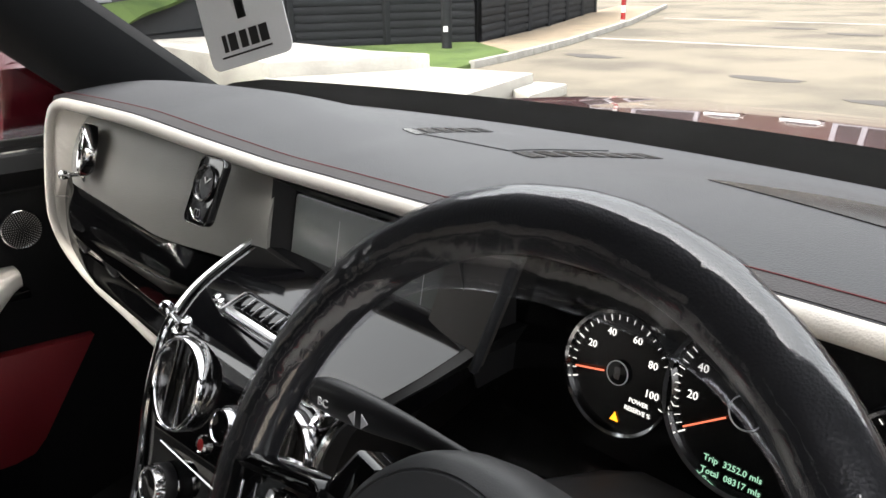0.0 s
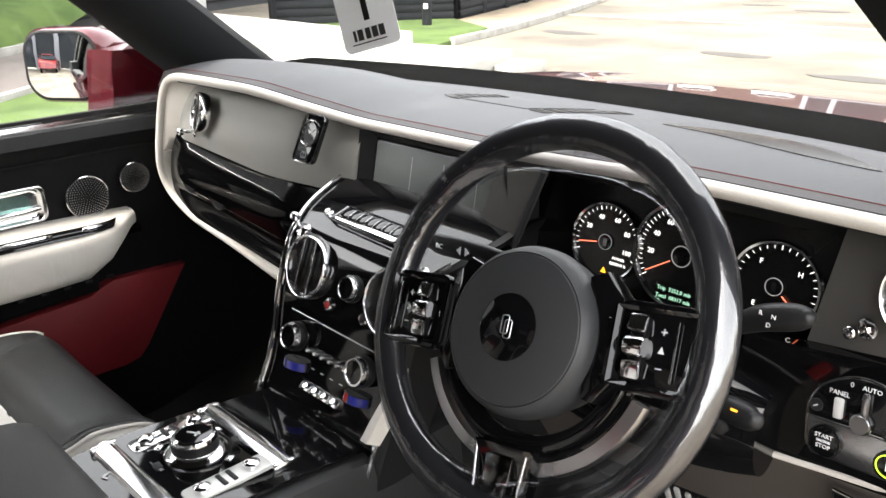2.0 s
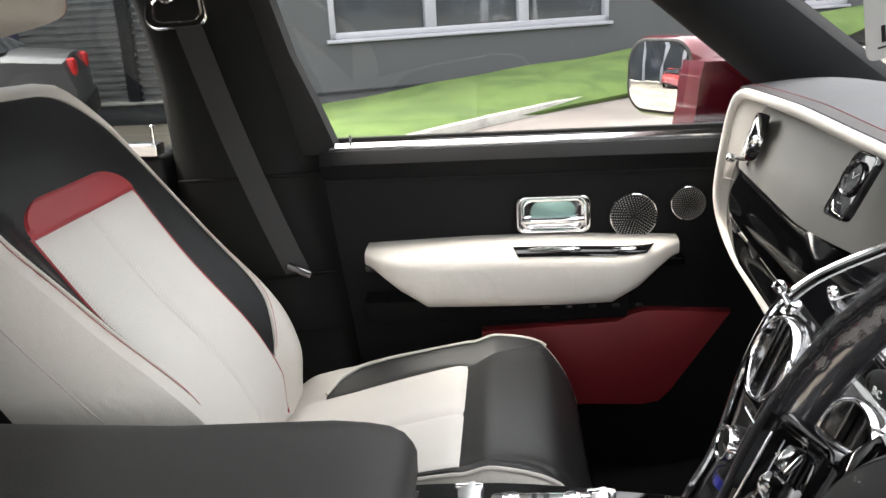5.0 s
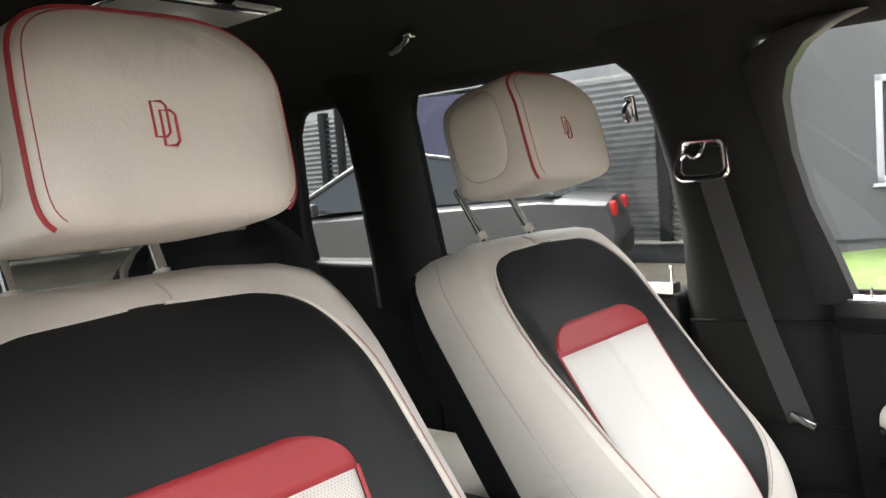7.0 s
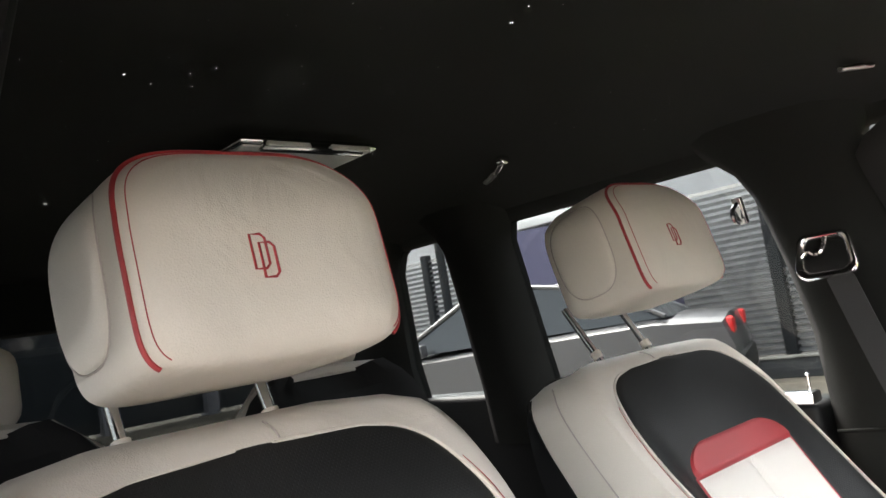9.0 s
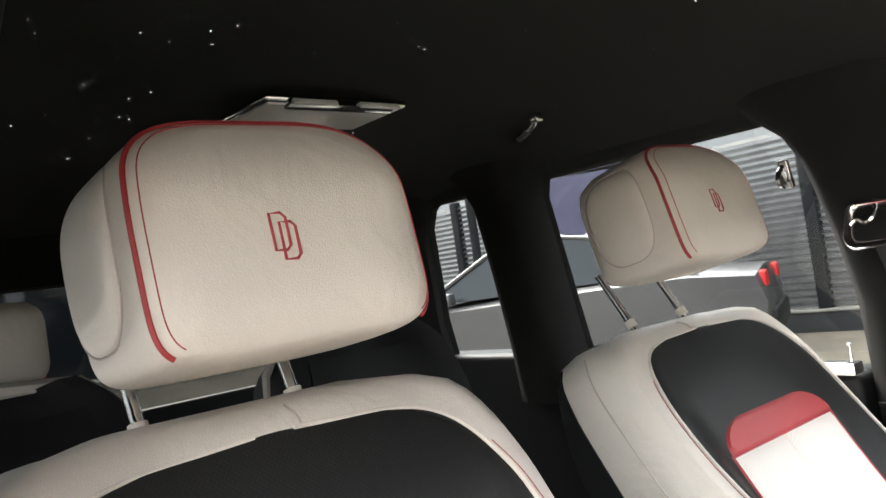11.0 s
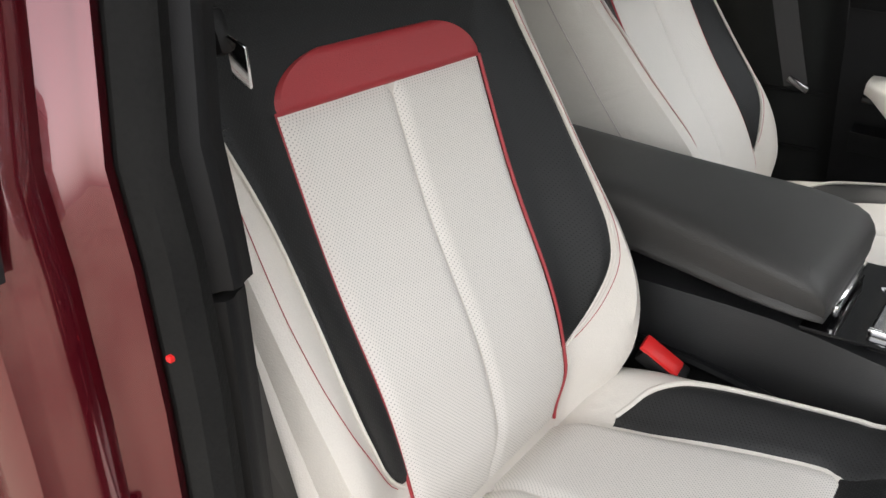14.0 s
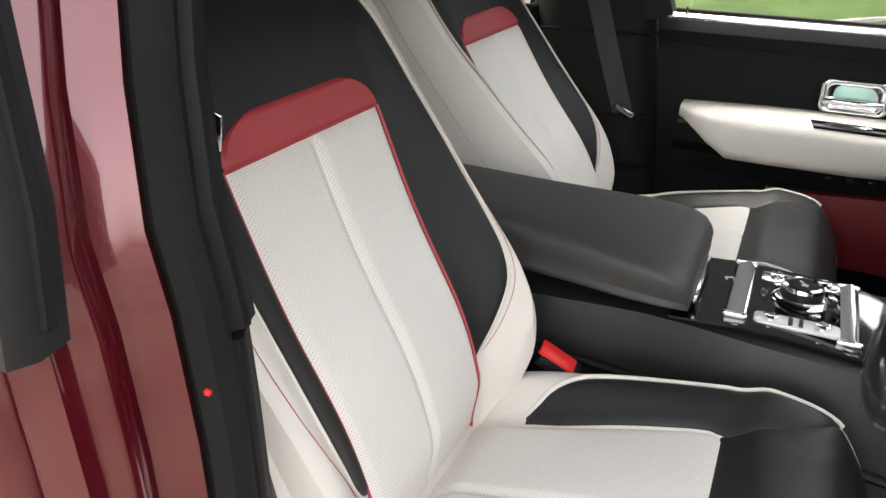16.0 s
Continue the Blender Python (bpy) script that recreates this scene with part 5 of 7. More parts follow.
part("panel", sheet(door_at, 40, 60, 0.06, (1, 0, 0)), DOOR_BLACK, door, "black leather door panel")
part("upper_seam", tube([Vector(door_at(i / 40, 0.918)) + V(0.001, 0, 0) for i in range(41)], 0.002, 5), PLASTIC, door)
part("skin", span(-0.99, -0.90, -0.29, 0.9, 0.42, 1.14, 0.02, 3), PAINT, door, "dark red outer skin")
part("sill_strip", loft([[V(-0.845, y, 1.150), V(-0.845, y, 1.168), V(-0.818, y, 1.170), V(-0.810, y, 1.163), V(-0.809, y, 1.150)] for y in (-0.272, 0.1, 0.5, 0.80)]), CHROME, door, "polished sill strip")
part("wiper_seal", span(-0.862, -0.846, -0.28, 0.80, 1.15, 1.176, 0.003), RUBBER, door, "black window seal")
part("inset_line", prism([(-0.19, -0.004), (0.19, -0.004), (0.165, 0.004), (-0.165, 0.004)], 0.002, facing((-0.829, 0.10, 1.1712), (0, 0, 1), (1, 0, 0)), 0.0005), SATIN, door, "dark inset in the sill")
part("lock_pin", tube([V(-0.815, -0.215, 1.165), V(-0.815, -0.215, 1.186)], 0.0028, 8), CHROME, door, "small lock pin")
fr_rows = [(1.15, -0.255), (1.25, -0.285), (1.35, -0.318), (1.45, -0.338), (1.55, -0.342), (1.60, -0.328), (1.64, -0.295), (1.665, -0.25), (1.68, -0.19)]
part("window_frame", loft([[V(side_x(z) - 0.008, y - 0.075, z), V(side_x(z) + 0.022, y - 0.075, z), V(side_x(z) + 0.030, y - 0.01, z), V(side_x(z) + 0.024, y + 0.014, z), V(side_x(z) - 0.008, y + 0.018, z)] for z, y in fr_rows]), SATIN, door, "black window frame")

# handle
dm = Matrix(((0, 0, 1, -0.776), (1, 0, 0, 0.177), (0, 1, 0, 1.025), (0, 0, 0, 1)))
hd_ = part("door_handle", loft([[dm @ V(math.copysign(abs(x) - (0.071 - 0.071 * k), x) if abs(x) > 0.071 - 0.071 * k else 0, math.copysign(max(0.0, abs(y) - 0.036 * (1 - k)), y), z) for x, y in round_rect(0.142, 0.074, 0.016, 8)] for k, z in ((1.0, 0.0), (1.0, 0.008), (0.985, 0.0105), (0.90, 0.0112), (0.86, 0.0095), (0.82, 0.003), (0.74, 0.0), (0.60, -0.001))], True, False), CHROME, door, "chrome door handle bezel", 75)
# The mint tint stands in for the green reflected in the handle cup.
part("cup", prism(round_rect(0.120, 0.052, 0.012, 6), 0.002, dm @ pose(0, 0.0, -0.0015)), surface("green_reflection_tint", (0.42, 0.66, 0.60), 0.16, 0.85, vary=0.15, patch=20), hd_, "cup tinted mint for the green it reflects")
part("lever", loft([[dm @ V(x, -0.013 + 0.0075 * math.cos(q), 0.007 + 0.006 * math.sin(q) - 0.006 * abs(x / 0.06) ** 3) for q in [a * math.tau / 14 for a in range(14)]] for x in (-0.060, -0.052, -0.04, -0.02, 0.0, 0.02, 0.04, 0.052, 0.060)]), CHROME, hd_, "chrome pull lever", 75)


def speaker(y, z, r):
    x = -0.775 + 0.02 * ease(0.3, 0.5, y)
    m = Matrix(((0, 0, 1, x), (1, 0, 0, y), (0, 1, 0, z), (0, 0, 0, 1)))
    sp = part("speaker", lathe([(r, -0.004), (r, 0.004), (r * 0.96, 0.005), (r * 0.94, 0.002)], m, 40, False), CHROME, door, "round steel speaker grille")
    part("dome", lathe([(r * 0.95, 0.0006), (r * 0.7, 0.0035), (r * 0.35, 0.0055), (0.001, 0.006)], m, 40), PLASTIC, sp, "black dome")
    holes = bmesh.new()
    for ring in range(9):
        q = 0.13 + 0.097 * ring
        count = 6 + 5 * ring
        for k in range(count):
            a = (k + 0.5 * (ring % 2)) * math.tau / count
            h = r * (0.012 + 0.020 * q)
            z = 0.0067 - 0.0056 * q * q
            holes.faces.new([holes.verts.new(m @ V(r * q * math.cos(a) + h * math.cos(b), r * q * math.sin(a) + h * math.sin(b), z)) for b in [e * math.tau / 6 for e in range(6)]])
    part("studs", holes, BRUSHED, sp, "rings of small steel studs")


speaker(0.330, 1.016, 0.045)
speaker(0.430, 1.041, 0.033)


# armrest
def rest_ring(f):
    y = -0.188 + 0.60 * f
    zt = 0.975 + 0.010 * math.sin(math.pi * f)
    zb = 0.858 + 0.085 * ease(0.22, 0.0, f) + 0.085 * ease(0.75, 1.0, f)
    w = 0.085 * ease(-0.08, 0.10, f) * ease(1.05, 0.85, f) + 0.02
    return [rest_pt(y, zt, zb, w, a * math.tau / 28) for a in range(28)]


def rest_pt(y, zt, zb, w, q, lift=0.0):
    c, s = math.cos(q), math.sin(q)
    return V(-0.775 + (w + lift if c > 0 else 0.02) * math.copysign(abs(c) ** 0.6, c), y, (zt + zb) / 2 + ((zt - zb) / 2 + lift) * math.copysign(abs(s) ** 0.6, s))


def tray_at(s, t):
    f = 0.475 + 0.44 * s + (0.015 if s < 0.5 else -0.03) * (1 - t)
    y = -0.188 + 0.60 * f
    zt = 0.975 + 0.010 * math.sin(math.pi * f)
    zb = 0.858 + 0.085 * ease(0.75, 1.0, f)
    return rest_pt(y, zt, zb, 0.085 * ease(1.05, 0.85, f) + 0.02, radians(36 + 24 * t), 0.0015)



ar = part("armrest", loft([rest_ring(f) for f in (0.0, 0.01, 0.03, 0.07, 0.12, 0.2, 0.35, 0.5, 0.65, 0.78, 0.86, 0.92, 0.97, 0.99, 1.0)]), CREAM, door, "cream leather armrest")
part("grip_tray", sheet(tray_at, 24, 8, 0.003, (1, 0, 1)), PIANO, ar, "piano black switch tray")
for s0, s1 in ((0.10, 0.50), (0.72, 0.92)):
    part("window_switch", tube([tray_at(s0 + (s1 - s0) * k / 8, 0.62) + V(0.001, 0, 0.001) for k in range(9)], [0.002 + 0.003 * math.sin(math.pi * k / 8) ** 0.5 for k in range(9)], 8), CHROME, ar, "chrome window switch")
part("pull_shadow_strip", span(-0.775, -0.748, -0.195, 0.425, 0.922, 0.938, 0.004), PIANO, door, "piano black strip under the armrest")
# The rail's black stands in for the shade below the armrest.
part("pocket_rail", sheet(lambda s, t: (-0.752 - 0.02 * t, -0.20 + 0.52 * s, 0.858 - 0.05 * t), 10, 4, 0.03, (1, 0, 0)), BLACK, door, "rail with buttons, black for the shade under the armrest")
for k in range(5):
    part("rail_button", box(0.006, 0.014, 0.008, pose(-0.748, 0.16 + 0.045 * k, 0.842), 0.002), SATIN, door)
part("red_pocket", prism([(0.03, 0.60), (0.24, 0.618), (0.35, 0.615), (0.385, 0.622), (0.408, 0.645), (0.522, 0.815), (0.355, 0.823), (0.328, 0.815), (0.300, 0.800), (0.03, 0.785)], 0.03, Matrix(((0, 0, 1, -0.768), (1, 0, 0, 0), (0, 1, 0, 0), (0, 0, 0, 1))), 0.004), RED_DARK, door, "crimson leather door pocket")

# door mirror
mirror = thing("door_mirror", "dark red door mirror on the passenger door", "mirror", (-1.0, 0.45, 1.15))
gn = V(0.563, -0.826, 0.05)
mm = facing((-1.030, 0.423, 1.252), gn)
housing = []
for k, (d, q) in enumerate(((0.006, 0.97), (0.008, 1.0), (0.0, 1.06), (-0.05, 1.09), (-0.11, 1.07), (-0.17, 1.0), (-0.215, 0.82), (-0.235, 0.5), (-0.24, 0.2))):
    housing.append([mm @ V(x * q, y * q + (-0.01 if k > 3 else 0), d) for x, y in round_rect(0.190, 0.156, 0.055, 8)])
part("housing", loft(housing, True, True), PAINT, mirror, "dark red housing")
part("bezel", loft([[mm @ V(x * q, y * q, d) for x, y in round_rect(0.190, 0.156, 0.055, 8)] for d, q in ((0.0085, 1.0), (0.010, 0.97), (0.010, 0.92), (0.006, 0.90))], True, False), PLASTIC, mirror, "black bezel")
part("glass", loft([[mm @ V(x * 0.91 * k, y * 0.91 * k, 0.0150 - (x * x + y * y) * k * k / 2.6) for x, y in round_rect(0.190, 0.156, 0.053, 8)] for k in (1.0, 0.9, 0.8, 0.7, 0.6, 0.5, 0.4, 0.3, 0.2, 0.1, 0.02)]), MIRROR, mirror, "convex mirror glass")
part("foot", loft([[V(-0.89, 0.455 + 0.02 * k, z), V(-0.965, 0.430 + 0.02 * k, z), V(-1.01, 0.50, z), V(-1.0, 0.60, z), V(-0.89, 0.61, z)] for k, z in ((0, 1.10), (0.3, 1.165), (0.6, 1.20), (0.8, 1.25), (1.2, 1.29))]), PAINT, mirror, "dark red foot")

# ---- driver side door pillar ----
def jamb(z):
    dx = -0.27 * max(0.0, z - 1.18) - 0.03 * ease(0.8, 0.45, z)
    dy = table([(0.45, 0.05), (0.75, 0.018), (1.05, 0.0), (1.2, -0.03), (1.35, -0.06), (1.64, -0.07)], z)[0]
    return dx, dy


JZ = [0.38, 0.45, 0.6, 0.75, 0.9, 1.0, 1.1, 1.16, 1.25, 1.35, 1.45, 1.55, 1.62]
JO = V(0.043, 0.014, 0.07)


def jamb_part(name, pts, material, label, toe=0.0, levels=None):
    secs = []
    for z in levels or JZ:
        dx, dy = jamb(z)
        secs.append([JO + V(x + dx - (toe * max(0.0, 1.05 - z) if x < 0.76 else 0.0), y + dy + (0.11 * ease(1.2, 1.3, z) if y < -0.5 and x < 0.9 else 0.0), z) for x, y in pts])
    return part(name, loft(secs), material, pillar, label)


pillar = thing("door_pillar", "dark red door pillar with black seal and trim", "pillar", (0.87, -0.33, 0.45))
TRIM_EDGE = [(0.758, -0.54), (0.750, -0.36), (0.750, -0.335), (0.756, -0.312), (0.762, -0.301), (0.772, -0.2975), (0.778, -0.2935), (0.785, -0.2935), (0.790, -0.298), (0.798, -0.301), (0.803, -0.34), (0.80, -0.54)]
jamb_part("upper_trim", TRIM_EDGE, TRIM, "black plastic trim", 0.17, [1.064, 1.068, 1.1, 1.16, 1.25, 1.35, 1.45, 1.55, 1.62])
jamb_part("lower_trim", [(x + 0.006, y - 0.003) for x, y in TRIM_EDGE], TRIM, "black plastic lower trim", 0.17, [0.38, 0.45, 0.6, 0.75, 0.9, 1.0, 1.05, 1.057])
jamb_part("seal", [(0.798, -0.306), (0.803, -0.290), (0.815, -0.283), (0.830, -0.287), (0.838, -0.299), (0.834, -0.322), (0.806, -0.328)], RUBBER, "worn black rubber seal")
jamb_part("painted_face", [(0.832, -0.316), (0.838, -0.304), (0.846, -0.300), (0.853, -0.308), (0.860, -0.318), (0.869, -0.323), (0.874, -0.319), (0.881, -0.3165), (0.889, -0.317), (0.896, -0.320), (0.901, -0.326), (0.907, -0.3285), (0.918, -0.331), (0.925, -0.342), (0.930, -0.358), (0.944, -0.362), (0.956, -0.376), (0.960, -0.43), (0.84, -0.43)], PAINT, "dark red painted pillar face")
jamb_part("rear_door_edge", [(0.962, -0.392), (0.974, -0.394), (0.982, -0.410), (0.985, -0.52), (0.955, -0.52), (0.955, -0.41)], PAINT, "front edge of the rear door")
# label plate on the pillar
lm = facing((0.9320, -0.2945, 0.952), (0.11, 0.98, 0.06), (-0.05, -0.1, 1))
plate = part("type_label", prism(round_rect(0.037, 0.104, 0.003), 0.003, lm @ pose(0, 0, 0.003)), INK, pillar, "black type label with pale print")
rngl = random.Random(12)
for k in range(14):
    y = 0.047 - 0.0070 * k
    for x0, x1 in ((-0.016, 0.000), (0.002, 0.016)) if k in (2, 3, 9, 10, 11, 12) else ((-0.016, 0.016),):
        w = (x1 - x0) * rngl.uniform(0.55, 0.95)
        part("print_line", box(w, 0.0019, 0.0004, lm @ pose(x0 + w / 2, y, 0.0034)), PRINT, plate)
part("print_square", box(0.009, 0.009, 0.0004, lm @ pose(0.010, 0.0295, 0.0036)), PRINT, plate)
part("striker", tube([lm @ V(-0.006, -0.076, 0.0), lm @ V(-0.006, -0.076, 0.03), lm @ V(0.014, -0.086, 0.035), lm @ V(0.014, -0.086, 0.0)], 0.005, 8), BRUSHED, pillar, "steel door striker")
part("striker_plate", prism(round_rect(0.05, 0.05, 0.01), 0.006, lm @ pose(0.002, -0.081, 0.004), 0.001), BRUSHED, pillar, "steel striker plate")
part("red_mark", box(0.004, 0.005, 0.004, pose(0.889, -0.269, 1.118), 0.001), BUCKLE_RED, pillar)
rear_frame = thing("rear_door_window_frame", "black framed window of the closed rear door", "window frame", (0.96, -0.45, 1.2))
part("frame", loft([[V(x + 0.034 - 0.065 * max(0.0, z - 1.112), y + 0.040 - 0.14 * max(0.0, z - 1.2), z + 0.069) for x, y in ((0.913, -0.366), (0.918, -0.355), (0.945, -0.350), (0.962, -0.358), (0.966, -0.42), (0.915, -0.42))] for z in (1.112, 1.12, 1.2, 1.34, 1.5, 1.62)]), SATIN, rear_frame, "black window frame")
part("inner_lip", loft([[V(x + 0.034 - 0.065 * max(0.0, z - 1.112), y + 0.040 - 0.14 * max(0.0, z - 1.2), z + 0.069) for x, y in ((0.930, -0.352), (0.934, -0.346), (0.941, -0.346), (0.943, -0.352))] for z in (1.13, 1.2, 1.34, 1.5, 1.62)]), RUBBER, rear_frame, "rubber lip")

# seat belts
belt = thing("seat_belt", "dark grey seat belt hanging at the driver door pillar", "seat belt", (0.75, -0.45, 1.0))
part("webbing", sheet(lambda s, t: (0.772 - 0.045 * t + 0.045 * s * 0.3, -0.385 - 0.045 * s - 0.07 * t, 0.55 + 1.0 * t), 3, 20, 0.0015, (1, 0, 0)), WEB, belt, "dark webbing")
part("slide", box(0.014, 0.022, 0.034, pose(0.741, -0.388, 1.270, 20, 0, 0), 0.005), PLASTIC, belt, "black tongue grip")
part("tongue", box(0.003, 0.018, 0.048, pose(0.729, -0.377, 1.248, -25, 28, 0), 0.001), CHROME, belt, "steel tongue")
far_belt = thing("seat_belt", "dark grey seat belt hanging from the passenger door pillar", "seat belt", (-0.72, -0.45, 1.0))


def far_web(s, t):
    p = V(-0.672, -0.456, 1.412).lerp(V(-0.705, -0.318, 0.945), t)
    return p + V(0.002, 0.046 * (s - 0.5), 0.012 * (s - 0.5)) + V(0.02 * math.sin(math.pi * t), 0, 0)


part("webbing", sheet(far_web, 4, 24, 0.0016, (1, 0, 0)), WEB, far_belt, "dark grey webbing")
part("buckle_tongue", box(0.006, 0.05, 0.014, pose(-0.694, -0.312, 0.950, -25), 0.003), SMOKED, far_belt, "steel belt tongue")
bk = facing((-0.672, -0.470, 1.448), (1, 0.1, 0.25))
part("anchor", loft([[bk @ V(x * k * (1.0 - 0.1 * (y > 0)), y * k * (1 if y > 0 else 1.1), z) for x, y in round_rect(0.108, 0.080, 0.020, 5)] for k, z in ((1.0, 0.0), (1.0, 0.012), (0.94, 0.018), (0.82, 0.018), (0.72, 0.014), (0.68, 0.006))], True, False), CHROME, far_belt, "chrome belt guide")
part("anchor_core", prism(round_rect(0.088, 0.066, 0.015), 0.002, bk @ pose(0, 0.0, 0.003), 0.0008), PLASTIC, far_belt)
part("guide_hook", tube(spline([bk @ V(x, y, 0.012) for x, y in ((0.002, 0.040), (0.001, 0.022), (-0.006, 0.006), (-0.018, 0.002), (-0.026, 0.008), (-0.034, 0.006), (-0.046, -0.006))], 30), 0.0045, 8), CHROME, far_belt, "chrome inner guide")
for nm, x, y, z, ry in (("driver seat", 0.222, -0.190, 0.812, 20),):
    bkl = thing("belt_buckle", "black seat belt buckle with red button beside the driver seat", "buckle", (x, y, z - 0.08))
    part("stem", tube([V(x - 0.005, y + 0.02, z - 0.13), V(x, y, z - 0.03)], 0.012, 8), PLASTIC, bkl)
    part("housing", box(0.030, 0.066, 0.03, pose(x, y, z - 0.022, -35, 22, 0), 0.005), PLASTIC, bkl, "black housing")
    part("release_button", box(0.024, 0.060, 0.010, pose(x + 0.008, y, z - 0.006, -35, 22, 0), 0.003), BUCKLE_RED, bkl, "red release button")

# hanging tag by the windscreen
tag = thing("hanging_tag", "white card tag hanging inside the windscreen", "tag", (0.063, 0.41, 1.37))
tm = facing((0.052, 0.418, 1.452), (0.45, -0.88, 0.12), (-0.27, -0.08, 1))
card = part("card", prism(round_rect(0.080, 0.165, 0.008), 0.0012, tm, 0.0), CARD, tag, "white card")
part("numeral", merge(*[lettering("1", 0.052, tm @ pose(d, -0.030, 0.0004)) for d in (-0.0015, 0.0, 0.0015)]), INK, card)
part("logo_bar", merge(*[box(w, 0.014, 0.0004, tm @ pose(x, -0.062, 0.0003)) for x, w in ((-0.022, 0.004), (-0.014, 0.008), (-0.003, 0.007), (0.007, 0.008), (0.017, 0.008))]), INK, card, "dark logo shapes")
part("logo_line", box(0.05, 0.0015, 0.0004, tm @ pose(-0.003, -0.073, 0.0003)), INK, card)
part("upper_panel", box(0.066, 0.05, 0.0004, tm @ pose(0, 0.035, 0.0003)), INK, card)
part("string", tube([tm @ V(0, 0.08, 0), tm @ V(0, 0.20, 0.0)], 0.001, 5), INK, tag)

# ---- rear of the cabin ----
def rear_seat(at, label):
    rs = thing("rear_seat", label, "car seat", local=True, at=at, group="rear seats")
    secs = []
    for j in range(20):
        v = -0.1 + 0.72 * j / 19
        w = table([(-0.1, 0.29), (0.4, 0.29), (0.55, 0.26), (0.62, 0.18)], v)[0]
        secs.append([UPB * v + V(w * c, 0, 0) + FWB * d for c, d in ((-1, 0.02), (-0.9, 0.055), (-0.7, 0.05), (-0.5, 0.01), (0, 0), (0.5, 0.01), (0.7, 0.05), (0.9, 0.055), (1, 0.02), (1, -0.08), (0.8, -0.12), (-0.8, -0.12), (-1, -0.08))])
    b = part("backrest", loft(secs), BLACK, rs, "black leather backrest")
    part("edge_roll", tube([UPB * v + V(q, 0, 0) + FWB * 0.0 for q, v in ((-0.285, 0.30), (-0.28, 0.45), (-0.255, 0.55), (-0.18, 0.62), (0.0, 0.635), (0.18, 0.62), (0.255, 0.55), (0.28, 0.45), (0.285, 0.30))], 0.018, 8), CREAM, b, "cream edge roll")
    part("centre_panel", sheet(lambda s, t: UPB * (0.0 + 0.56 * t) + V((s - 0.5) * (0.40 - 0.06 * ease(0.7, 1, t)), 0, 0) + FWB * (0.014 + 0.03 * abs(2 * s - 1) ** 3), 12, 12, 0.006, (0, 1, 0)), BLACK, b, "black leather centre")
    part("cushion", box(0.58, 0.52, 0.18, pose(0, 0.28, -0.03), 0.06, 4), CREAM, rs, "cream leather cushion")
    part("headrest", box(0.29, 0.10, 0.17, Matrix.Translation(UPB * 0.72 + V(0, -0.02, 0)), 0.045, 4), CREAM, rs, "cream leather headrest")
    for sg in (-1, 1):
        part("headrest_post", tube([UPB * 0.58 + V(sg * 0.07, -0.03, 0), UPB * 0.68 + V(sg * 0.07, -0.03, 0)], 0.007, 8), CHROME, rs)
    return rs


rear_seat(pose(0.47, -1.42, 0.78), "cream and black leather rear seat behind the driver")
rear_seat(pose(-0.37, -1.42, 0.78), "cream and black leather rear seat behind the passenger")
lamp = thing("roof_mirror", "chrome edged fold-down vanity mirror on the headliner", "mirror", (0.045, -1.05, 1.775))
lamp_m = pose(0.045, -1.052, 1.766, 2, 0, 3)
part("frame", box(0.285, 0.155, 0.012, lamp_m, 0.005, 3), CHROME, lamp, "chrome frame")
part("plate", box(0.262, 0.130, 0.004, lamp_m @ pose(0, 0, -0.0065), 0.001), PALE_METAL, lamp, "pale plate")
part("hinge_bar", box(0.215, 0.020, 0.012, lamp_m @ pose(-0.005, 0.070, -0.008, 20), 0.004), CHROME, lamp, "chrome hinge bar")
part("lens", box(0.085, 0.006, 0.010, lamp_m @ pose(-0.075, 0.083, -0.008, 20), 0.002), PALE_METAL, lamp, "pale lamp lens")
part("lens", box(0.085, 0.006, 0.010, lamp_m @ pose(0.055, 0.083, -0.008, 20), 0.002), PALE_METAL, lamp, "pale lamp lens")
grab = thing("coat_hook", "small chrome coat hook on the headliner", "hook", (-0.47, -1.05, 1.745))
part("arm", tube(spline([(-0.425, -0.975, 1.758), (-0.440, -1.0, 1.740), (-0.490, -1.08, 1.732), (-0.520, -1.118, 1.738)], 10), 0.006, 8), BRUSHED, grab)
part("knuckle", box(0.025, 0.022, 0.018, pose(-0.425, -0.975, 1.750), 0.005), CHROME, grab)
visor_clip = thing("visor_clip", "small chrome clip on the headliner edge", "clip", (-0.523, -0.31, 1.735))
part("clip", box(0.016, 0.055, 0.008, pose(-0.523, -0.310, 1.727, 0, 12, 51), 0.003), BRUSHED, visor_clip)
hook = thing("coat_hook", "chrome coat hook beside the rear side window", "hook", (-0.66, -0.61, 1.56))
part("plate", box(0.012, 0.02, 0.055, pose(-0.668, -0.612, 1.560, 0, 17), 0.004), CHROME, hook)
part("prong", tube(spline([(-0.662, -0.612, 1.575), (-0.642, -0.614, 1.56), (-0.642, -0.614, 1.542), (-0.655, -0.614, 1.535)], 8), 0.005, 8), CHROME, hook)
pin = thing("lock_pin", "small chrome lock pin on the rear door sill", "lock pin", (-0.80, -0.60, 1.18))
part("shaft", tube([V(-0.801, -0.606, 1.19), V(-0.801, -0.606, 1.222)], 0.003, 8), CHROME, pin)
part("head", lathe([(0.004, 0), (0.0045, 0.003), (0.001, 0.006)], pose(-0.801, -0.606, 1.220), 10), CHROME, pin)

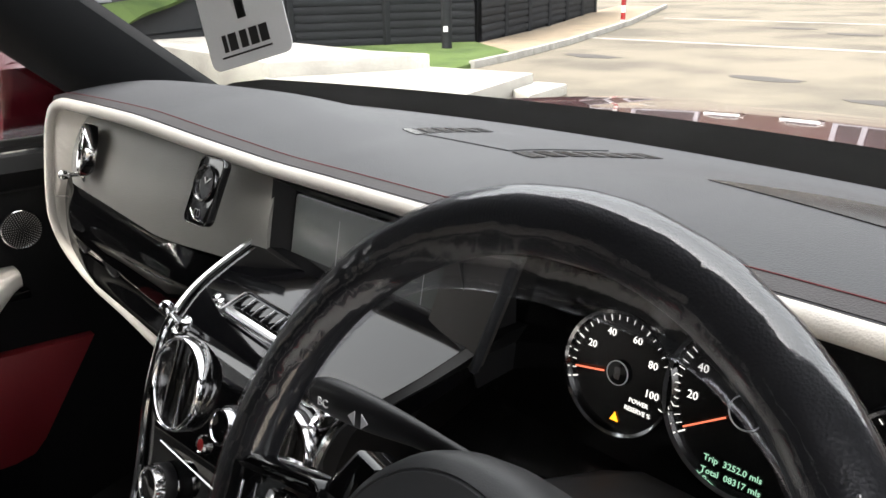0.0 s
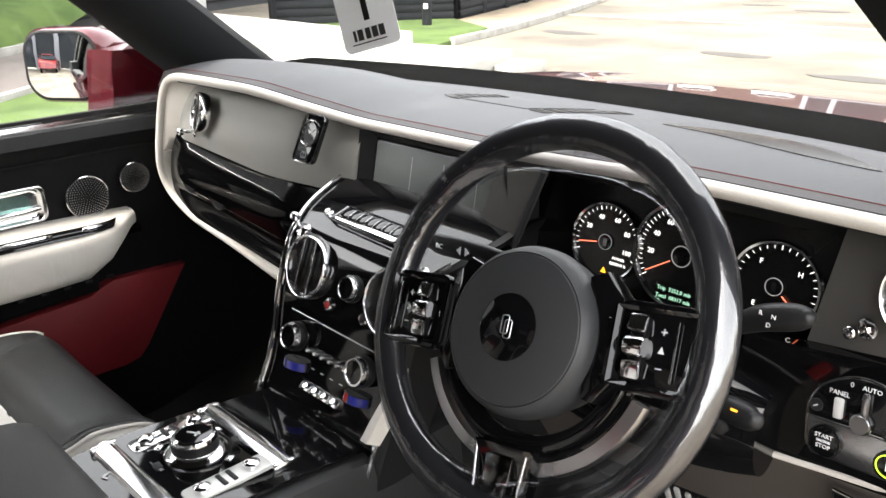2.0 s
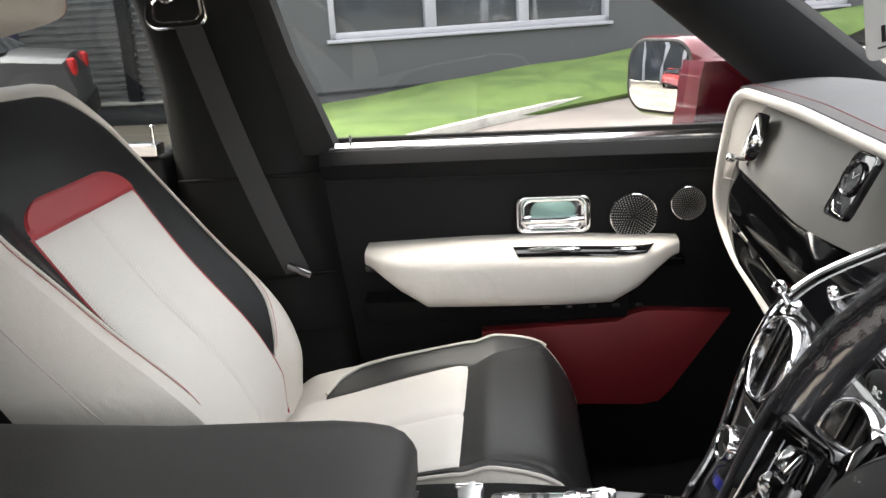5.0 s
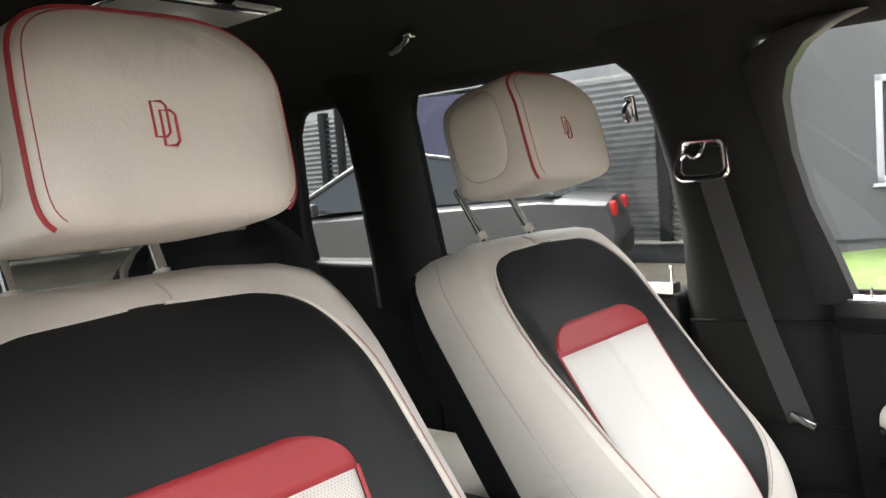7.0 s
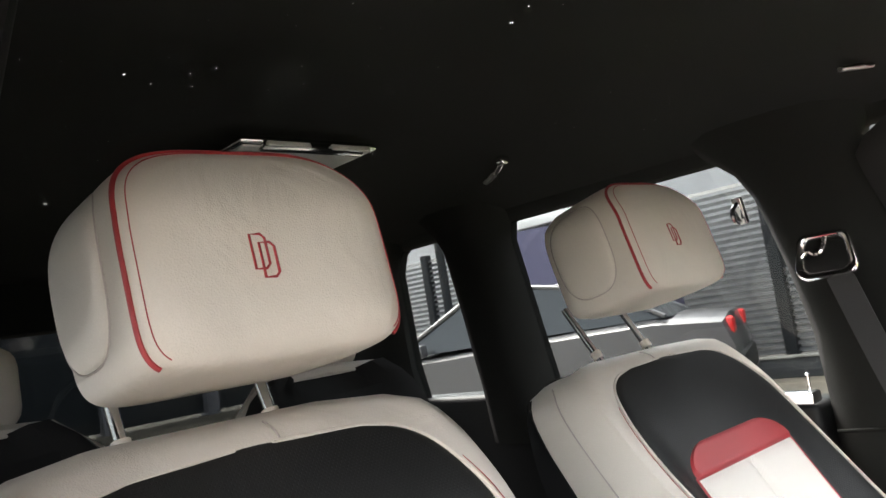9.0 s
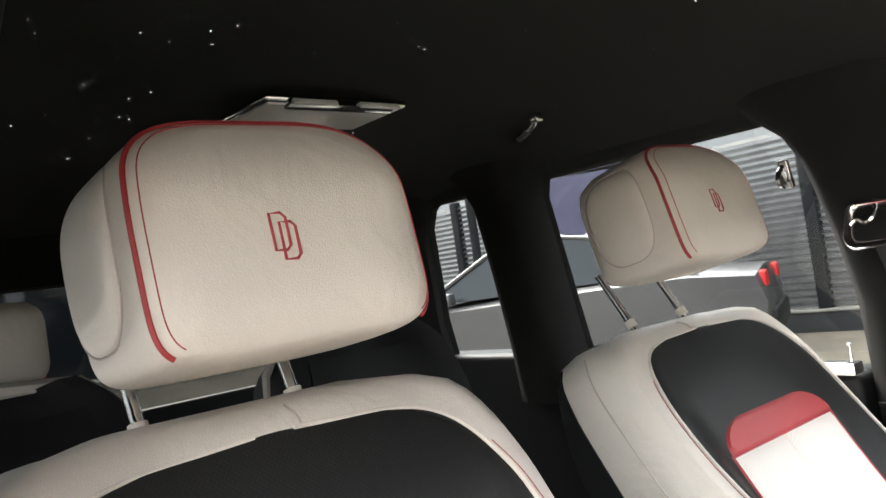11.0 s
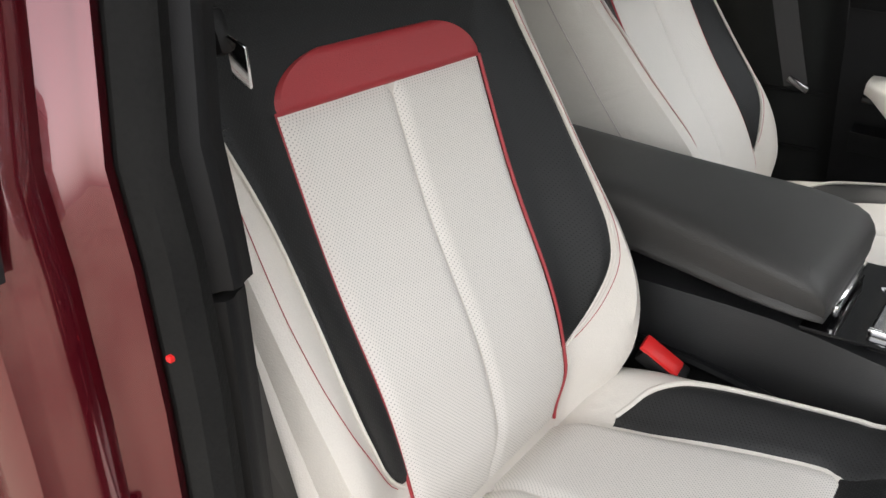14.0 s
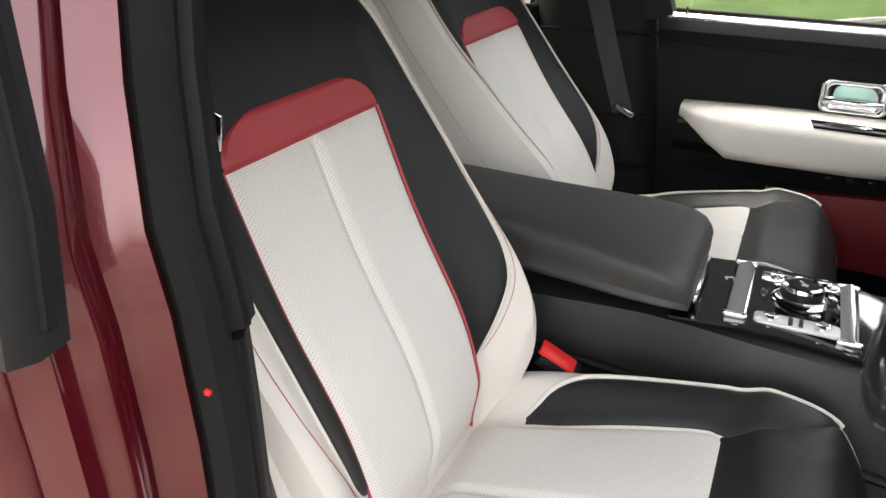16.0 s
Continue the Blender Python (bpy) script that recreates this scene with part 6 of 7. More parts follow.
# ---- seats ----


def set_lean(degrees, side=1):
    """Turn the plane in which the next seat's back is built, and say on which side its window lies."""
    global UPB, FWB, WINDOW_SIDE
    WINDOW_SIDE = side
    a = radians(degrees)
    UPB, FWB = V(0, -math.sin(a), math.cos(a)), V(0, math.cos(a), math.sin(a))


def back_width(v):
    return table([(-0.08, 0.240), (0.02, 0.258), (0.12, 0.284), (0.20, 0.290), (0.45, 0.292), (0.55, 0.287), (0.62, 0.274), (0.66, 0.255), (0.69, 0.222), (0.705, 0.185), (0.712, 0.15)], v)[0]


def back_rear(v):
    """Half width of the backrest at the rear edge of its flanks, squarer at the shoulder."""
    return table([(-0.08, 0.240), (0.02, 0.262), (0.12, 0.286), (0.20, 0.293), (0.58, 0.293), (0.65, 0.284), (0.685, 0.266), (0.705, 0.236), (0.712, 0.20)], v)[0]


DEEP = 0.118
WINDOW_SIDE = 1
CUSHION_LONG = 0.925


def outer_edge(v):
    """Half width of the black panels of the backrest."""
    return table([(0.055, 0.172), (0.075, 0.192), (0.11, 0.213), (0.165, 0.237), (0.22, 0.247), (0.30, 0.251), (0.42, 0.251), (0.50, 0.247), (0.55, 0.240), (0.60, 0.221), (0.63, 0.200), (0.65, 0.170), (0.66, 0.13), (0.668, 0.0)], v)[0]


def back_front(u, v):
    """How far the front of the backrest stands off its plane."""
    wing = table([(-0.08, 0.070), (0.06, 0.080), (0.16, 0.075), (0.35, 0.047), (0.48, 0.020), (0.60, 0.005), (0.72, 0.0)], v)[0]
    wing *= 1.0 - 0.55 * ease(-0.05, 0.05, u * WINDOW_SIDE)
    w = back_width(v)
    a = abs(u)
    rise = ease(0.170, 0.262, a)
    off = -0.030 * ease(0.035, -0.06, v) + wing * rise + 0.018 * math.exp(-((v - 0.12) / 0.13) ** 2) - 0.012 * ease(0.55, 0.70, v) - 0.050 * max(0.0, (v - 0.668) / 0.044) ** 2
    edge = max(0.0, (a - (w - 0.035)) / 0.035)
    return off - (0.032 + wing * 0.2) * (1 - math.sqrt(max(0.0, 1 - min(edge, 1.0) ** 2)))


def on_back(u, v, lift=0.0):
    return V(u, 0, 0) + UPB * v + FWB * (back_front(u, v) + lift)


def cush_height(u, s):
    wing = table([(0.0, 0.045), (0.10, 0.052), (0.32, 0.040), (0.48, 0.024), (0.54, 0.012), (0.575, 0.0)], s)[0]
    wing *= 1.0 - 0.5 * ease(-0.05, 0.05, u * WINDOW_SIDE)
    a = abs(u)
    h = -0.056 + 0.079 * min(s, 0.36) / 0.36 - 0.026 * ease(0.045, -0.03, s)
    if s > 0.36:
        q = min(1.0, (s - 0.36) / 0.212)
        h = 0.023 - 0.150 * (1 - math.sqrt(max(0.0, 1 - q ** 4.6)))
    h += wing * ease(0.17, 0.25, a) + 0.016 * ease(0.362, 0.415, s) * (1 - ease(0.50, 0.55, s)) - 0.004 * math.exp(-((s - 0.363) / 0.020) ** 2) * (1 - ease(0.15, 0.19, a))
    edge = max(0.0, (a - 0.246) / 0.04)
    return h - 0.055 * (1 - math.sqrt(max(0.0, 1 - min(edge, 1.0) ** 2)))


def on_cush(u, s, lift=0.0):
    return V(u, s * CUSHION_LONG, cush_height(u, s) + lift)


def inlay(fn, lo, hi, left, right, nu, nv, lift=0.004, soft_lo=True, soft_hi=True):
    """A padded panel that lies on a curved surface fn(u, v, lift), between two edges, rolled down at its border."""
    def at(s, t):
        v = lo + (hi - lo) * t
        u = left(v) + (right(v) - left(v)) * s
        rim = min(s, 1 - s) * abs(right(v) - left(v))
        rim2 = min(t if soft_lo else 1, 1 - t if soft_hi else 1) * abs(hi - lo)
        k = min(1.0, min(rim, rim2) / 0.010)
        return fn(u, v, -0.003 + lift * math.sqrt(max(0.0, 1 - (1 - k) ** 2)) + 0.003)
    return sheet(at, nu, nv)


def build_seat(at, label, side, head_at, head_tilt, head_scale, post_at):
    """A front seat. side: +1 when its outer (window) flank is at +x."""
    seat = thing("front_seat", label, "car seat", local=True, at=at, group="front seats")
    # backrest: padded front, flat flanks, and a black shell behind
    secs = []
    for j in range(48):
        v = -0.10 + 0.812 * (j / 47)
        w, wr = back_width(v), back_rear(v)
        e = back_front(w, v)
        ring = [on_back(-w + 2 * w * i / 36, v) for i in range(37)]
        for k in (0.3, 0.65, 1.0):
            ring.append(V(w + (wr - w) * k ** 0.6 + 0.004 * math.sin(math.pi * k), 0, 0) + UPB * v + FWB * (e + (-DEEP - e) * k))
        for i in range(1, 8):
            ring.append(V(wr * (1 - i / 4), 0, 0) + UPB * v + FWB * -DEEP)
        for k in (1.0, 0.65, 0.3):
            ring.append(V(-w - (wr - w) * k ** 0.6 - 0.004 * math.sin(math.pi * k), 0, 0) + UPB * v + FWB * (e + (-DEEP - e) * k))
        secs.append(ring)
    back = part("backrest", loft(secs), CREAM, seat, "cream leather backrest shell")
    secs = []
    for j in range(30):
        v = -0.12 + 0.840 * (j / 29)
        w = back_rear(max(v, -0.08)) + 0.003 - 0.03 * ease(0.69, 0.72, v)
        ring = [V(q * w, 0, 0) + UPB * v + FWB * (-DEEP + 0.004) for q in [-1 + i / 10 for i in range(21)]]
        thick = 0.105 - 0.05 * ease(0.50, 0.72, v)
        ring += [V(q * (w - 0.004), 0, 0) + UPB * v + FWB * (-DEEP - thick + 0.05 * abs(q) ** 6) for q in [1 - i / 10 for i in range(21)]]
        secs.append(ring)
    part("back_shell", loft(secs), BLACK, seat, "black leather back shell")
    for sg in (-1, 1):
        def flank(v, k):
            w, wr = back_width(v), back_rear(v)
            e = back_front(w, v)
            return V(sg * (w + (wr - w) * k ** 0.6 + 0.004 * math.sin(math.pi * k) + 0.0004), 0, 0) + UPB * v + FWB * (e + (-DEEP - e) * k)
        part("flank_seam", tube([flank(-0.05 + 0.735 * i / 50, 0.30) for i in range(51)], 0.0013, 5), PALE_STITCH, back, "stitched flank seam")
    white_w = lambda v: table([(-0.06, 0.157), (0.1, 0.166), (0.45, 0.170)], v)[0]
    # white centre in two halves with a seam between them
    for sg in (-1, 1):
        part("centre_panel", inlay(on_back, -0.05, 0.452, lambda v: sg * 0.0012, lambda v: sg * white_w(v), 18, 40, 0.006), WHITE_PERF, back, "white perforated leather")
    # the second pad on the window flank
    secs = []
    for j in range(24):
        v = -0.09 + 0.50 * j / 23
        k = math.sin(math.pi * (j + 0.6) / 24.2) ** 0.4
        c = V(side * (back_width(max(v, -0.08)) - 0.010), 0, 0) + UPB * v + FWB * (back_front(0.2, v) * 0.55 - 0.030)
        secs.append([c + V(side * 0.030 * k * math.cos(q), 0, 0) + FWB * (0.036 * k * math.sin(q)) for q in [a * math.tau / 14 for a in range(14)]])
    part("side_pad", loft(secs), CREAM, back, "cream leather side pad")
    for sg in (-1, 1):
        part("red_stitching", tube([on_back(sg * (outer_edge(v) + 0.009), v, 0.0008) for v in [0.06 + 0.54 * i / 50 for i in range(51)]], 0.0005, 5), RED, back, "fine red stitching")
    band_w = lambda v: 0.176 - 0.105 * (1 - math.sqrt(max(0.0, 1 - max(0.0, (v - 0.455) / 0.0515) ** 2)))
    part("red_band", inlay(on_back, 0.450, 0.506, lambda v: -band_w(v), lambda v: band_w(v), 36, 40, 0.0075), RED, back, "red leather")
    # black shoulder and wings
    for sg in (-1, 1):
        outer = lambda v: outer_edge(v) - (0.029 * math.sin(math.pi * min(1.0, max(0.0, (v - 0.10) / 0.36))) if sg == side == 1 else 0.0)
        part("wing_panel", inlay(on_back, 0.057, 0.4545, lambda v: sg * (white_w(v) - 0.001), lambda v: sg * outer(v), 12, 40, 0.0035, True, False), BLACK_PERF, back, "black perforated leather")
        part("red_piping", tube([on_back(sg * (white_w(v) + 0.002), v, 0.003 if sg != side else 0.0003) for v in [-0.05 + 0.503 * i / 44 for i in range(45)]], 0.0024, 6), RED, back, "red piping")
        part("edge_piping", tube([on_back(sg * (outer(v) + 0.003), v, 0.002) for v in [0.055 + 0.612 * math.sin(i / 70 * math.pi / 2) for i in range(71)]], 0.0022, 6), CREAM, back, "cream piping")
    part("shoulder_panel", inlay(on_back, 0.4545, 0.6675, lambda v: -outer_edge(v), lambda v: outer_edge(v), 40, 30, 0.0035, False, True), BLACK_PERF, back, "black perforated leather")
    part("seam", tube([on_back(sgx * 0.001 - side * 0.03, 0.668 + 0.025 * k / 6, 0.002) for k in range(7) for sgx in (1,)], 0.0012, 5), PALE_STITCH, back)
    # cushion
    secs = []
    for j in range(60):
        s = -0.06 + 0.631 * j / 59
        w = 0.258 + 0.026 * ease(0.05, 0.25, s) - 0.02 * ease(0.45, 0.57, s)
        ring = [on_cush(-w + 2 * w * i / 36, max(s, -0.06)) for i in range(37)]
        low = -0.13 + 0.06 * ease(0.40, 0.55, s)
        low -= 0.04
        ring += [V(q, s * CUSHION_LONG, z) for q, z in ((w - 0.005, low + 0.02), (w - 0.02, low), (-w + 0.02, low), (-w + 0.005, low + 0.02))]
        secs.append(ring)
    cush = part("cushion", loft(secs), CREAM, seat, "cream leather cushion shell")
    roll = lambda s: table([(0.35, 0.180), (0.38, 0.188), (0.44, 0.206), (0.48, 0.226), (0.505, 0.246), (0.58, 0.246)], s)[0]
    cw = lambda s: table([(-0.03, 0.164), (0.1, 0.172), (0.32, 0.186), (0.345, 0.185), (0.362, 0.172)], s)[0]
    for sg in (-1, 1):
        part("centre_panel", inlay(on_cush, -0.03, 0.362, lambda s: sg * 0.0012, lambda s: sg * cw(s), 18, 30, 0.006), WHITE_PERF_TOP, cush, "white perforated leather")
        co = lambda s: table([(0.075, 0.186), (0.09, 0.203), (0.105, 0.220), (0.16, 0.242), (0.30, 0.252), (0.51, 0.254)], s)[0]
        part("wing_panel", inlay(on_cush, 0.075, 0.506, lambda s: sg * ((cw(s) + 0.004) if s < 0.362 else roll(s) - 0.006), lambda s: sg * co(s), 10, 34, 0.0035), BLACK_PERF_TOP, cush, "black perforated leather")
        part("edge_piping", tube([on_cush(sg * (co(s) + 0.003), s, 0.002) for s in [0.075 + 0.435 * i / 60 for i in range(61)]], 0.0036, 8), CREAM, cush, "cream piping")
    part("thigh_roll", inlay(on_cush, 0.357, 0.570, lambda s: -roll(s), lambda s: roll(s), 30, 26, 0.006), BLACK_PERF_TOP, cush, "black perforated leather")
    part("base", span(-0.235, 0.235, -0.10, 0.44, -0.30, -0.15, 0.02, 3), PLASTIC, seat, "black plastic seat base")
    part("side_valance", loft([[V(side * 0.258, s, -0.18 + 0.03 * ease(0.2, 0.5, s)), V(side * 0.275, s, -0.17), V(side * 0.272, s, -0.10), V(side * 0.258, s, -0.08)] for s in (-0.14, 0.0, 0.2, 0.4)]), CREAM, seat, "cream leather valance")
    # headrest: a padded face inside its piping, a rounded surround and an oval cap on each end
    hw, hh = 0.139, 0.1065 * head_scale
    tilt = radians(head_tilt)
    fwd, uph = V(0, math.cos(tilt), math.sin(tilt)), V(0, -math.sin(tilt), math.cos(tilt))
    mid = V(*head_at)

    def outline(q):
        """The front outline: broad round shoulders, tighter lower corners."""
        c, s_ = math.cos(q), math.sin(q)
        e = 0.54 if s_ > 0 else 0.27
        return math.copysign(abs(c) ** e, c) * (1 - 0.05 * max(0.0, s_)), math.copysign(abs(s_) ** e, s_)

    def half_at(z):
        """Half width of the outline at a height from -1 to 1."""
        e = 0.54 if z > 0 else 0.27
        s_ = min(1.0, abs(z)) ** (1 / e)
        return math.sqrt(max(0.0, 1 - s_ * s_)) ** e * (1 - 0.05 * (s_ if z > 0 else 0))

    def head(q, k, y):
        x, z = outline(q)
        lean_in = -0.020 * ease(0.25, 1.0, z * k) * ease(-0.02, 0.06, y)
        return mid + V(hw * x * k, 0, 0) + fwd * (y + lean_in + 0.010 * (x * k) ** 2 * ease(0.0, 0.05, y)) + uph * (hh * z * k)
    ring_rows = [(0.05, -0.132), (0.5, -0.132), (0.78, -0.128), (0.91, -0.116), (0.98, -0.090), (1.0, -0.044), (1.005, 0.0), (1.0, 0.025), (0.992, 0.036), (0.980, 0.043), (0.962, 0.049), (0.93, 0.054), (0.85, 0.060), (0.7, 0.065), (0.5, 0.068), (0.25, 0.0695), (0.03, 0.070)]
    secs = [[head(i * math.tau / 72, k, y) for i in range(72)] for k, y in ring_rows]
    rest = part("headrest", loft(secs), CREAM, seat, "cream leather headrest with red piping", 80)
    path = [radians(a) for a in range(-48, 229, 2)]
    part("red_piping", tube([head(q, 0.985, 0.0425) for q in path], 0.0026, 8), RED, rest, "red piping")
    part("red_stitching", tube([head(q, 0.938, 0.0535) for q in path], 0.0006, 5), RED, rest, "fine red stitching")
    for sg in (-1, 1):
        def cap_at(r, q):
            ey, ez = math.copysign(abs(math.cos(q)) ** 0.7, math.cos(q)), math.copysign(abs(math.sin(q)) ** 0.7, math.sin(q))
            z = 0.03 + 0.74 * r * ez
            return mid + V(sg * (hw * half_at(z) + 0.011 * math.sqrt(max(0.0, 1 - r ** 5)) - 0.0025), 0, 0) + fwd * (-0.039 + 0.058 * r * ey) + uph * (hh * z)
        part("side_cap", loft([[cap_at(r, i * math.tau / 40) for i in range(40)] for r in (1.0, 0.985, 0.95, 0.88, 0.75, 0.5, 0.25, 0.05)], True, True), CREAM, rest, "cream leather side cap")
        part("cap_seam", tube([cap_at(1.0, i * math.tau / 48) + V(sg * 0.0028, 0, 0) for i in range(48)], 0.0012, 5, True), PALE_STITCH, rest)
    # embroidered mark, as plain overlapping loops
    for dx, dz in ((-0.004, 0.004), (0.004, -0.004)):
        loop = [(-0.008, 0.016), (0.003, 0.016), (0.007, 0.012), (0.007, -0.012), (0.003, -0.016), (-0.008, -0.016)]
        part("embroidered_mark", tube([mid + V(0.016 - p[0] - dx, 0, 0) + fwd * 0.0700 + uph * (p[1] + dz - 0.014) for p in loop], 0.0014, 6, True), RED, rest, "red embroidered mark")
    for sg in (-1, 1):
        p0 = V(sg * 0.082 + post_at[0], post_at[1], post_at[2])
        part("headrest_post", tube([p0 - UPB * 0.03, p0 + UPB * 0.10], 0.0066, 14), CHROME, seat, "polished steel post")
        part("post_collar", tube([p0 - UPB * 0.012, p0 + UPB * 0.002], 0.0095, 12), CREAM, seat)
    return seat


set_lean(21.2, 1)
build_seat(pose(0.482, -0.278, 0.775) @ Matrix.Diagonal((0.925, 1.0, 0.94, 1)), "white and black leather driver seat with red band", 1, (-0.014, -0.256, 0.789), 9, 1.0, (0.004, -0.335, 0.640))
set_lean(30.1, -1)
build_seat(pose(-0.392, -0.32, 0.783) @ Matrix.Diagonal((0.925, 1.0, 0.94, 1)), "white and black leather passenger seat leaning further back, with red band", -1, (-0.006, -0.345, 0.784), 13, 1.03, (0.003, -0.425, 0.598))

# ---- outside ----
def ground_mat(name, colour, rough, scale, dark, bump=0.3, size=60.0):
    m, n, l, b = nodes(name)
    co = n.new("ShaderNodeTexCoord")
    a = n.new("ShaderNodeTexNoise")
    a.inputs["Scale"].default_value, a.inputs["Detail"].default_value = scale, 8
    f = n.new("ShaderNodeTexNoise")
    f.inputs["Scale"].default_value, f.inputs["Detail"].default_value = size, 4
    for q in (a, f):
        l.new(co.outputs["Object"], q.inputs["Vector"])
    r = n.new("ShaderNodeValToRGB")
    r.color_ramp.elements[0].position, r.color_ramp.elements[1].position = 0.36, 0.56
    r.color_ramp.elements[0].color, r.color_ramp.elements[1].color = (*dark, 1), (*colour, 1)
    l.new(a.outputs[0], r.inputs[0])
    mx = n.new("ShaderNodeMix")
    mx.data_type, mx.blend_type = "RGBA", "OVERLAY"
    mx.inputs[0].default_value = 0.6
    l.new(r.outputs[0], mx.inputs[6])
    l.new(f.outputs[0], mx.inputs[7])
    l.new(mx.outputs[2], b.inputs["Base Color"])
    b.inputs["Roughness"].default_value = rough
    bp = n.new("ShaderNodeBump")
    bp.inputs["Strength"].default_value, bp.inputs["Distance"].default_value = bump, 0.02
    l.new(f.outputs[0], bp.inputs["Height"])
    l.new(bp.outputs[0], b.inputs["Normal"])
    return m


TARMAC = ground_mat("worn_tarmac", (0.158, 0.136, 0.105), 0.85, 0.55, (0.085, 0.074, 0.058))
DRIVE = ground_mat("pinkish_tarmac", (0.15, 0.13, 0.12), 0.85, 1.0, (0.115, 0.10, 0.092))
TURF = ground_mat("bright_turf", (0.082, 0.132, 0.027), 0.9, 1.8, (0.05, 0.09, 0.016), 0.8, 140)
CONCRETE = ground_mat("pale_concrete", (0.40, 0.385, 0.35), 0.8, 1.4, (0.30, 0.285, 0.26))
KERB = ground_mat("kerb_stone", (0.34, 0.33, 0.30), 0.85, 3.0, (0.25, 0.24, 0.22))
TAN = ground_mat("tan_paving", (0.26, 0.20, 0.14), 0.85, 2.0, (0.2, 0.16, 0.11))
RENDER_GREY = surface("dark_grey_render", (0.045, 0.047, 0.05), 0.8, grain=0.4, size=60, vary=0.08, patch=1.2)
SLAT = surface("dark_fence_slat", (0.016, 0.017, 0.019), 0.8, grain=0.2, size=80, vary=0.25, patch=3, specular=0.2)
UPVC = surface("pale_window_frame", (0.24, 0.24, 0.27), 0.4, vary=0.04)
SILVER = surface("grey_car_paint", (0.11, 0.107, 0.112), 0.35, 0.5, vary=0.04, coat=0.6)
WALL_WHITE = surface("white_cladding", (0.65, 0.65, 0.64), 0.6, vary=0.05, patch=0.6)
DARK_GLASS = surface("dark_pane", (0.03, 0.035, 0.04), 0.05, vary=0.05, rough_vary=0.01)
WHITE_CAR = surface("white_car_paint", (0.7, 0.7, 0.7), 0.25, vary=0.03, coat=1.0)
RED_CAR = surface("red_car_paint", (0.28, 0.012, 0.014), 0.3, vary=0.04, coat=1.0)

solo("ground", sheet(lambda s, t: (-160 + 320 * s, -160 + 320 * t, -0.004 * 0), 8, 8, 0.0), TARMAC, "worn pale tarmac yard", "ground", "structure")


def slab(name, poly, z0, z1, material, label, category, kind="structure", bevel=0.01):
    return solo(name, prism(poly, z1 - z0, pose(0, 0, z1), bevel), material, label, category, kind)


# driveway, lawns and kerbs
slab("driveway", [(-3.5, -3.2), (-6.2, -1.9), (-8.75, -0.15), (-11.0, 1.62), (-12.6, 3.9), (-16.0, 8.0), (-13.5, 8.6), (-8.7, 2.85), (-8.0, 1.9), (-5.5, -0.2), (-3.0, -1.5)], -0.03, 0.012, DRIVE, "pinkish tarmac driveway", "road")


def lawn_at(s, t):
    # from the kerb up to the foot of the wall
    k0 = V(-6.0, -2.3, 0.05).lerp(V(-12.9, 4.4, 0.08), s)
    k0 = k0 + V(-0.55 * math.sin(math.pi * s), 0.0, 0)
    w0 = V(-10.6, -2.9, 0.06).lerp(V(-17.2, 9.5, 1.15), s)
    p = k0.lerp(w0, t)
    return p + V(0, 0, 0.05 * noise.noise(p * 0.8) + 0.10 * math.sin(math.pi * t) * s)


solo("lawn", sheet(lawn_at, 50, 24, 0.08, (0, 0, 1)), TURF, "bright green sloping lawn before the grey wall", "lawn", "structure")
slab("lawn_near", [(-2.6, 0.4), (-5.4, 0.0), (-7.9, 2.05), (-9.2, 3.6), (-8.9, 5.0), (-6.0, 4.2), (-2.6, 3.6)], -0.02, 0.05, TURF, "green lawn strip beside the car", "lawn")
slab("lawn_back", [(-7.9, 8.0), (-8.25, 8.9), (-9.0, 10.4), (-10.7, 11.3), (-12.7, 8.6), (-9.5, 7.2)], -0.02, 0.07, TURF, "green lawn round the post", "lawn")


def kerb(path, label="pale kerb stones along the lawn"):
    k = thing("kerb", label, "kerb", path[0], kind="structure")
    pts = [V(*p) for p in path]
    for a, b in zip(pts, pts[1:]):
        n_ = max(1, int((b - a).length / 0.9))
        for i in range(n_):
            p, q = a.lerp(b, i / n_), a.lerp(b, (i + 1) / n_ - 0.01 / n_)
            d = (q - p)
            m = Matrix.Translation((p + q) / 2) @ pose(0, 0, 0, 0, 0, math.degrees(math.atan2(d.y, d.x)))
            part("kerb_stone", box(d.length, 0.10, 0.16, m @ pose(0, 0, 0.0), 0.01), KERB, k)


kerb([(-6.1, -2.0, 0.03), (-8.72, -0.15, 0.04), (-10.95, 1.65, 0.05), (-12.55, 3.95, 0.06), (-14.6, 6.6, 0.1)])
kerb([(-5.45, -0.15, 0.02), (-7.95, 1.95, 0.02), (-8.65, 2.8, 0.02), (-9.3, 3.9, 0.02)])
kerb([(-8.15, 8.7, 0.03), (-8.5, 9.95, 0.03), (-9.38, 12.4, 0.03), (-11.45, 17.2, 0.03), (-14.9, 24.0, 0.03)], "pale kerb along the tan path")

# white steps
slab("concrete_step", [(-5.06, 5.33), (-5.80, 7.40), (-7.3, 7.08), (-8.1, 5.2), (-6.85, 4.5)], 0.0, 0.24, CONCRETE, "broad white concrete step", "step", "structure", 0.02)
slab("concrete_step_low", [(-5.15, 6.6), (-5.44, 7.58), (-5.86, 7.50), (-5.72, 6.9)], 0.0, 0.13, CONCRETE, "low white concrete step", "step", "structure", 0.02)
slab("concrete_terrace", [(-7.88, 5.15), (-7.10, 6.95), (-8.0, 6.75), (-12.1, 6.9), (-12.4, 5.4)], 0.0, 0.42, CONCRETE, "pale concrete terrace wall", "step", "structure", 0.02)
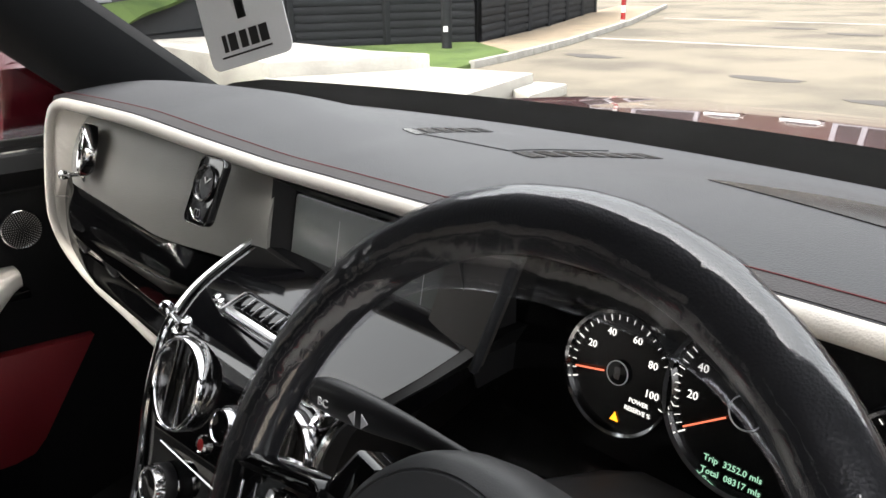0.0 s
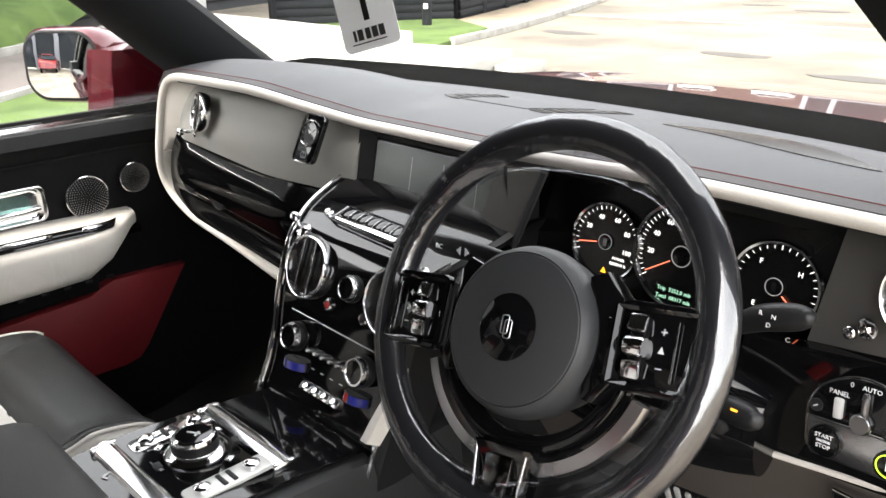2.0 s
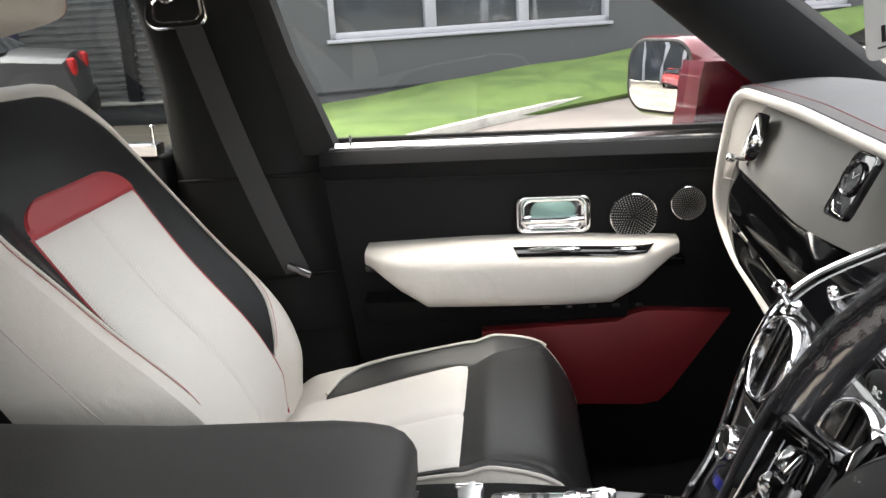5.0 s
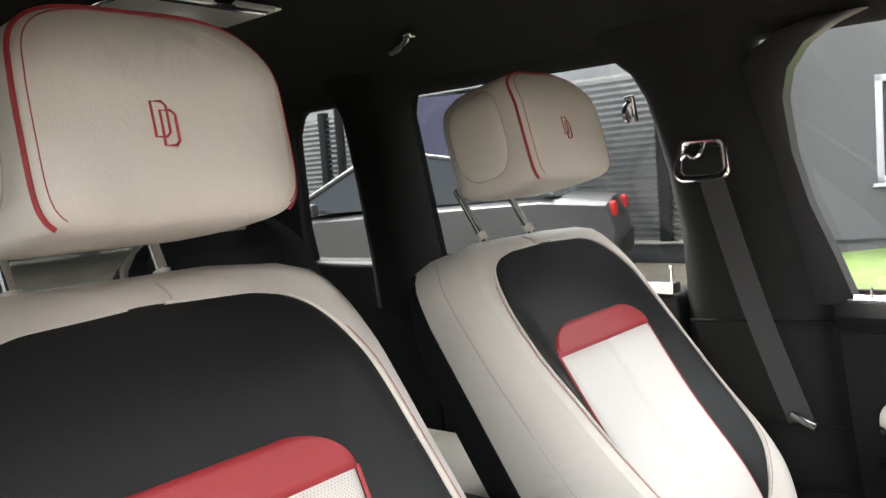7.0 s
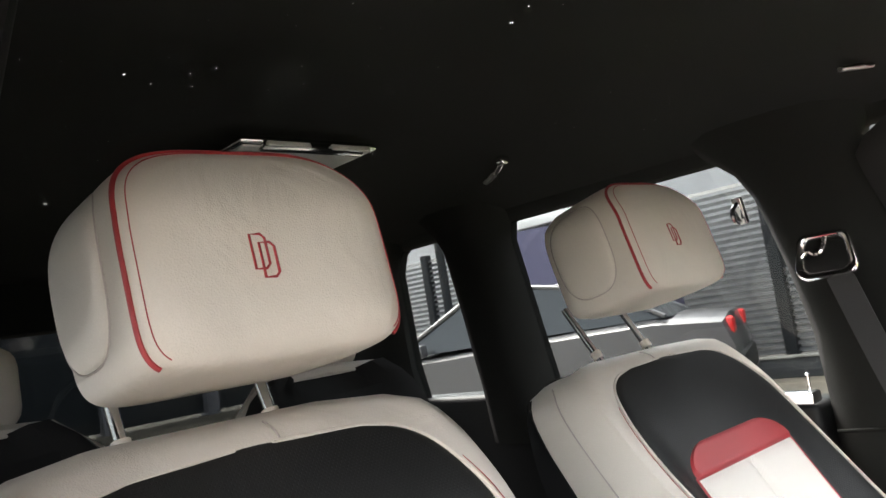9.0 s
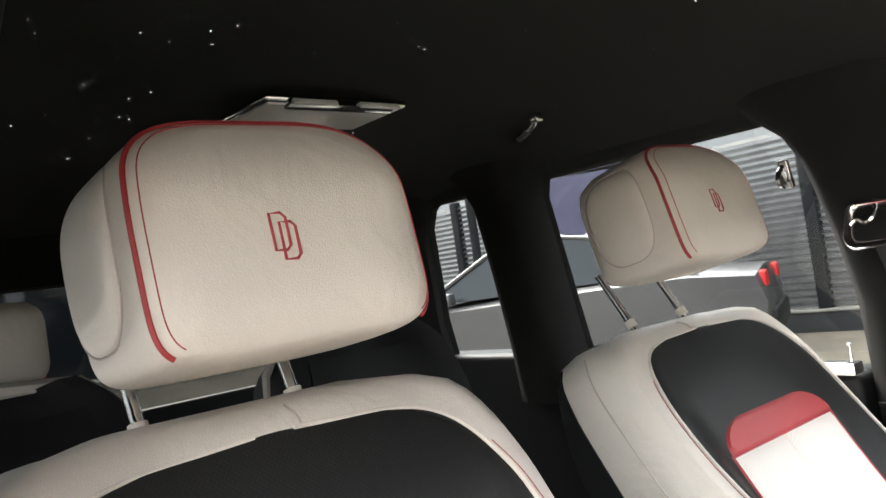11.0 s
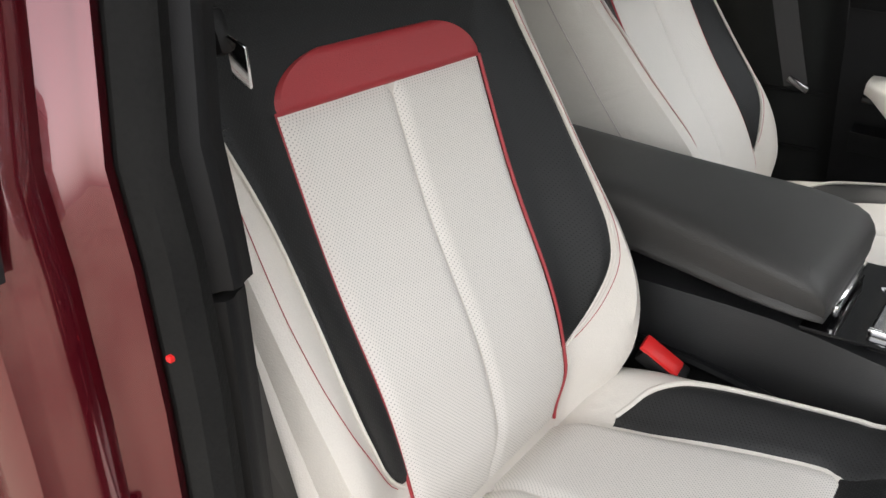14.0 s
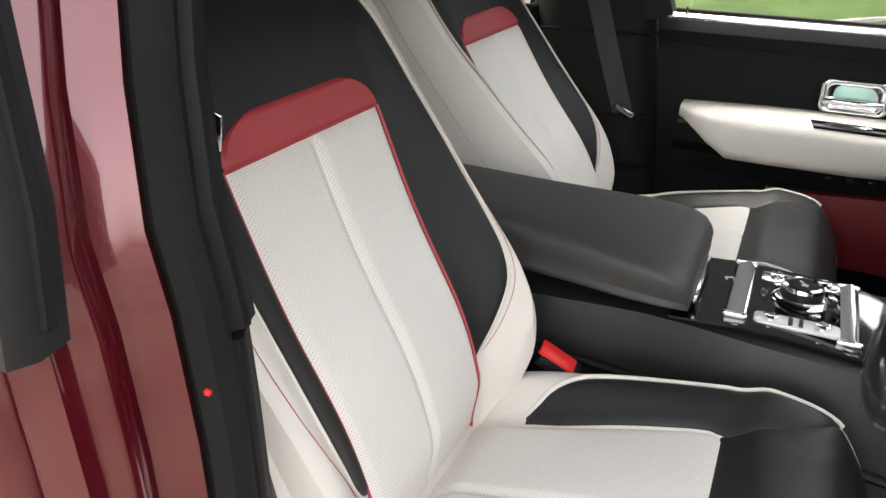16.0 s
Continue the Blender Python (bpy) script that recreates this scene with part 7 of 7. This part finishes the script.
slab("tan_path", [(-8.58, 9.95), (-9.46, 12.4), (-11.52, 17.2), (-14.95, 24.0), (-16.6, 23.8), (-14.9, 20.1), (-12.1, 14.9), (-10.7, 11.4), (-9.05, 10.4)], -0.02, 0.05, TAN, "tan paved path", "path")
# wear on the yard
rngy = random.Random(3)
patches = []
for k in range(16):
    cx, cy = rngy.uniform(-9, 3), rngy.uniform(9, 24)
    n_ = 12
    poly = [(cx + rngy.uniform(0.6, 1.0) * rngy.choice((1.0, 1.2)) * 0.6 * math.cos(q * math.tau / n_), cy + rngy.uniform(0.6, 1.0) * 0.25 * math.sin(q * math.tau / n_)) for q in range(n_)]
    patches.append(prism(poly, 0.004, pose(0, 0, 0.006)))
solo("tarmac_patches", merge(*patches), surface("dark_tarmac_patch", (0.05, 0.046, 0.042), 0.8, grain=0.4, size=60, vary=0.2), "dark worn patches in the tarmac", "patches", "stuff")
for y0, x0, x1 in ((13.6, -11.0, 4.0), (19.5, -12, 6.0)):
    solo("yard_joint", prism([(x0, y0), (x1, y0 + 1.2), (x1, y0 + 1.38), (x0, y0 + 0.14)], 0.01, pose(0, 0, 0.012)), KERB, "pale concrete joint across the yard", "joint", "structure")

# grey building
WA, WB = V(-10.85, -2.85, 0), V(-17.6, 10.2, 0)
wd_ = (WB - WA).normalized()
w_out = V(-wd_.y, wd_.x, 0)
if w_out.x < 0:
    w_out = -w_out
wall_m = Matrix.Translation(WA) @ Matrix((wd_, V(0, 0, 1), wd_.cross(V(0, 0, 1)))).transposed().to_4x4()
if (wall_m.to_3x3() @ V(0, 0, 1)).x < 0:
    wall_m = Matrix.Translation(WA) @ Matrix((wd_, V(0, 0, 1), -wd_.cross(V(0, 0, 1)))).transposed().to_4x4()
build = thing("grey_building", "dark grey rendered building with white framed windows", "building", WA)


def wall_box(u0, u1, z0, z1, d0, d1, bevel=0.0):
    bm = box(u1 - u0, z1 - z0, d1 - d0, pose((u0 + u1) / 2, (z0 + z1) / 2, (d0 + d1) / 2), bevel)
    bm.transform(wall_m)
    return bm


WL = 22.0
win_u = [(0.55, 5.20, 0.95, 2.35), (7.85, 10.4, 0.95, 2.35), (15.0, 18.7, 0.95, 2.35)]
edges = [-1.2] + [e for u0, u1, _, _ in win_u for e in (u0, u1)] + [WL]
# The upper wall is out of view; its height is set to block skylight.
part("wall", merge(wall_box(-1.2, WL, -0.2, 0.95, -0.4, 0), wall_box(-1.2, WL, 2.35, 9.4, -0.4, 0), *[wall_box(edges[k], edges[k + 1], 0.95, 2.35, -0.4, 0) for k in range(0, len(edges), 2)]), RENDER_GREY, build, "dark grey rendered wall")
part("plinth_line", wall_box(-1.2, WL, 0.20, 0.235, 0, 0.03), SLAT, build, "drip strip")
for u0, u1, z0, z1 in win_u:
    w = part("window", merge(wall_box(u0, u1, z0, z0 + 0.09, -0.12, 0.02, 0.01), wall_box(u0, u1, z1 - 0.09, z1, -0.12, 0.02, 0.01), wall_box(u0, u0 + 0.09, z0, z1, -0.12, 0.02, 0.01), wall_box(u1 - 0.09, u1, z0, z1, -0.12, 0.02, 0.01), *[wall_box(u0 + (u1 - u0) * k / 3 - 0.09, u0 + (u1 - u0) * k / 3 + 0.09, z0 + 0.09, z1 - 0.09, -0.12, 0.01, 0.01) for k in (1, 2)]), UPVC, build, "pale plastic window frame")
    part("sill", wall_box(u0 - 0.06, u1 + 0.06, z0 - 0.05, z0, -0.02, 0.06, 0.008), UPVC, w, "pale sill")
    for k in range(3):
        a = u0 + (u1 - u0) * k / 3 + 0.09
        part("pane", wall_box(a, a + (u1 - u0) / 3 - 0.18, z0 + 0.09, z1 - 0.09, -0.08, -0.07), DARK_GLASS, w, "dark reflecting pane")
# Out of view, on top of the wall height added to block skylight.
part("roof_edge", wall_box(-1.3, WL, 9.4, 9.6, -0.6, 0.15), SLAT, build, "dark edge on top of the unseen upper wall")
for u0, u1 in ((7.28, 7.68), (13.3, 13.75)):
    part("column", wall_box(u0, u1, 0.0, 4.0, 0.002, 0.3, 0.02), WALL_WHITE, build, "white column")

# slatted fence before the yard
fence = thing("slat_fence", "dark horizontal slat fence behind the lawn and the tan path", "fence", (-10.8, 11.5, 0))
for fa, fb, n_ in ((V(-12.5, 8.4, 0), V(-10.75, 11.4, 0), 2), (V(-10.75, 11.4, 0), V(-14.9, 20.3, 0), 6)):
    back = (fb - fa).normalized().cross(V(0, 0, 1)) * -0.06
    for k in range(17):
        z = 0.13 + 0.145 * k
        part("slat", tube([fa + V(0, 0, z), fb + V(0, 0, z)], 0.066, 4, up=(0, 0, 1), flat=0.3), SLAT, fence)
    for q in range(n_ + 1):
        p = fa.lerp(fb, q / n_)
        part("post", span(p.x - 0.055, p.x + 0.055, p.y - 0.055, p.y + 0.055, 0, 2.55, 0.005), SLAT, fence)
    part("backing", loft([[p + back, p + back * 1.4, p + back * 1.4 + V(0, 0, 2.5), p + back + V(0, 0, 2.5)] for p in (fa, fb)]), SLAT, fence, "dark boards behind the slats")
post = thing("marker_post", "slim dark post standing on the lawn", "post", (-10.2, 10.1, 0.05))
part("shaft", tube([V(-10.2, 10.1, 0.0), V(-10.2, 10.1, 2.4)], 0.09, 12), SLAT, post)
part("sticker", box(0.08, 0.01, 0.09, pose(-10.14, 10.02, 0.40, 0, 0, 35)), PRINT, post, "worn white sticker")
bol = thing("striped_post", "slim red and white striped post in the yard", "post", (-11.2, 16.6, 0.0))
for k in range(7):
    part("band", lathe([(0.055, 0), (0.055, 0.16)], pose(-11.2, 16.6, 0.16 * k), 12), RED_CAR if k % 2 else WALL_WHITE, bol)

# louvred screen behind the parked cars
lou = thing("louvre_screen", "tall dark louvred screen on a low wall", "fence", (-10.3, -8.0, 0))
LOUVRE = surface("grey_louvre_slat", (0.035, 0.036, 0.038), 0.4, grain=0.1, size=60, vary=0.35, patch=1.5)
la, lb = V(-10.35, -3.3, 0), V(-10.2, -13.5, 0)
for k in range(26):
    z = 0.36 + 0.095 * k
    part("slat", loft([[p + V(0.028, 0, z - 0.028), p + V(0.034, 0, z - 0.026), p + V(-0.010, 0, z + 0.030), p + V(-0.016, 0, z + 0.028)] for p in (la, lb)]), LOUVRE, lou)
for y in (-3.4, -4.95, -6.7, -8.4, -10.1, -11.85, -13.4):
    p = la.lerp(lb, (y - la.y) / (lb.y - la.y))
    part("post", span(p.x - 0.07, p.x + 0.075, p.y - 0.085, p.y + 0.085, 0, 2.86, 0.01), SLAT, lou)
part("low_wall", span(-10.42, -10.16, -13.5, -3.25, 0, 0.27, 0.01), RENDER_GREY, lou, "low grey wall under the slats")
part("coping", span(-10.46, -10.12, -13.5, -3.25, 0.27, 0.30, 0.006), KERB, lou, "pale coping")
# Added board, paled to stand in for the bright background behind the slats.
part("grey_board", span(-11.6, -11.5, -16.0, -3.0, 0, 6.0), surface("pale_grey_board", (0.42, 0.42, 0.43), 0.8, grain=0.2, size=40, vary=0.15, patch=0.9), lou, "added pale board behind the screen for its bright gaps")


def parked_car(at, paint, label):
    """A plain saloon seen from behind and the side: body, cabin, glass, wheels, lights. Front towards -y."""
    car = thing("parked_car", label, "car", local=True, at=at, group="parked cars")
    prof = [(2.25, 0.45), (2.30, 0.75), (2.22, 1.0), (1.6, 1.06), (0.9, 1.05), (-0.9, 1.0), (-1.9, 0.9), (-2.3, 0.72), (-2.35, 0.4), (-1.9, 0.28), (1.9, 0.28)]
    secs = [[V(x, y, z if abs(x) < 0.85 else z - (0.03 if z > 0.8 else 0)) for y, z in prof] for x in (-0.92, -0.86, -0.4, 0.4, 0.86, 0.92)]
    secs[0] = [V(-0.92, y * 0.985, 0.66 + (z - 0.66) * 0.82) for y, z in prof]
    secs[-1] = [V(0.92, y * 0.985, 0.66 + (z - 0.66) * 0.82) for y, z in prof]
    part("body", loft(secs), paint, car, "glossy painted body")
    cab = [(1.75, 1.04), (1.1, 1.36), (0.4, 1.47), (-0.3, 1.44), (-1.15, 1.02)]
    part("cabin", loft([[V(sx * (0.84 - 0.18 * (z - 1.0) / 0.47), y, z) for y, z in cab] for sx in (-1, 1)]), DARK_GLASS, car, "dark glazed cabin")
    part("roof", loft([[V(sx * 0.67, y, z + 0.012) for y, z in ((1.2, 1.34), (0.4, 1.475), (-0.3, 1.45), (-0.5, 1.38))] for sx in (-1, -0.5, 0.5, 1)], False), paint, car)
    for sx in (-1, 1):
        part("window_line", tube([V(sx * 0.85, 1.7, 1.05), V(sx * 0.70, 1.05, 1.37), V(sx * 0.66, 0.4, 1.48), V(sx * 0.68, -0.3, 1.45), V(sx * 0.85, -1.15, 1.02)], 0.022, 6), paint, car)
        part("tail_light", box(0.30, 0.12, 0.14, pose(sx * 0.72, 2.22, 0.90), 0.03), BUCKLE_RED, car, "red tail light")
        part("door_mirror", box(0.18, 0.10, 0.12, pose(sx * 0.98, -0.75, 1.06), 0.03), paint, car)
        part("door_handle", box(0.02, 0.16, 0.03, pose(sx * 0.925, 0.35, 0.86), 0.008), CHROME, car)
        for y in (1.35, -1.45):
            wheel_ = part("wheel", lathe([(0.20, -0.10), (0.32, -0.10), (0.335, -0.07), (0.335, 0.07), (0.32, 0.10), (0.20, 0.10)], pose(sx * 0.83, y, 0.335, 0, 90), 28), RUBBER, car, "black tyre")
            part("rim", lathe([(0.22, -0.105), (0.21, 0.105), (0.05, 0.09)], pose(sx * 0.83, y, 0.335, 0, 90), 20), BRUSHED, wheel_, "alloy rim")
    part("bumper", box(1.7, 0.12, 0.22, pose(0, 2.27, 0.55), 0.04), PLASTIC, car)
    return car


parked_car(pose(-6.08, -6.05, 0, 0, 0, 23) @ Matrix.Diagonal((1, 1.02, 1.14, 1)), SILVER, "grey saloon parked before the louvred screen")
parked_car(pose(-2.7, -19.0, 0, 0, 0, 184), RED_CAR, "bright red saloon parked before the showroom")


def parked_van(at, paint, label):
    """A tall van: body, glass band, wheels and lights. Front towards -y."""
    van = thing("parked_van", label, "van", local=True, at=at)
    prof = [(2.4, 0.45), (2.45, 1.1), (2.35, 2.0), (2.2, 2.34), (-0.9, 2.40), (-1.5, 1.95), (-1.75, 1.35), (-2.45, 1.15), (-2.55, 0.5), (-2.3, 0.32), (2.2, 0.32)]
    part("body", loft([[V(sx * (w if z < 1.3 else w - 0.12 * (z - 1.3)), y, z) for y, z in prof] for sx, w in ((-1, 0.98), (-0.93, 0.98), (0.93, 0.98), (1, 0.98))]), paint, van, "glossy painted body")
    for sx in (-1, 1):
        part("side_window", loft([[V(sx * (0.992 - 0.12 * (z - 1.3)), y, z) for y, z in ((y0, 1.42), (y1, 1.42), (y1 + 0.0, 1.98), (y0 + 0.1, 1.98))] for y0, y1 in ((-1.2, -0.3), )] + [[V(sx * (0.975 - 0.12 * (z - 1.3)), y, z) for y, z in ((-1.2, 1.42), (-0.3, 1.42), (-0.3, 1.98), (-1.1, 1.98))]]), DARK_GLASS, van, "dark side window")
        for y in (1.5, -1.55):
            tyre = part("wheel", lathe([(0.20, -0.11), (0.33, -0.11), (0.35, -0.07), (0.35, 0.07), (0.33, 0.11), (0.20, 0.11)], pose(sx * 0.88, y, 0.35, 0, 90), 24), RUBBER, van, "black tyre")
            part("rim", lathe([(0.22, -0.112), (0.21, 0.112), (0.05, 0.09)], pose(sx * 0.88, y, 0.35, 0, 90), 20), BRUSHED, tyre, "alloy rim")
    return van


van = parked_van(pose(-9.02, -7.6, 0) @ Matrix.Diagonal((0.95, 0.56, 1.09, 1)), surface("violet_grey_paint", (0.10, 0.095, 0.16), 0.35, 0.3, vary=0.05, coat=0.7), "violet grey van parked before the louvred screen")
part("roof_panel", span(-0.84, 0.84, -0.9, 2.15, 2.405, 2.55, 0.03), WHITE_CAR, van, "white roof panel")
pole = thing("slim_pole", "slim dark grey pole before the parked cars", "post", (-5.6, -6.6, 0))
part("shaft", tube([V(-5.6, -6.6, 0.0), V(-5.6, -6.6, 2.7)], 0.05, 14), SLAT, pole)
show = thing("showroom", "grey showroom with tall dark glass front", "building", (-4, -22, 0))
part("fascia", span(-26, 16, -23.0, -22.4, 4.6, 9.0, 0.02), RENDER_GREY, show, "dark grey fascia")
for k in range(14):
    part("column", span(-26 + 3 * k, -25.6 + 3 * k, -22.9, -22.4, 0, 4.6, 0.02), UPVC, show, "grey column")
for k in range(13):
    part("pane", span(-25.6 + 3 * k, -23 + 3 * k, -22.7, -22.65, 0.1, 4.6), DARK_GLASS, show, "dark glass pane")

# buildings at the far end of the yard, and cars parked before them
parked_car(pose(-22.4, 42.5, 0, 0, 0, 24), WHITE_CAR, "white saloon parked at the far end of the yard")
parked_car(pose(-17.6, 41.6, 0, 0, 0, 20), WHITE_CAR, "white saloon parked at the far end of the yard")
# Out of direct view: height, frames and matt panes are set for bonnet reflections.
shed = thing("far_building", "long brown building with pale framed glass fronts, added for reflections in the bonnet", "building", (0, 50, 0))
SHADE = surface("shaded_pane", (0.02, 0.022, 0.024), 0.5, vary=0.3, patch=0.4, specular=0.2)
BRICK_FAR = surface("brown_brick", (0.05, 0.03, 0.024), 0.85, grain=0.3, size=30, vary=0.2, patch=0.5)
part("wall", span(-55, 45, 50, 58, 0, 15.0), BRICK_FAR, shed, "brown brick wall")
part("roof", loft([[V(-56, 49, 15.0), V(-56, 54, 18.5), V(-56, 59, 15.0)], [V(46, 49, 15.0), V(46, 54, 18.5), V(46, 59, 15.0)]]), SLAT, shed, "dark pitched roof")
rngb = random.Random(21)
for k in range(14):
    for z0, z1 in ((0.2, 4.4), (5.4, 9.2), (10.2, 13.6)):
        if rngb.random() < 0.35:
            continue
        x0 = -54 + 7 * k + rngb.uniform(-0.7, 0.7)
        z1 -= rngb.uniform(0.0, 1.4)
        w = part("window", merge(span(x0, x0 + 5.4, 49.8, 50, z0, z0 + 0.35), span(x0, x0 + 5.4, 49.8, 50, z1 - 0.35, z1), *[span(x0 + 1.7 * q, x0 + 1.7 * q + 0.32, 49.8, 50, z0 + 0.35, z1 - 0.35) for q in (0, 1, 3) if q != 1 or k % 3]), UPVC, shed, "pale window frame")
        part("pane", span(x0 + 0.3, x0 + 5.1, 49.9, 49.95, z0 + 0.3, z1 - 0.3), SHADE, w, "dark pane")

# the outer body of the car behind the doors, and its wheels
body = thing("car_body", "dark red body flanks, tail and wheels of the car", "car body", (CX, -0.5, 0.0))
for sg in (-1, 1):
    x0 = CX + sg * 1.0
    y_front = -0.30 if sg < 0 else -0.53
    part("rear_flank", loft([[V(x0 - sg * 0.05, y, 0.36), V(x0, y, 0.46), V(x0 + sg * 0.012, y, 0.85), V(x0, y, 1.12), V(x0 - sg * 0.06, y, 1.165), V(x0 - sg * 0.065, y, 0.40)] for y in (y_front, -1.0, -1.6, -2.1, -2.30)]), PAINT, body, "dark red rear flank")
    for y in (1.72, -1.42):
        m = pose(CX + sg * 0.86, y, 0.385, 0, 90)
        tyre = part("wheel", lathe([(0.26, -0.12), (0.36, -0.125), (0.385, -0.09), (0.385, 0.09), (0.36, 0.125), (0.26, 0.12)], m, 36), RUBBER, body, "black tyre")
        part("rim", lathe([(0.265, -0.115), (0.255, 0.118), (0.10, 0.10), (0.04, 0.115)], m, 28), BRUSHED, tyre, "alloy rim")
part("tail", loft([[V(CX - 0.95, y, z), V(CX + 0.95, y, z), V(CX + 0.95, y + 0.05, z), V(CX - 0.95, y + 0.05, z)] for y, z in ((-2.32, 0.40), (-2.38, 0.62), (-2.36, 1.0), (-2.30, 1.2))]), PAINT, body, "dark red tail")
part("nose", loft([[V(CX - w, y, z), V(CX + w, y, z), V(CX + w, y - 0.05, z), V(CX - w, y - 0.05, z)] for w, y, z in ((0.93, 2.72, 0.36), (0.95, 2.79, 0.6), (0.94, 2.79, 0.76), (0.92, 2.77, 0.84), (0.86, 2.74, 0.895), (0.72, 2.68, 0.93))]), PAINT, body, "dark red nose")
part("underbody", span(CX - 0.90, CX + 0.90, -2.25, 2.6, 0.28, 0.36, 0.01), PLASTIC, body, "black underbody")
